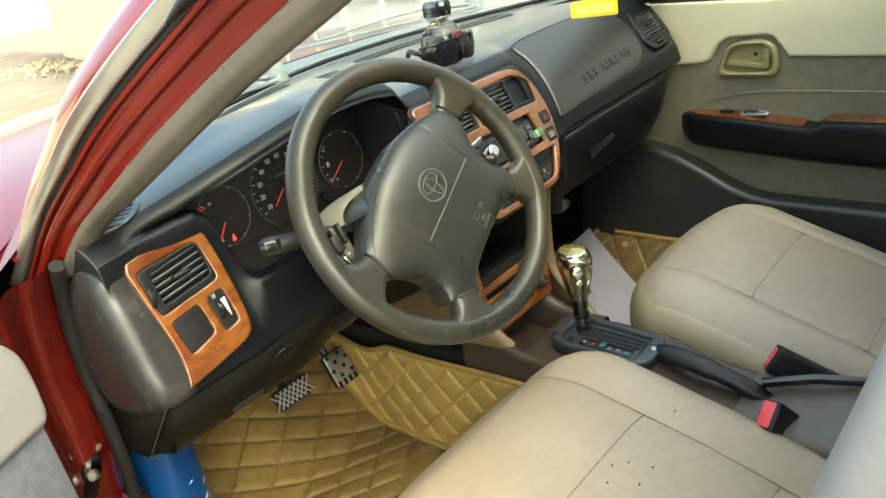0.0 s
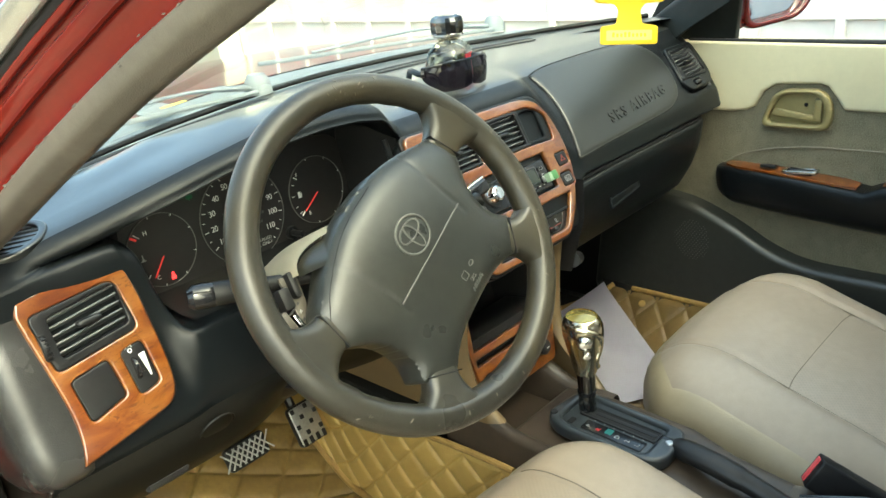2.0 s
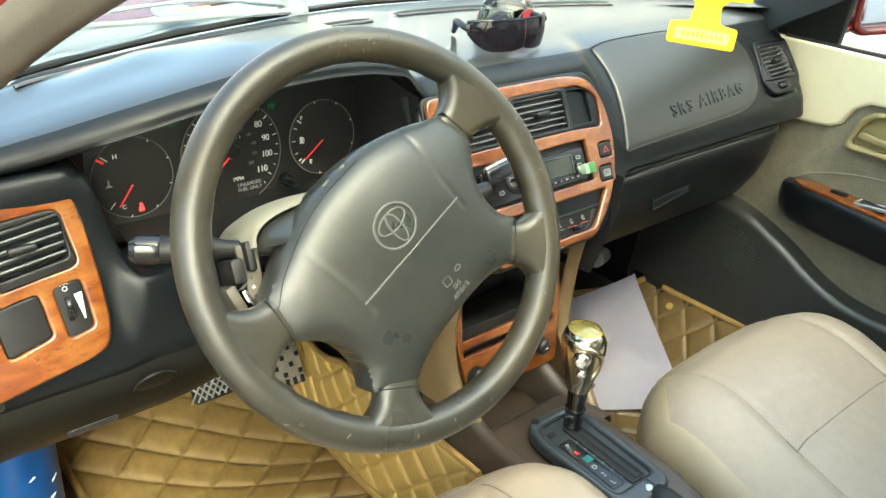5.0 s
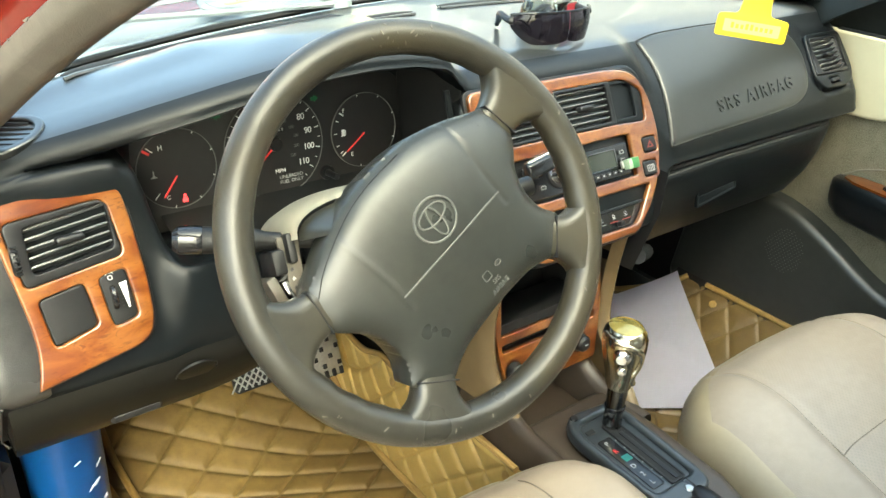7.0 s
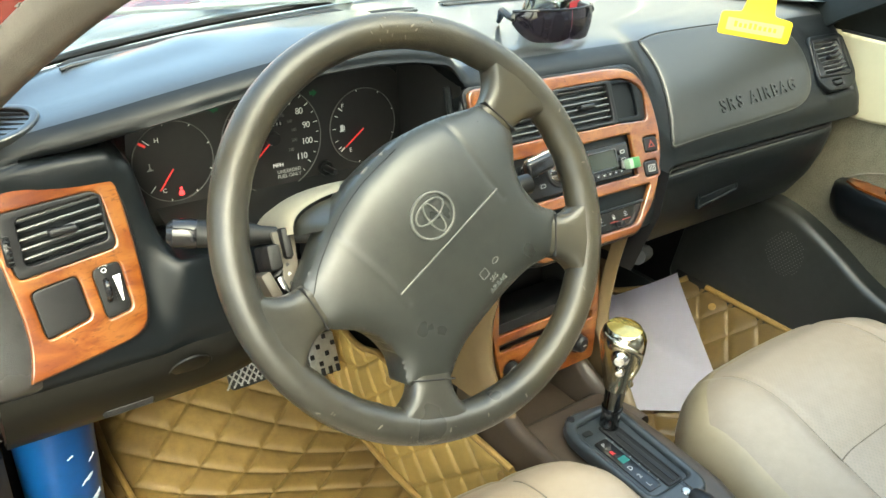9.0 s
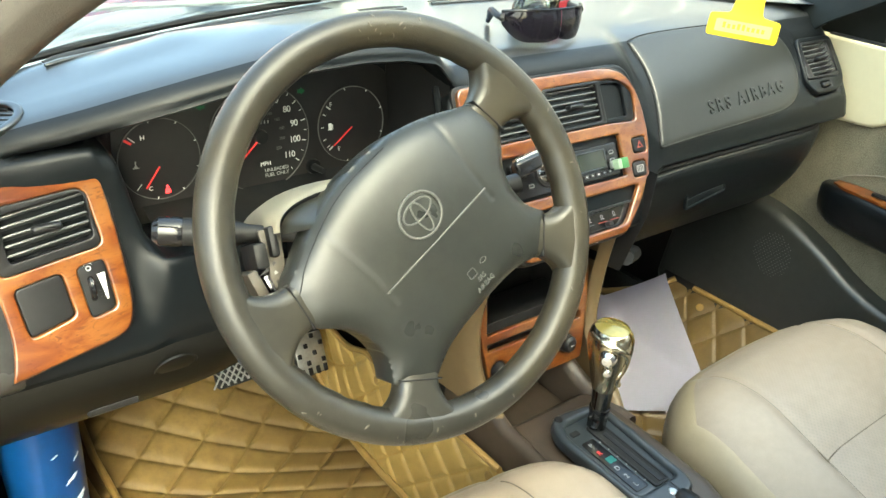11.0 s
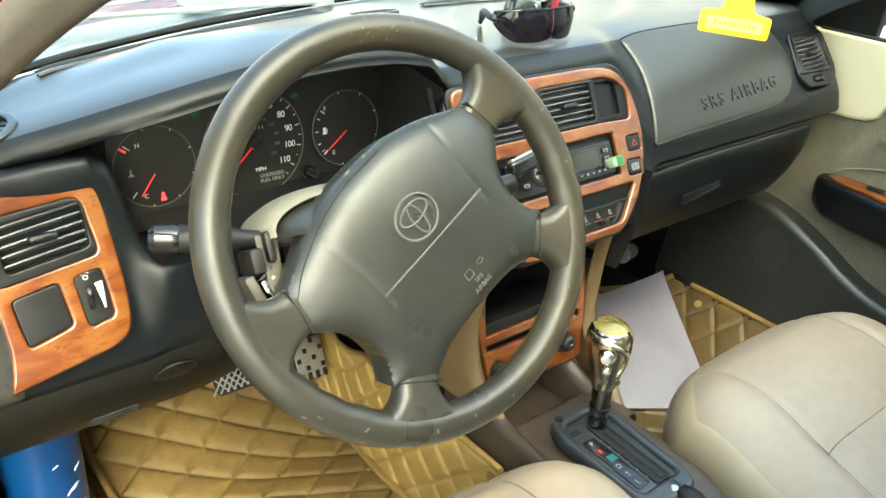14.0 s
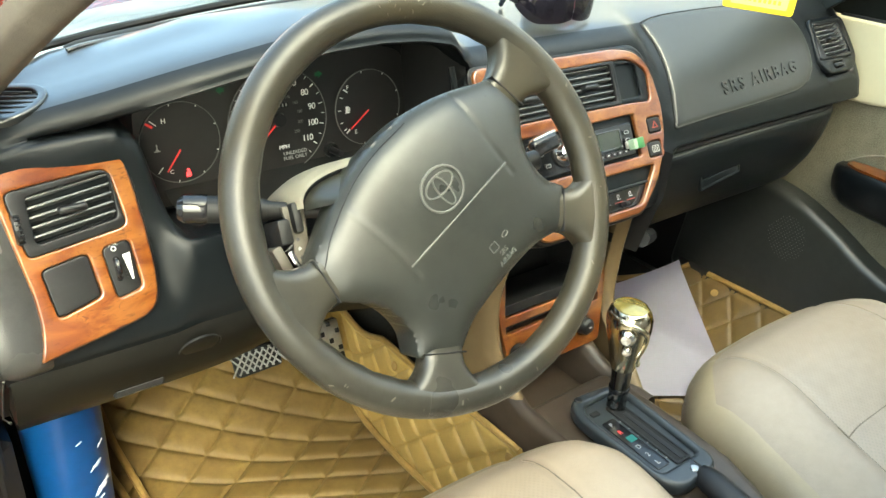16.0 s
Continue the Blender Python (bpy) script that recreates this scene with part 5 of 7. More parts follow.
for x, y, s in ((-0.067, 0.0445, -1), (0.046, 0.0465, 1)):
    part("turn_lamp", slab(CP, [(x + s * 0.005, y), (x, y + 0.004), (x, y + 0.002), (x - s * 0.004, y + 0.002), (x - s * 0.004, y - 0.002), (x, y - 0.002), (x, y - 0.004)], 0.0002, 0.0008), M_GREENLAMP, clus, "green turn-signal arrow")
kn = part("reset_knob", lathe([(0.0001, 0.024), (0.0035, 0.023), (0.004, 0.002), (0.004, -0.004)], CP @ Matrix.Translation((0.0555, -0.0405, 0)), 16), M_BLACK, clus, "black trip reset peg")
part("socket", lathe([(0.0055, 0.002), (0.008, 0.003), (0.0085, 0.0), (0.0085, -0.004)], CP @ Matrix.Translation((0.0555, -0.0405, 0)), 20), M_CLUSTER, kn)
# angled lower shroud and the side returns of the cluster well
part("lower_shroud", loft([[(x, .286, .634), (x, .27, .627), (x, .235, .6225), (x, .200, .6235)] for x in [-0.478 + 0.29 * i / 10 for i in range(11)]]), M_CLUSTER, dash, "brown-black cluster shroud")
part("shroud_wall", slab(plane_frame((-0.163, 0.258, 0.69), (-0.9, -0.43, 0.0)), rpoly([(-0.045, -0.07), (0.05, -0.075), (0.045, 0.055), (-0.04, 0.065)], 0.015, 3), -0.004, 0.003, 0.002), M_CLUSTER, dash, "dark cluster side wall")
# side-window demister louvre standing right of the cluster
part("shroud_rib", tube([(-0.166, 0.218, 0.735), (-0.163, 0.205, 0.69), (-0.165, 0.19, 0.62)], 0.004, 8), M_DASH, dash)

# ---- centre stack ----
SF = plane_frame((-0.01, 0.157, 0.6375), (0, -0.89, 0.456))
stack = part("centre_housing", slab(SF, rpoly([(-0.148, 0.108), (0.150, 0.108), (0.165, 0.02), (0.150, -0.05), (0.092, -0.112), (-0.105, -0.112), (-0.150, -0.04), (-0.152, 0.04)], 0.03, 6), -0.03, -0.004, 0.006, 3), M_DASH, dash, "dark centre stack housing")
SOUT = rpoly([(-0.139, 0.106), (0.118, 0.1035), (0.150, 0.074), (0.1585, 0.000), (0.130, -0.064), (0.082, -0.107), (-0.090, -0.107), (-0.135, -0.05), (-0.143, 0.03)], [0.012, 0.045, 0.03, 0.06, 0.05, 0.012, 0.012, 0.05, 0.05], 6)
CV1 = rrect(-0.0665, 0.061, 0.090, 0.050, 0.006)
CV2 = rpoly([(-0.014, 0.0345), (0.0835, 0.0335), (0.138, 0.030), (0.143, 0.070), (0.112, 0.0885), (-0.014, 0.0895)], [0.005, 0.001, 0.008, 0.012, 0.014, 0.006], 4)
RAD = rrect(0.002, -0.009, 0.198, 0.054, 0.003)
SL1 = rpoly([(-0.085, -0.0505), (0.121, -0.0505), (0.106, -0.0715), (-0.085, -0.0715)], [0.004, 0.006, 0.006, 0.004], 3)
ACP = rpoly([(-0.085, -0.0715), (0.104, -0.0715), (0.083, -0.0965), (-0.075, -0.0965)], [0.003, 0.004, 0.008, 0.008], 3)
HZ = rrect(0.1345, -0.0015, 0.026, 0.0205, 0.005)
DFG = rrect(0.1270, -0.0320, 0.026, 0.0205, 0.005)
ACU = rpoly([(-0.085, -0.0505), (0.121, -0.0505), (0.083, -0.0965), (-0.075, -0.0965)], [0.004, 0.006, 0.010, 0.010], 3)
st = part("centre_trim", slab(SF, [SOUT, CV1, CV2, RAD, ACU, HZ, DFG], -0.004, 0.0042, 0.0026, 3), M_WOOD, dash, "lacquered burr-walnut centre trim")
part("trim_shadow_gap", slab(SF, [[(a * 1.03, b * 1.03) for a, b in SOUT], [(a * 0.98, b * 0.98) for a, b in SOUT]], -0.006, -0.001, 0.001), M_BLACK, dash)
louvre_vent(SF, CV1, (-0.106, -0.027, 0.040, 0.082), 6, st, 4)
louvre_vent(SF, rpoly([(-0.014, 0.0345), (0.0835, 0.0335), (0.0835, 0.0892), (-0.014, 0.0895)], 0.004, 3), (-0.009, 0.0765, 0.0385, 0.085), 6, st, 4)
cw = part("clock_pocket", slab(SF, [rpoly([(0.0845, 0.0335), (0.138, 0.030), (0.143, 0.070), (0.112, 0.0885), (0.0845, 0.0892)], [0.002, 0.008, 0.012, 0.014, 0.002], 4), rrect(0.107, 0.061, 0.038, 0.044, 0.004)], -0.010, 0.001, 0.0015), M_DASH, st, "dark clock pocket")
part("clock_window", slab(SF, rrect(0.107, 0.061, 0.040, 0.046, 0.002), -0.014, -0.010), M_GLOSS, cw, "unlit dark clock window")
for o, nm in ((HZ, "hazard_switch"), (DFG, "demist_switch")):
    c = Vector((sum(p[0] for p in o) / len(o), sum(p[1] for p in o) / len(o)))
    hs = part(nm, slab(SF, [(c.x + (a - c.x) * 0.93, c.y + (b - c.y) * 0.93) for a, b in o], -0.006, 0.0045, 0.002, 3), M_BLACK, st, "black push switch")
    if nm == "hazard_switch":
        tri = [(c.x - 0.0062, c.y - 0.004), (c.x + 0.0062, c.y - 0.004), (c.x, c.y + 0.0055)]
        part("triangle", slab(SF, [tri, [(c.x + (a - c.x) * 0.55, c.y - 0.0005 + (b - c.y) * 0.55) for a, b in tri]], 0.0044, 0.0049), M_DIMRED, hs, "red warning triangle")
    else:
        part("heater_sign", slab(SF, [rrect(c.x, c.y, 0.013, 0.009, 0.0015, 2), rrect(c.x, c.y, 0.0112, 0.0072, 0.001, 2)], 0.0044, 0.0049), M_GREYP, hs)
        for k in (-1, 0, 1):
            part("wave", slab(SF, rrect(c.x + 0.003 * k, c.y - 0.0005, 0.0008, 0.007, 0.0002, 1), 0.0044, 0.0049), M_GREYP, hs)

# radio with fold-out key, dial, screen and a memory stick
rd = part("radio", joined(slab(SF, rrect(0.002, -0.009, 0.196, 0.052, 0.002), -0.03, -0.006), slab(SF, rrect(0.002, -0.0115, 0.178, 0.042, 0.003), -0.006, 0.004, 0.0015)), M_GLOSS, dash, "black car radio with silver dial")
part("display", slab(SF, rrect(0.0425, -0.0075, 0.047, 0.021, 0.0015), 0.0038, 0.0046, 0.0003), M_LCD, rd, "grey unlit display")
part("bezel", slab(SF, [rrect(0.0425, -0.0075, 0.051, 0.025, 0.002), rrect(0.0425, -0.0075, 0.047, 0.021, 0.0015)], 0.0038, 0.0054, 0.0004), M_GUNMETAL, rd)
part("dial", lathe([(0.0001, 0.016), (0.008, 0.0155), (0.0105, 0.013), (0.0115, 0.004), (0.013, 0.002)], SF @ Matrix.Translation((-0.0345, -0.008, 0.003)), 28), M_CHROME, rd, "silver volume dial")
part("dial_ring", lathe([(0.013, 0.003), (0.0165, 0.0035), (0.0175, 0.001), (0.013, 0.001)], SF @ Matrix.Translation((-0.0345, -0.008, 0.003)), 28), M_BLACK, rd)
for k in range(6):
    part("key", slab(SF, rrect(0.018 + 0.0105 * k, -0.0255, 0.009, 0.005, 0.001, 2), 0.0036, 0.0056, 0.0006), M_BLACK, rd)
    part("key_print", slab(SF, rrect(0.018 + 0.0105 * k, -0.0255, 0.003, 0.0016, 0.0003, 1), 0.0055, 0.0059), M_GREYP, rd)
for x, y in ((-0.062, -0.019), (-0.070, -0.004), (-0.055, 0.003), (0.078, -0.002), (0.078, -0.012), (0.078, -0.021)):
    part("key", slab(SF, rrect(x, y, 0.010, 0.006, 0.002, 2), 0.0036, 0.0058, 0.0008), M_BLACK, rd)
    part("key_print", slab(SF, [rrect(x, y, 0.008, 0.0042, 0.0015, 2), rrect(x, y, 0.0068, 0.003, 0.001, 2)], 0.0057, 0.0061), M_GREYP, rd)
part("disc_slot", slab(SF, rrect(0.01, 0.0115, 0.13, 0.0022, 0.0008, 1), 0.0036, 0.0046), M_PIT, rd)
us = thing("usb_stick", (0.085, 0.13, 0.63), "small green and silver memory stick plugged into the radio", "memory stick")
UF = SF @ Matrix.Translation((0.0855, -0.019, 0.003))
part("plug", rbox(UF @ Matrix.Translation((-0.008, 0.0005, 0.004)), 0.012, 0.009, 0.004, 0.0008), M_STEEL, us)
part("stick", rbox(UF @ Matrix.Translation((0.003, 0, 0.009)), 0.013, 0.0135, 0.010, 0.001), M_GREEN, us, "green plastic stick")
part("label_patch", rbox(UF @ Matrix.Translation((-0.0075, 0, 0.010)), 0.007, 0.0125, 0.010, 0.0008), M_PALEGREEN, us)
ky = thing("key_fob", (-0.10, 0.10, 0.66), "dark glossy remote fob hanging before the radio", "key fob")
part("fob", rbox(SF @ Matrix.Translation((-0.0795, 0.0065, 0.026)) @ Matrix.Rotation(radians(10), 4, 'Z'), 0.040, 0.020, 0.014, 0.005, 3), M_GLOSS, ky)
part("fob_edge", rbox(SF @ Matrix.Translation((-0.0795, 0.0165, 0.026)) @ Matrix.Rotation(radians(10), 4, 'Z'), 0.036, 0.004, 0.010, 0.002, 2), M_SILVER, ky)
# heater slides
ac = part("heater_panel", slab(SF, ACP, -0.010, -0.003, 0.001), M_GLOSS, st, "black heater control panel")
part("slot_tray", slab(SF, SL1, -0.028, -0.020), M_PIT, st, "dark storage slot")
part("tray_lip", slab(SF, rrect(0.012, -0.070, 0.185, 0.003, 0.001), -0.01, 0.001, 0.001), M_BLACK, st)
for k, x in enumerate((-0.045, -0.02, 0.0, 0.025, 0.048, 0.070)):
    part("vent_sign", joined(slab(SF, [circle(x, -0.0785, 0.0022, 12), circle(x, -0.0785, 0.0016, 12)], -0.003, -0.0026), slab(SF, rrect(x + 0.001, -0.082, 0.006, 0.0008, 0.0002, 1), -0.003, -0.0026)), M_GREYP, ac)
    part("slide_tick", slab(SF, rrect(x, -0.0862, 0.016, 0.0012, 0.0003, 1), -0.003, -0.0026), M_DIMRED if k > 3 else M_RING, ac)
for x, y in ((-0.03, -0.089), (0.055, -0.090)):
    part("slide_knob", rbox(SF @ Matrix.Translation((x, y, 0.001)), 0.008, 0.007, 0.010, 0.002), M_BLACK, ac)

# lower stack: open bin, ashtray and lighter, between tan cheeks
LS = plane_frame((-0.020, 0.162, 0.4265), (0, -0.985, 0.17))
lo = thing("lower_console", (-0.02, 0.15, 0.30), "lower centre stack with burr-walnut frame and open bin", "console")
LO = rpoly([(-0.094, 0.098), (0.096, 0.098), (0.100, 0.0), (0.085, -0.098), (-0.078, -0.098), (-0.100, 0.0)], [0.003, 0.003, 0.05, 0.006, 0.006, 0.05], 4)
BIN = rpoly([(-0.080, 0.088), (0.081, 0.088), (0.084, -0.012), (-0.086, -0.012)], 0.004, 3)
ASH = rpoly([(-0.086, -0.0245), (0.084, -0.0245), (0.083, -0.036), (-0.084, -0.036)], 0.002, 2)
part("wood_frame", slab(LS, [LO, BIN, ASH], -0.004, 0.004, 0.0015), M_WOOD, lo, "lacquered burr-walnut frame")
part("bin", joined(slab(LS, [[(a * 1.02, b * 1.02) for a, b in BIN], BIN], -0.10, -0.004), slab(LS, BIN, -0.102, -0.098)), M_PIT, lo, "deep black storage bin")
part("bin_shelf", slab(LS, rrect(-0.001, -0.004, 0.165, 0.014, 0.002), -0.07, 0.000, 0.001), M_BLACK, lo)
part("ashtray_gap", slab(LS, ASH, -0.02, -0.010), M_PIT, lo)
for x in (-0.068, -0.005, 0.055):
    kk = part("socket_knob", lathe([(0.0001, 0.014), (0.008, 0.013), (0.0115, 0.010), (0.013, 0.0), (0.0155, 0.0), (0.0155, -0.002)], LS @ Matrix.Translation((x, -0.066, 0.004)), 24), M_BLACK, lo, "black round lighter knob")
    part("knob_print", slab(LS @ Matrix.Translation((x, -0.066, 0.018)), rrect(0, 0, 0.006, 0.0015, 0.0004, 1), 0, 0.0004), M_GREYP, kk)
for s in (-1, 1):
    cpth = spline([(-0.020 + s * 0.100, 0.130, 0.545), (-0.020 + s * 0.108, 0.148, 0.45), (-0.020 + s * 0.102, 0.140, 0.37), (-0.022 + s * 0.090, 0.105 if s < 0 else 0.085, 0.325)] + ([(-0.022 + s * 0.080, 0.05, 0.295)] if s > 0 else []), 6)
    part("cheek", loft([[(p.x - s * 0.007, p.y + 0.012, p.z), (p.x - s * 0.004, p.y + 0.001, p.z), (p.x + s * 0.002, p.y - 0.003, p.z), (p.x + s * 0.010, p.y + 0.002, p.z), (p.x + s * 0.016, p.y + 0.02, p.z - 0.003), (p.x + s * 0.022, p.y + 0.15, p.z - 0.01), (p.x + s * 0.022, p.y + 0.36, p.z - 0.01)] for p in cpth]), M_TAN, lo, "tan plastic side cheek", angle=60)

# ---- console and gear selector ----
con = thing("centre_console", (-0.02, -0.1, 0.2), "brown plastic centre console with front tray", "console")


def console_section(w0, w1, z, r=0.018):
    return rpoly([(-0.024 - w0, 0.20), (-0.024 - w1, z), (-0.024 + w1, z), (-0.024 + w0, 0.20)], [0.002, r, r, 0.002], 5)


rows = []
for y, w0, w1, z in ((0.22, .090, .078, .266), (0.128, .090, .078, .266), (0.116, .090, .078, .272), (0.108, .090, .080, .296), (0.10, .090, .081, .300), (0.05, .090, .081, .303), (0.0, .090, .080, .304), (-0.10, .090, .076, .302), (-0.16, .088, .072, .285), (-0.24, .090, .074, .272), (-0.30, .094, .080, .285), (-0.45, .098, .086, .300), (-0.75, .100, .090, .300), (-0.76, .09, .08, .25)):
    rows.append([(a, y, b) for a, b in console_section(w0, w1, z)])
part("body", loft(rows[:10]), M_CONSOLE, con, "brown textured plastic console body", angle=50)
part("rear_box", loft(rows[9:]), M_REARBOX, con, "grey-brown plastic console box between the seats", angle=50)
# front tray: a dark well with rounded corners
for s in (-1, 1):
    wp_ = [(0.22, 0.352), (0.17, 0.336), (0.13, 0.316), (0.105, 0.306), (0.08, 0.3035), (0.03, 0.3025)]
    part("tray_wall", loft([[(-0.024 + s * 0.094, y, 0.19), (-0.024 + s * 0.091, y, z - 0.010), (-0.024 + s * 0.087, y, z - 0.002), (-0.024 + s * 0.080, y, z), (-0.024 + s * 0.070, y, z - 0.003), (-0.024 + s * 0.064, y, z - 0.012), (-0.024 + s * 0.060, y, 0.262)] for y, z in wp_]), M_CONSOLE, con, "brown tray side wall", angle=50)
part("tray_back", box_bm(-0.110, 0.062, 0.195, 0.215, 0.20, 0.36, 0.004), M_CONSOLE, con, "brown tray back wall")


GP = plane_frame((-0.031, -0.019, 0.316), (0, -0.04, 1.0), up=(0, 1, 0))
gs = thing("gear_selector", (-0.03, 0.0, 0.30), "automatic gear selector with chrome knob on a dark plate", "gear lever")
GO = rpoly([(-0.049, 0.060), (-0.030, 0.090), (0.040, 0.082), (0.049, 0.060), (0.044, -0.078), (0.034, -0.092), (-0.030, -0.096), (-0.046, -0.070)], [0.02, 0.02, 0.02, 0.02, 0.012, 0.012, 0.014, 0.02], 5)
GI = rpoly([(-0.036, 0.050), (-0.026, 0.068), (0.030, 0.068), (0.036, 0.055), (0.032, -0.066), (-0.034, -0.066)], 0.008, 4)
part("surround", slab(GP, [GO, GI], -0.012, 0.008, 0.006, 4), M_GEAR, gs, "dark grey rounded selector surround")
part("plate", slab(GP, GI, -0.006, 0.002, 0.0008), M_GEAR, gs, "dark grey gate plate")
sl = part("gate_slot", slab(GP, [rrect(0.010, -0.006, 0.026, 0.118, 0.004), rrect(0.010, -0.006, 0.020, 0.112, 0.003)], 0.0, 0.0045, 0.001), M_BLACK, gs, "black gate slot")
part("slot_well", slab(GP, rrect(0.010, -0.006, 0.020, 0.112, 0.003), 0.0015, 0.0030), M_PIT, sl)
part("slot_strip", slab(GP, rrect(0.0115, -0.014, 0.007, 0.094, 0.002), 0.0028, 0.0042, 0.0005), M_BLACK, sl)
ind = part("indicator", slab(GP, rrect(-0.0185, -0.012, 0.021, 0.092, 0.003), 0.001, 0.0036, 0.0008), M_GLOSS, gs, "glossy gear indicator strip")
for k, (ch, mt) in enumerate((("P", M_GREYP), ("R", M_REDP), ("N", M_TEAL), ("D", M_GREYP), ("2", M_GREYP), ("L", M_GREYP))):
    if ch == "N":
        part("neutral_patch", slab(GP, rrect(-0.0165, 0.025 - 0.0148 * k, 0.012, 0.010, 0.001), 0.0036, 0.0040), M_TEAL, ind)
    else:
        part("letter", letters(GP @ Matrix.Translation((-0.0205, 0.025 - 0.0148 * k, 0.0038)), ch, 0.0095, 0.0002), mt, ind)
    part("mark", slab(GP, rrect(-0.0035, 0.025 - 0.0148 * k, 0.003, 0.0012, 0.0003, 1), 0.0021, 0.0026), M_GREYP, ind)
part("lock_cover", slab(GP, rrect(-0.022, 0.052, 0.013, 0.008, 0.0015), 0.002, 0.0035, 0.0004), M_PIT, gs)
for x, y in ((0.004, -0.083), (-0.026, 0.079)):
    part("screw", joined(lathe([(0.0001, 0.0015), (0.0045, 0.0012), (0.0055, 0.0), (0.0055, -0.002)], GP @ Matrix.Translation((x, y, 0.0085)), 18)), M_STEEL if y < 0 else M_BLACK, gs, "small screw head")

# lever: dark chrome shaft, chrome and amber knob with a button
LV = [Vector((-0.017, 0.030, 0.318)), Vector((-0.013, 0.033, 0.345)), Vector((-0.008, 0.037, 0.378))]
part("shaft", tube([LV[0] + Vector((0, 0, -0.02)), LV[0], LV[1], LV[2]], [0.0125, 0.0125, 0.0120, 0.0135], 20), M_GUNMETAL, gs, "dark chrome lever shaft")
part("shaft_ring", tube([LV[1] + Vector((0, 0, -0.002)), LV[1] + Vector((0, 0, 0.003))], 0.0135, 20), M_GLOSS, gs)
KX = Matrix.Translation((-0.008, 0.037, 0.374))


def knob_rows(k):
    rows = []
    for z, wx, wy, oy in ((0.0, .0150, .0150, 0), (0.008, .0172, .0178, 0), (0.022, .0190, .0205, .001), (0.040, .0225, .0240, .002), (0.058, .0255, .0280, .003), (0.072, .0265, .0290, .003), (0.082, .0240, .0265, .003), (0.088, .0180, .0205, .003), (0.091, .0080, .0090, .003)):
        rows.append([(wx * k * math.cos(a), oy + wy * k * math.sin(a), z) for a in [2 * math.pi * i / 28 for i in range(28)]])
    return rows


kb = part("knob", loft(knob_rows(1.0), closed=True, caps=True, m=KX), M_GOLD, gs, "champagne chrome gear knob")
# amber inlay on top and to the right
inl = []
for i in range(13):
    for_row = []
    th = -1.15 + 2.5 * i / 12
    for j in range(9):
        z = 0.030 + 0.0585 * j / 8
        f = min(1.0, z / 0.060)
        wx = 0.0195 + 0.0070 * f - max(0, z - 0.070) ** 2 * 22
        wy = 0.0212 + 0.0080 * f - max(0, z - 0.070) ** 2 * 24
        for_row.append((wx * 1.035 * math.cos(th), 0.0025 + wy * 1.035 * math.sin(th), z + 0.0012))
    inl.append(for_row)
part("inlay", loft(inl, m=KX), M_KNOBWOOD, kb, "glossy amber inlay")
part("top_inlay", loft([[(r * 0.0200 * math.cos(a), 0.003 + r * 0.0225 * math.sin(a), 0.0922 - 0.0042 * r * r) for a in [2 * math.pi * i / 24 for i in range(24)]] for r in (0.05, 0.4, 0.75, 1.0)], closed=True, caps=True, m=KX), M_KNOBTOP, kb)
def knob_r(z):
    ks = ((0.0, .0150), (0.008, .0172), (0.022, .0190), (0.040, .0225), (0.058, .0255), (0.072, .0265), (0.082, .0240), (0.09, .015))
    for (a, va), (b, vb) in zip(ks, ks[1:]):
        if z <= b:
            return va + (vb - va) * (z - a) / (b - a)
    return 0.015


band = spline([Vector((knob_r(z) * 1.01 * math.cos(radians(a)), 0.0025 + knob_r(z) * 1.08 * math.sin(radians(a)), z)) for a, z in ((150, .081), (195, .079), (235, .074), (268, .064), (284, .051), (282, .037), (270, .027), (276, .016), (292, .011))], 6)
part("band", tube([KX @ p for p in band], [0.0022] * 6 + [0.0040] * (len(band) - 10) + [0.0048] * 4, 12), M_GOLD, kb, "champagne curved band")
BT = plane_frame(KX @ Vector((-0.0205, -0.014, 0.060)), (-0.82, -0.55, 0.1))
part("button", lathe([(0.0001, 0.010), (0.006, 0.0095), (0.0095, 0.006), (0.0115, 0.0), (0.012, -0.008)], BT, 24), M_CHROME, kb, "domed chrome release button")
part("button", lathe([(0.0001, 0.006), (0.004, 0.0055), (0.006, 0.003), (0.0065, -0.006)], BT @ Matrix.Translation((0.002, -0.019, 0.0)), 20), M_CHROME, kb)

# handbrake lying in its slot, and the two belt buckles
hb = thing("handbrake", (-0.02, -0.25, 0.28), "black plastic handbrake lever lying lowered", "handbrake")
hp = spline([(-0.020, -0.105, 0.314), (-0.021, -0.16, 0.309), (-0.020, -0.22, 0.294), (-0.019, -0.27, 0.276), (-0.018, -0.31, 0.258)], 6)
part("lever", tube(hp, [0.012, 0.016] + [0.0175] * 8 + [0.015] * 8 + [0.012] * 7, 14, flat=0.8), M_BLACK, hb)
part("button", lathe([(0.0001, 0.012), (0.007, 0.011), (0.008, 0.0), (0.008, -0.01)], plane_frame((-0.020, -0.100, 0.314), (0, 1, 0.1)), 16), M_GLOSS, hb)
part("rail", tube([(-0.012, -0.265, 0.294), (0.015, -0.33, 0.303), (0.045, -0.42, 0.304), (0.05, -0.55, 0.302)], 0.0075, 10), M_GLOSS, hb)


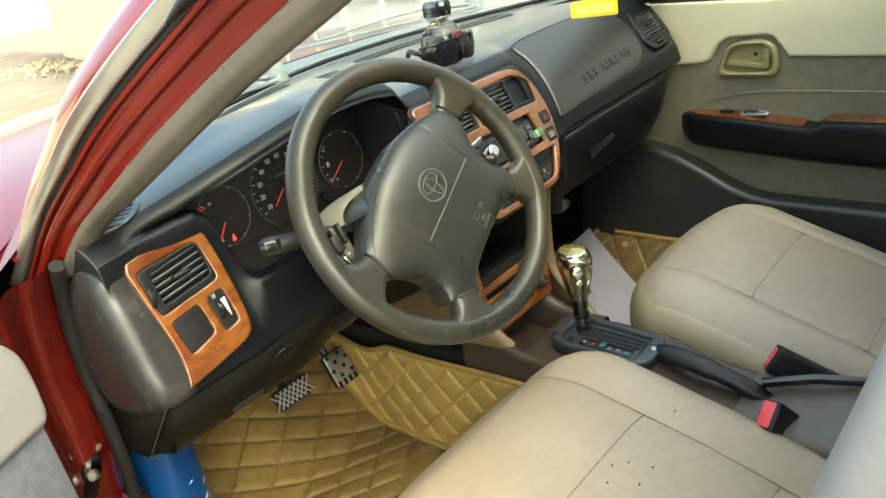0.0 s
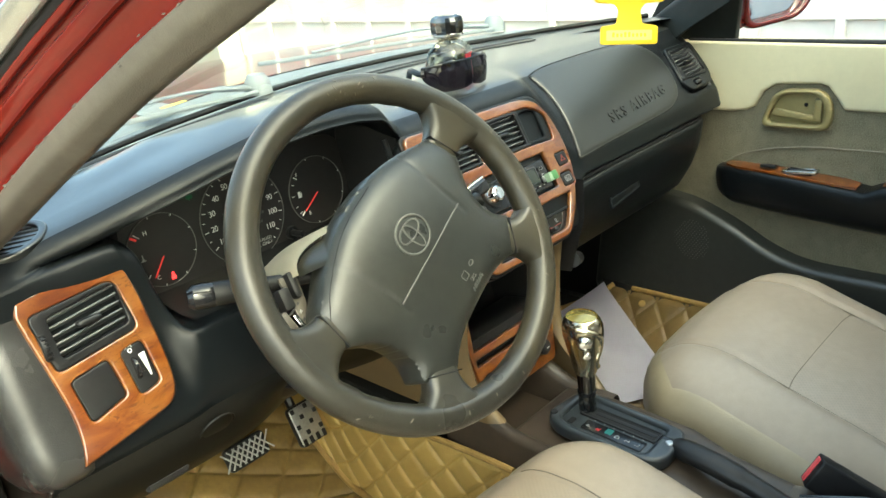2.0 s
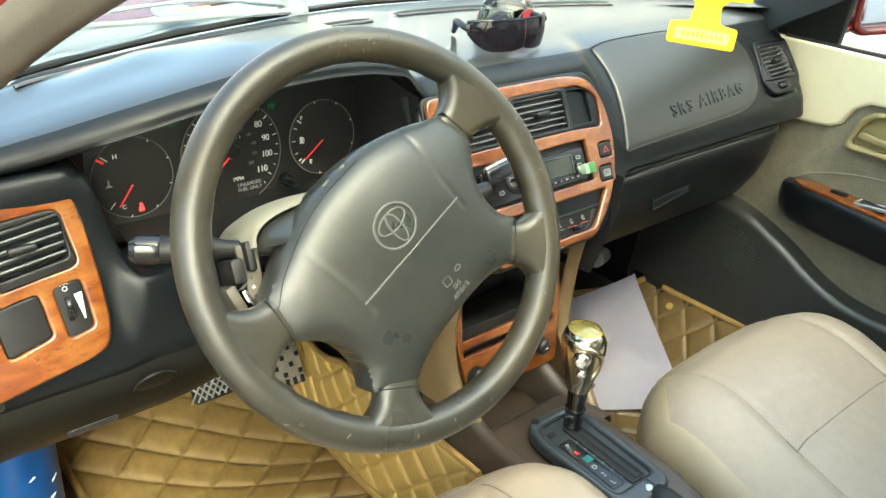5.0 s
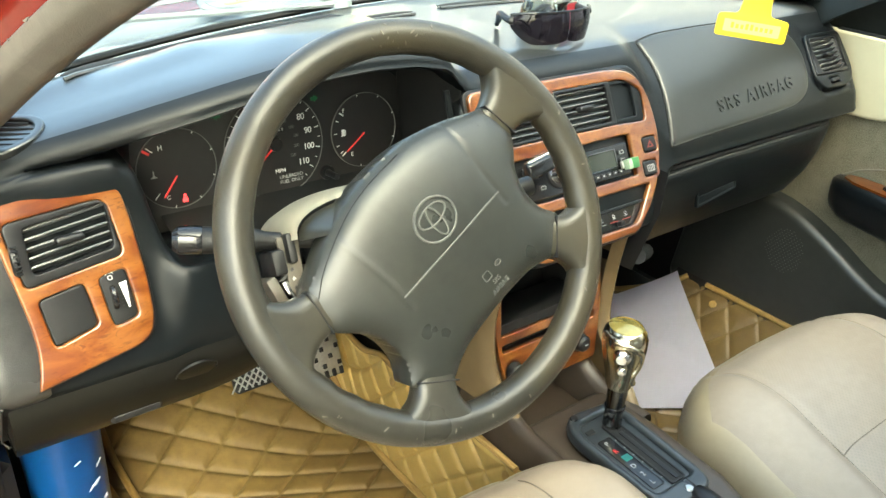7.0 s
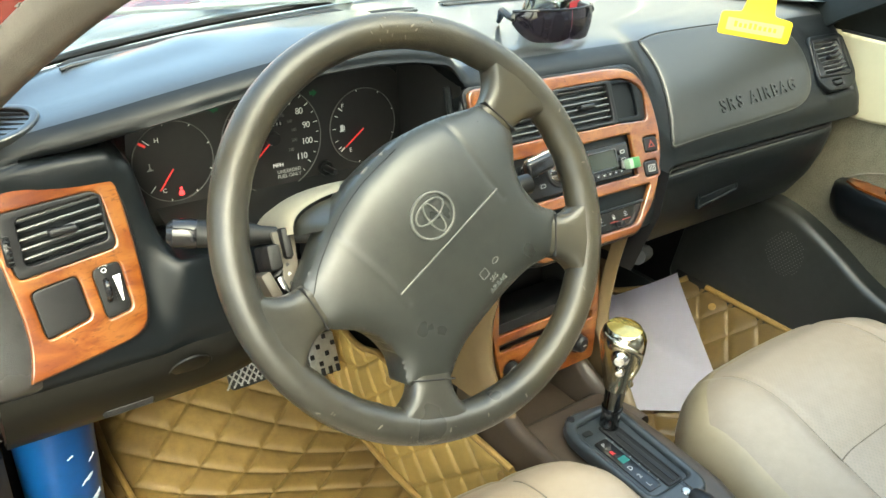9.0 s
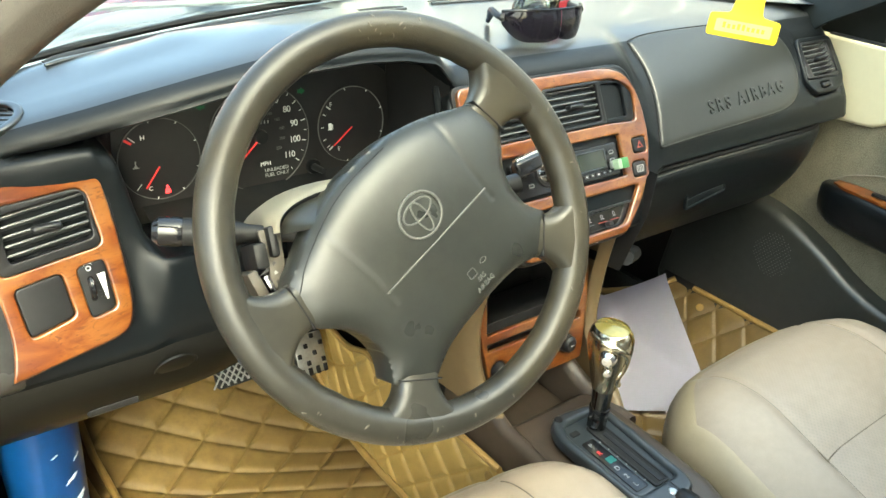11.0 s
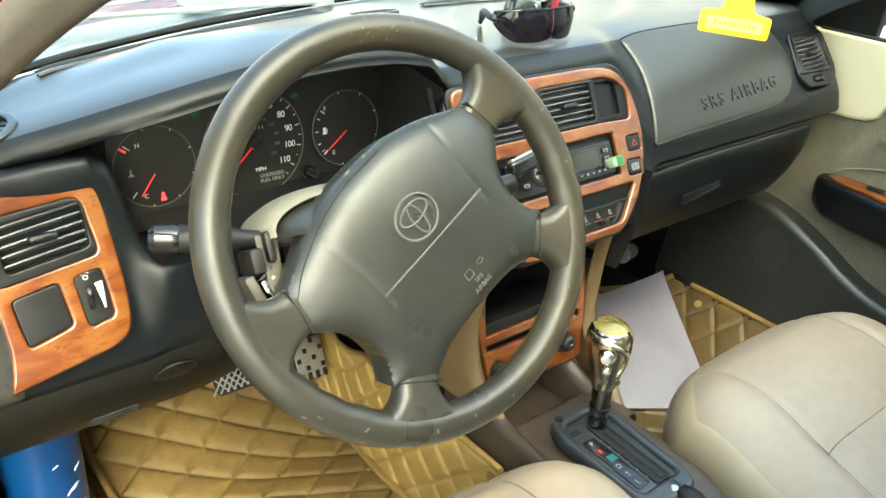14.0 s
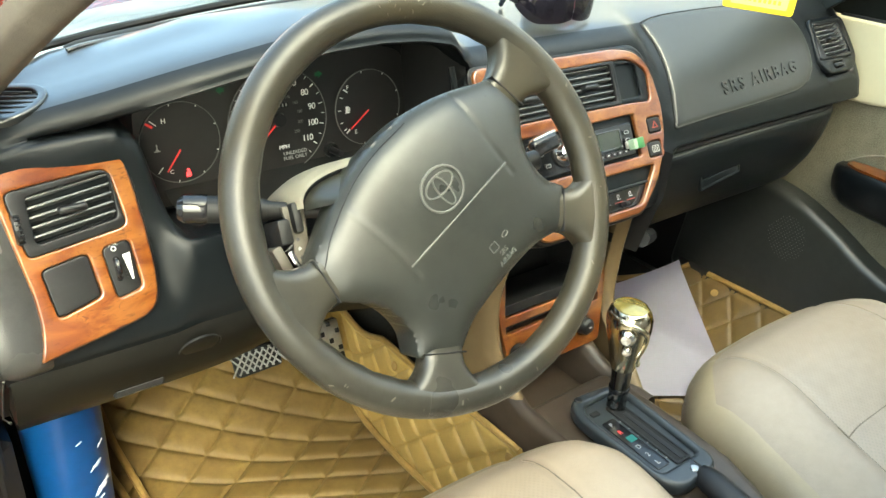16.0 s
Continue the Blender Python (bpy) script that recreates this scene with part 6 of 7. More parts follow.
def buckle(p, name_label, turn, lean, long=0.095, red=0.0185):
    b = thing("seat_belt_buckle", p, name_label, "buckle", group="seat belt buckles")
    m = Matrix.Translation(p) @ Euler((radians(-lean), 0, radians(turn))).to_matrix().to_4x4() @ Matrix.Rotation(radians(-80), 4, 'Z')
    part("housing", rbox(m @ Matrix.Translation((0, 0, 0.0175 - long / 2)), 0.042, 0.027, long, 0.003, 3), M_BLACK, b, "black plastic buckle housing")
    part("release_button", rbox(m @ Matrix.Translation((0, 0.002, 0.0170)), 0.036, red, 0.004, 0.0012, 2), M_BELT, b, "red release button")
    part("strap", rbox(m @ Matrix.Translation((0, -0.004, -0.085)), 0.028, 0.006, 0.06, 0.002), M_RUBBER, b)
    return b


buckle((-0.092, -0.310, 0.300), "black seat belt buckle with red button", 70, 42, 0.125)
buckle((0.040, -0.275, 0.300), "black seat belt buckle with red button", 24, 58, 0.105, 0.010)

# ---- passenger side of the dash ----
PK = plane_frame((0.37, 0.2015, 0.6755), (0, -0.755, 0.655))
OUTP = rpoly([(-0.180, 0.0850), (-0.140, 0.0935), (-0.01, 0.0945), (0.120, 0.0880), (0.160, 0.060), (0.170, 0.020), (0.158, -0.036), (0.120, -0.0590), (-0.0, -0.0640), (-0.120, -0.0665), (-0.195, -0.0700), (-0.180, -0.015), (-0.172, 0.040)], [0.006, 0.04, 0.05, 0.05, 0.04, 0.04, 0.035, 0.04, 0.05, 0.05, 0.006, 0.04, 0.04], 6)
ab = part("airbag_cover", loft([[(a * k, b * k, bulge(b * k) + z) for a, b in OUTP] for k, z in ((1.0, -0.006), (1.0, 0.0008), (0.994, 0.0022), (0.975, 0.0030), (0.9, 0.0034), (0.8, 0.0034), (0.7, 0.0034), (0.6, 0.0034), (0.5, 0.0034), (0.4, 0.0034), (0.3, 0.0034), (0.2, 0.0034), (0.1, 0.0034), (0.02, 0.0034))], closed=True, caps=True, m=PK), M_AIRBAG, dash, "dark vinyl airbag cover", angle=60)
part("cover_seam", tube([PK @ Vector((a * 1.006, b * 1.010, bulge(b * 1.01) + 0.0002)) for a, b in OUTP + OUTP[:1]], 0.0016, 6), M_PIT, dash)
# edge highlight painted as a thin pale tube
part("cover_highlight", tube([PK @ Vector((a * 0.995 - 0.002, b * 0.99, bulge(b * 0.99) + 0.0018)) for a, b in OUTP[45:77]], 0.0011, 6), M_LIPLINE, dash, "highlight drawn as a pale line along the cover's foot")
bm = letters(Matrix.Rotation(radians(3), 4, 'Z'), "SRS AIRBAG", 0.0270, 0.0009, 1.40, bevel=0.0005)
for v in bm.verts:
    v.co = PK @ Vector((v.co.x + 0.016, v.co.y - 0.029, bulge(v.co.y - 0.029) + 0.0039 + v.co.z))
part("lettering", bm, M_AIRBAG, ab, "embossed airbag lettering")
RVF = plane_frame((0.598, 0.1960, 0.6830), (0.03, -0.75, 0.66))
RVI = rpoly([(-0.0265, 0.0385), (0.069, 0.035), (0.047, -0.029), (-0.051, -0.0245)], 0.006, 3)
rb = part("vent_bezel", slab(RVF, [rpoly([(-0.033, 0.046), (0.074, 0.043), (0.066, -0.020), (0.054, -0.041), (0.030, -0.053), (-0.040, -0.050), (-0.056, -0.028)], [0.012, 0.015, 0.03, 0.02, 0.02, 0.010, 0.012], 5), RVI, rrect(-0.004, -0.039, 0.030, 0.010, 0.003)], -0.012, 0.0030, 0.0026, 3), M_DASH, dash, "dark passenger vent bezel")
louvre_vent(RVF @ Matrix.Translation((0, 0, -0.001)), RVI, (-0.030, 0.050, -0.022, 0.032), 7, rb, 0)
part("slider", rbox(RVF @ Matrix.Translation((-0.006, -0.039, 0.002)), 0.024, 0.007, 0.008, 0.002), M_BLACK, rb)
# shelf lip and glovebox
part("shelf_gap", tube([(x, 0.1575 + 0.08 * max(0, (x - 0.56) / 0.12) ** 2, 0.5885) for x in [0.165 + 0.025 * i for i in range(20)]], 0.004, 6), M_PIT, dash, "dark gap over the glovebox lid")
rows = [[(x, y + 0.08 * max(0, (x - 0.56) / 0.12) ** 2, z + 0.004 * min(1, (x - 0.16) / 0.10)) for y, z in ((.186, .5835), (.162, .5830), (.1535, .5805), (.1505, .5750), (.1520, .560), (.1575, .530), (.172, .49), (.196, .45), (.222, .428), (.33, .42))] for x in [0.160 + 0.026 * i for i in range(21)]]
gb = part("glovebox", loft(rows), M_DASH, dash, "dark plastic glovebox lid", angle=50)
# the lid's bright edge, a highlight given as a pale line
part("lid_highlight", tube([(x, 0.1525, 0.5805 + 0.004 * min(1, (x - 0.16) / 0.10)) for x in [0.165 + 0.02 * i for i in range(19)]], [0.0004] + [0.0011] * 15 + [0.0006, 0.0004, 0.0003], 6), M_LIPLINE, gb, "highlight drawn as a pale line on the lid's edge")
GH = plane_frame((0.308, 0.1580, 0.529), (0, -0.972, 0.235), turn=3)
part("handle_recess", slab(GH, [rpoly([(-0.050, -0.016), (0.048, -0.010), (0.046, 0.014), (-0.044, 0.014)], 0.004, 3), rpoly([(-0.046, -0.012), (0.044, -0.006), (0.042, 0.011), (-0.040, 0.011)], 0.003, 3)], -0.004, 0.0015, 0.0008), M_DASH, gb, "dark glovebox handle recess")
part("handle", slab(GH, rpoly([(-0.046, -0.012), (0.044, -0.006), (0.044, 0.002), (-0.044, 0.000)], 0.003, 3), -0.003, 0.0008, 0.0005), M_DASH, gb)
part("lower_duct", tube([(0.15, 0.16, 0.46), (0.22, 0.20, 0.43)], 0.012, 10), M_BLACK, dash)
part("centre_side_panel", loft([[(0.145, 0.13, 0.60), (0.15, 0.35, 0.60)], [(0.125, 0.118, 0.55), (0.14, 0.35, 0.52)], [(0.095, 0.125, 0.47), (0.11, 0.35, 0.44)]]), M_BLACK, dash)

# ---- passenger door ----
pd = thing("passenger_door", (0.71, -0.2, 0.0), "closed passenger door with cream vinyl, ribbed cloth and dark armrest", "car door", group="front doors")
DR = plane_frame((0.700, 0.0, 0.0), (-1, 0, 0))     # x of the frame runs backwards along the car, y is up
X0 = -0.42


def door_y(y):
    return -y


CUP = rpoly([(-0.088, 0.553), (0.042, 0.553), (0.048, 0.600), (0.026, 0.630), (-0.060, 0.626)], [0.02, 0.02, 0.02, 0.02, 0.03], 5)
part("upper_trim", slab(DR, [(X0, 0.715), (0.75, 0.705), (0.75, 0.588), (0.064, 0.592), (0.055, 0.606), (0.034, 0.634), (0.020, 0.638), (-0.060, 0.634), (-0.083, 0.620), (-0.099, 0.590), (-0.118, 0.580), (-0.145, 0.577), (X0, 0.570)], -0.05, 0.010, 0.008, 4), M_CREAM, pd, "cream vinyl upper door trim")
part("belt_seal", box_bm(0.695, 0.712, -0.75, 0.24, 0.706, 0.716, 0.003), M_RUBBER, pd, "black window seal")
part("cloth_panel", slab(DR, [(X0, 0.58), (-0.14, 0.585), (-0.11, 0.66), (0.06, 0.66), (0.10, 0.60), (0.75, 0.60), (0.75, 0.20), (X0, 0.20)], -0.05, 0.0, 0.002), M_CLOTH, pd, "grey-olive ribbed cloth insert")
part("cloth_seam", tube(spline([(0.697, 0.160, 0.470), (0.697, 0.12, 0.492), (0.697, 0.04, 0.512), (0.697, -0.08, 0.520), (0.697, -0.4, 0.520)], 8), 0.0013, 6), M_THREAD, pd, "pale piping curve")
hc = part("handle_cup", slab(DR, [CUP, [(-0.021 + (a + 0.021) * 0.80, 0.590 + (b - 0.590) * 0.76) for a, b in CUP]], -0.002, 0.016, 0.005, 3), M_OLIVE, pd, "olive plastic handle surround")
part("cup", slab(DR, [(-0.021 + (a + 0.021) * 0.82, 0.590 + (b - 0.590) * 0.78) for a, b in CUP], -0.012, 0.003, 0.001), M_OLIVE, hc)
part("lever", joined(slab(DR, rpoly([(-0.066, 0.576), (0.020, 0.567), (0.024, 0.578), (-0.060, 0.590)], 0.006, 4), 0.004, 0.013, 0.003, 3), slab(DR, rpoly([(0.010, 0.568), (0.026, 0.568), (0.028, 0.612), (0.014, 0.612)], 0.005, 4), 0.004, 0.013, 0.003, 3)), M_OLIVE, hc, "olive plastic door handle")
part("screw", lathe([(0.0001, 0.002), (0.003, 0.0015), (0.004, 0.0)], DR @ Matrix.Translation((-0.004, 0.598, 0.004)), 12), M_GUNMETAL, hc)
# armrest
rows = []
for y, w, zt, zb, in ((0.172, 0.010, 0.455, 0.435), (0.165, 0.030, 0.468, 0.418), (0.14, 0.046, 0.472, 0.405), (0.08, 0.055, 0.472, 0.398), (0.0, 0.058, 0.468, 0.392), (-0.08, 0.058, 0.460, 0.386), (-0.12, 0.058, 0.455, 0.384), (-0.15, 0.060, 0.470, 0.382), (-0.40, 0.060, 0.472, 0.372), (-0.60, 0.058, 0.470, 0.365)):
    sec = rpoly([(0.0, zb - 0.02), (w * 0.75, zb), (w, zt - 0.018), (w * 0.9, zt), (0.0, zt)], [0.002, 0.02, 0.012, 0.008, 0.002], 4)
    rows.append([(0.702 - a, y, b) for a, b in sec])
arm = part("armrest", loft(rows, closed=True, caps=True), M_DASH, pd, "dark vinyl armrest", angle=50)


def arm_plate(name, pts, mat, lift=0.004, lb="", par=None, base=0.0):
    rows = [[(0.702 - a, y, z + base) for a, z in ((w0, zz), (w0, zz + lift), (w1, zz + lift), (w1, zz))] for y, w0, w1, zz in pts]
    return part(name, loft(rows, closed=True, caps=True), mat, par or arm, lb)


wp = arm_plate("wood_plate", [(0.145, 0.010, 0.026, 0.4712), (0.12, 0.006, 0.042, 0.4722), (0.04, 0.006, 0.050, 0.4706), (-0.08, 0.006, 0.050, 0.4610), (-0.105, 0.010, 0.044, 0.4575)], M_WOOD, 0.004, "burr-walnut armrest plate")
arm_plate("wood_plate", [(-0.15, 0.008, 0.046, 0.4712), (-0.40, 0.006, 0.050, 0.4722), (-0.58, 0.006, 0.050, 0.4706)], M_WOOD, 0.004, "burr-walnut armrest plate")
part("lock_button", rbox(pose(0.674, 0.060, 0.4795, 0, 0, 0), 0.010, 0.030, 0.006, 0.002), M_BLACK, wp, "black lock switch")
part("window_switch", rbox(pose(0.672, -0.002, 0.4765, 4, 0, 0), 0.014, 0.045, 0.010, 0.004, 3), M_GLOSS, wp, "window switch in chrome surround")
part("switch_frame", slab(plane_frame((0.672, -0.002, 0.476), (0, 0.08, 1), up=(-1, 0, 0)), [rrect(0, 0, 0.066, 0.022, 0.008), rrect(0, 0, 0.054, 0.015, 0.006)], -0.002, 0.004, 0.0015), M_SILVER, wp)
# speaker lobe and map pocket
LOBE = rpoly([(-0.46, 0.14), (-0.43, 0.345), (-0.31, 0.398), (-0.221, 0.390), (-0.125, 0.350), (-0.060, 0.312), (0.012, 0.286), (0.30, 0.285), (0.75, 0.295), (0.75, 0.10), (-0.40, 0.10)], [0.02, 0.05, 0.06, 0.05, 0.04, 0.03, 0.05, 0.1, 0.01, 0.01, 0.02], 6)
lobe = part("map_pocket", slab(DR, LOBE, -0.03, 0.045, 0.016, 5), M_LOBE, pd, "dark plastic speaker and map pocket moulding")
bm = bmesh.new()
for i in range(13):
    for j in range(19):
        u, v = -0.160 - 0.0075 * i + 0.0037 * (j % 2), 0.305 + 0.0048 * (j - 9)
        if ((u + 0.208) / 0.040) ** 2 + ((v - 0.305) / 0.045) ** 2 < 1:
            bmesh.ops.create_circle(bm, cap_ends=True, segments=6, radius=0.0009, matrix=DR @ Matrix.Translation((u, v, 0.0454)))
tagged(part("grille_hole", bm, M_GRILLE, lobe, "fine pale speaker grille perforations"), kind="stuff")
part("sill_step", box_bm(0.640, 0.72, -0.60, 0.45, 0.03, 0.17, 0.02), M_BLACK, car, "dark plastic inner sill")
part("kick_panel", box_bm(0.66, 0.72, 0.30, 0.80, 0.08, 0.60, 0.03), M_BLACK, car, "dark plastic kick panel")
part("outer_skin", box_bm(0.735, 0.775, -0.75, 0.42, -0.10, 0.70, 0.02), M_RED, pd, "red painted outer door skin")

# ---- driver door, standing open ----
dd = thing("driver_door", (-0.73, 0.36, 0.0), "open driver door with pale grey vinyl and blue-grey cloth panel", "car door", group="front doors")
DD = plane_frame((-0.752, 0.345, 0.0), (0.50, -0.866, 0.0))
# the frame's x points to the hinge: the door runs along minus x
part("upper_trim", slab(DD, rpoly([(-0.95, 0.55), (-0.186, 0.588), (-0.092, 0.582), (-0.081, 0.593), (-0.0795, 0.635), (-0.084, 0.672), (-0.109, 0.700), (-0.17, 0.720), (-0.95, 0.75)], [0.01, 0.05, 0.006, 0.01, 0.03, 0.03, 0.03, 0.03, 0.01], 6), 0.04, 0.110, 0.012, 4), M_GREYVINYL, dd, "pale grey vinyl upper door trim")
part("cloth_panel", slab(DD, [(-0.95, 0.57), (-0.091, 0.590), (-0.086, 0.475), (-0.08, 0.25), (-0.95, 0.2)], 0.02, 0.102, 0.004), M_CLOTH2, dd, "blue-grey woven cloth insert")
part("lower_trim", slab(DD, [(-0.95, 0.24), (-0.08, 0.28), (-0.08, -0.05), (-0.95, -0.05)], 0.02, 0.11, 0.006), M_BLACK, dd, "dark plastic lower door trim")
part("inner_edge", slab(DD, rpoly([(-0.98, -0.10), (-0.070, -0.10), (-0.070, 0.40), (-0.078, 0.52), (-0.084, 0.62), (-0.11, 0.685), (-0.98, 0.73)], 0.02, 4), -0.07, 0.04, 0.01), M_RED, dd, "red painted door edge")
part("window_seal", tube([DD @ Vector((-0.078, 0.60, 0.06)), DD @ Vector((-0.082, 0.685, 0.06)), DD @ Vector((-0.12, 0.716, 0.06)), DD @ Vector((-0.95, 0.76, 0.06))], 0.009, 8), M_RUBBER, dd, "black window seal")
part("door_frame", tube(spline([DD @ Vector(p) for p in ((-0.02, 0.70, -0.05), (-0.15, 0.80, -0.06), (-0.42, 0.98, -0.09), (-0.62, 1.06, -0.11), (-0.95, 1.08, -0.12))], 6), 0.016, 8), M_RUBBER, dd)
dmir = thing("driver_wing_mirror", (-0.9, 0.3, 0.72), "dark wing mirror on the open driver door", "mirror")
part("housing", rbox(DD @ Matrix.Translation((-0.16, 0.80, -0.16)), 0.19, 0.14, 0.09, 0.03, 4), M_RED, dmir)

# ---- steering wheel and column ----
WF = plane_frame((-0.3264, 0.0250, 0.6846), (-0.0852, -0.8718, 0.4824), turn=32)
sw = thing("steering_wheel", (-0.3264, 0.0250, 0.6846), "worn grey urethane four-spoke steering wheel turned to one side", "steering wheel")
RM, RT = 0.1709, 0.0154
rows = []
for i in range(128):
    a = 2 * math.pi * i / 128
    lump = 0.0007 * math.sin(a * 36)
    rows.append([((RM + (RT * 1.02 * math.cos(b)) + (lump if math.cos(b) < -0.3 else 0)) * math.cos(a), (RM + RT * 1.02 * math.cos(b)) * math.sin(a), RT * 1.04 * math.sin(b)) for b in [2 * math.pi * k / 18 for k in range(18)]])
rim = part("rim", loft(rows, closed=True, ring=True, m=WF), M_WHEEL, sw, "grey urethane rim with worn scuffs", angle=80)

# hub pad: a domed cover with four arms
HALF = [(0.0, 0.0745), (0.030, 0.0730), (0.055, 0.0675), (0.080, 0.0585), (0.100, 0.0490), (0.1150, 0.0420), (0.1235, 0.0290), (0.1250, 0.0050), (0.1150, -0.0085), (0.1045, -0.0210), (0.0985, -0.0360), (0.0970, -0.0500), (0.0990, -0.0640), (0.1050, -0.0750), (0.1085, -0.0825), (0.0985, -0.0940), (0.0850, -0.1045), (0.0750, -0.1060), (0.0620, -0.1010), (0.0450, -0.0965), (0.020, -0.0945), (0.0, -0.0942)]
OUTL = [(a, b) for a, b in HALF] + [(-a, b) for a, b in HALF[-2:0:-1]]
OUTS = spline([Vector((a, b)) for a, b in OUTL], 3, True)


def nearest_edge(p):
    """Distance from p to the outline, and the nearest place on it."""
    best, at = 9.0, None
    n = len(OUTS)
    for i in range(n):
        a, d = OUTS[i], OUTS[(i + 1) % n] - OUTS[i]
        t = max(0.0, min(1.0, (p - a).dot(d) / max(d.length_squared, 1e-12)))
        c = a + d * t
        l = (p - c).length
        if l < best:
            best, at = l, c
    return best, at


def within(p):
    c, n = False, len(OUTS)
    for i in range(n):
        a, b = OUTS[i], OUTS[(i + 1) % n]
        if (a.y > p.y) != (b.y > p.y) and p.x < (b.x - a.x) * (p.y - a.y) / (b.y - a.y) + a.x:
            c = not c
    return c


def pad_height(p, d):
    """The pad's skin: a rounded edge, a broad crown, and arms that sink towards the rim."""
    r = math.sqrt((p.x / 0.105) ** 2 + ((p.y + 0.010) / 0.092) ** 2)
    crown = 0.0245 - 0.0105 * min(r, 1.6) ** 2
    edge = 1 - math.exp(-d / 0.0065)
    crease = -0.0009 * math.exp(-((abs(p.x) - 0.066 - 0.10 * max(0, p.y)) / 0.0025) ** 2) * (1 if p.y > -0.03 else 0)
    return 0.003 + (crown - 0.003) * edge + crease


STEP = 0.0021
bm = bmesh.new()
PV = {}
for i in range(-62, 63):
    for j in range(-52, 37):
        p = Vector((i * STEP, j * STEP))
        ins = within(p)
        d, c = nearest_edge(p)
        if ins or d < STEP * 0.72:
            if not ins or d < STEP * 0.45:
                p, d = c, 0.0
            PV[i, j] = bm.verts.new((p.x, p.y, pad_height(p, d)))
for (i, j) in PV:
    q4_ = [(i, j), (i + 1, j), (i + 1, j + 1), (i, j + 1)]
    if all(k in PV for k in q4_):
        bm.faces.new([PV[k] for k in q4_])
    else:
        for t3 in ((0, 1, 3), (0, 1, 2), (0, 2, 3)):
            if all(q4_[k] in PV for k in t3):
                bm.faces.new([PV[q4_[k]] for k in t3])
                break
bmesh.ops.remove_doubles(bm, verts=bm.verts, dist=2e-5)
ext = bmesh.ops.extrude_edge_only(bm, edges=[e for e in bm.edges if len(e.link_faces) == 1])
for v in ext["geom"]:
    if isinstance(v, bmesh.types.BMVert):
        v.co.z = -0.034
        v.co.x *= 0.985
        v.co.y *= 0.985
bm.transform(WF)
pad = part("hub_pad", bm, M_PAD, sw, "dark grey airbag pad with leather grain", angle=75)


def spoke(a0, w, r0, name="spoke"):
    """A bridge from the pad arm to the rim, flaring where it meets the rim."""
    a0 = radians(a0)
    u, v = Vector((math.cos(a0), math.sin(a0), 0)), Vector((-math.sin(a0), math.cos(a0), 0))
    rows = []
    for k in range(15):
        f = k / 14
        r = r0 - 0.012 + (RM + 0.003 - r0 + 0.012) * f
        g = max(0.0, (r - r0) / (RM - r0))
        half = w * (1 + 1.7 * g ** 2.3)
        zt = 0.006 + 0.0078 * min(1, f * 1.2)
        zb = -0.014 + 0.002 * f
        sec = rpoly([(-half, zb), (half, zb), (half, zt), (-half, zt)], [0.006, 0.006, 0.013, 0.013], 6)
        # the row bends round with the rim as it nears it
        rows.append([u * (math.sqrt(max(r * r - (p * min(1, g)) ** 2, 1e-6))) + v * p + Vector((0, 0, q)) for p, q in sec])
    return part(name, loft(rows, closed=True, caps=True, m=WF), M_WHEEL, sw, angle=60)


for a, w in ((10.5, 0.0200), (169.5, 0.0200), (-46.5, 0.0198), (-133.5, 0.0198)):
    r0 = 0.1235 if abs(a) < 20 or abs(a) > 150 else 0.1300
    spoke(a, w, r0)
    ar = radians(a)
    c = Vector((math.cos(ar), math.sin(ar), 0)) * (r0 + 0.001)
    part("spoke_seam", rbox(WF @ Matrix.Translation((c.x, c.y, 0.001)) @ Matrix.Rotation(ar, 4, 'Z'), 0.0012, 2 * w * 1.01, 0.0160, 0.0004, 1), M_PIT, sw, "dark joint line")


def pad_z(a, b):
    """Height of the pad's skin near its middle."""
    r = max(abs(a) / 0.118, abs(b - (-0.005)) / 0.078)
    return 0.0247 - 0.0085 * r ** 2.2


EM = WF @ Matrix.Translation((0.0005, 0.0095, 0.0236))
emb = part("emblem", slab(EM, [circle(0, 0, 0.0225, 56, 0.0195), circle(0, 0, 0.0205, 56, 0.0175)], -0.001, 0.0016, 0.0006), M_EMBOSS, pad, "embossed oval emblem of plain rings")
part("oval", slab(EM, [circle(0, 0.0045, 0.0165, 44, 0.0085), circle(0, 0.0045, 0.0150, 44, 0.0070)], -0.001, 0.0014, 0.0004), M_EMBOSS, emb)
part("oval", slab(EM, [circle(0, -0.002, 0.0066, 40, 0.0150), circle(0, -0.002, 0.0051, 40, 0.0135)], -0.001, 0.0014, 0.0004), M_EMBOSS, emb)
part("pad_line", rbox(WF @ Matrix.Translation((-0.001, -0.0165, 0.0236)), 0.131, 0.0016, 0.0022, 0.0006, 2), M_EMBOSS, pad, "raised line across the pad")
def on_pad(x, y):
    return WF @ Matrix.Translation((x, y, pad_height(Vector((x, y)), 0.03) - 0.0002))


part("sign", joined(slab(on_pad(0.003, -0.061), [rrect(0, 0, 0.009, 0.008, 0.002), rrect(0, 0, 0.0076, 0.0066, 0.0015)], 0, 0.0014), slab(on_pad(0.0195, -0.060), [circle(0, 0, 0.0040, 18, 0.0024), circle(0, 0, 0.0033, 18, 0.0017)], 0, 0.0014)), M_EMBOSS, pad, "small embossed airbag sign")
part("sign_text", letters(on_pad(0.009, -0.0705), "SRS", 0.0062, 0.0011), M_EMBOSS, pad)
part("sign_text", letters(on_pad(0.009, -0.078), "AIRBAG", 0.0062, 0.0011), M_EMBOSS, pad)
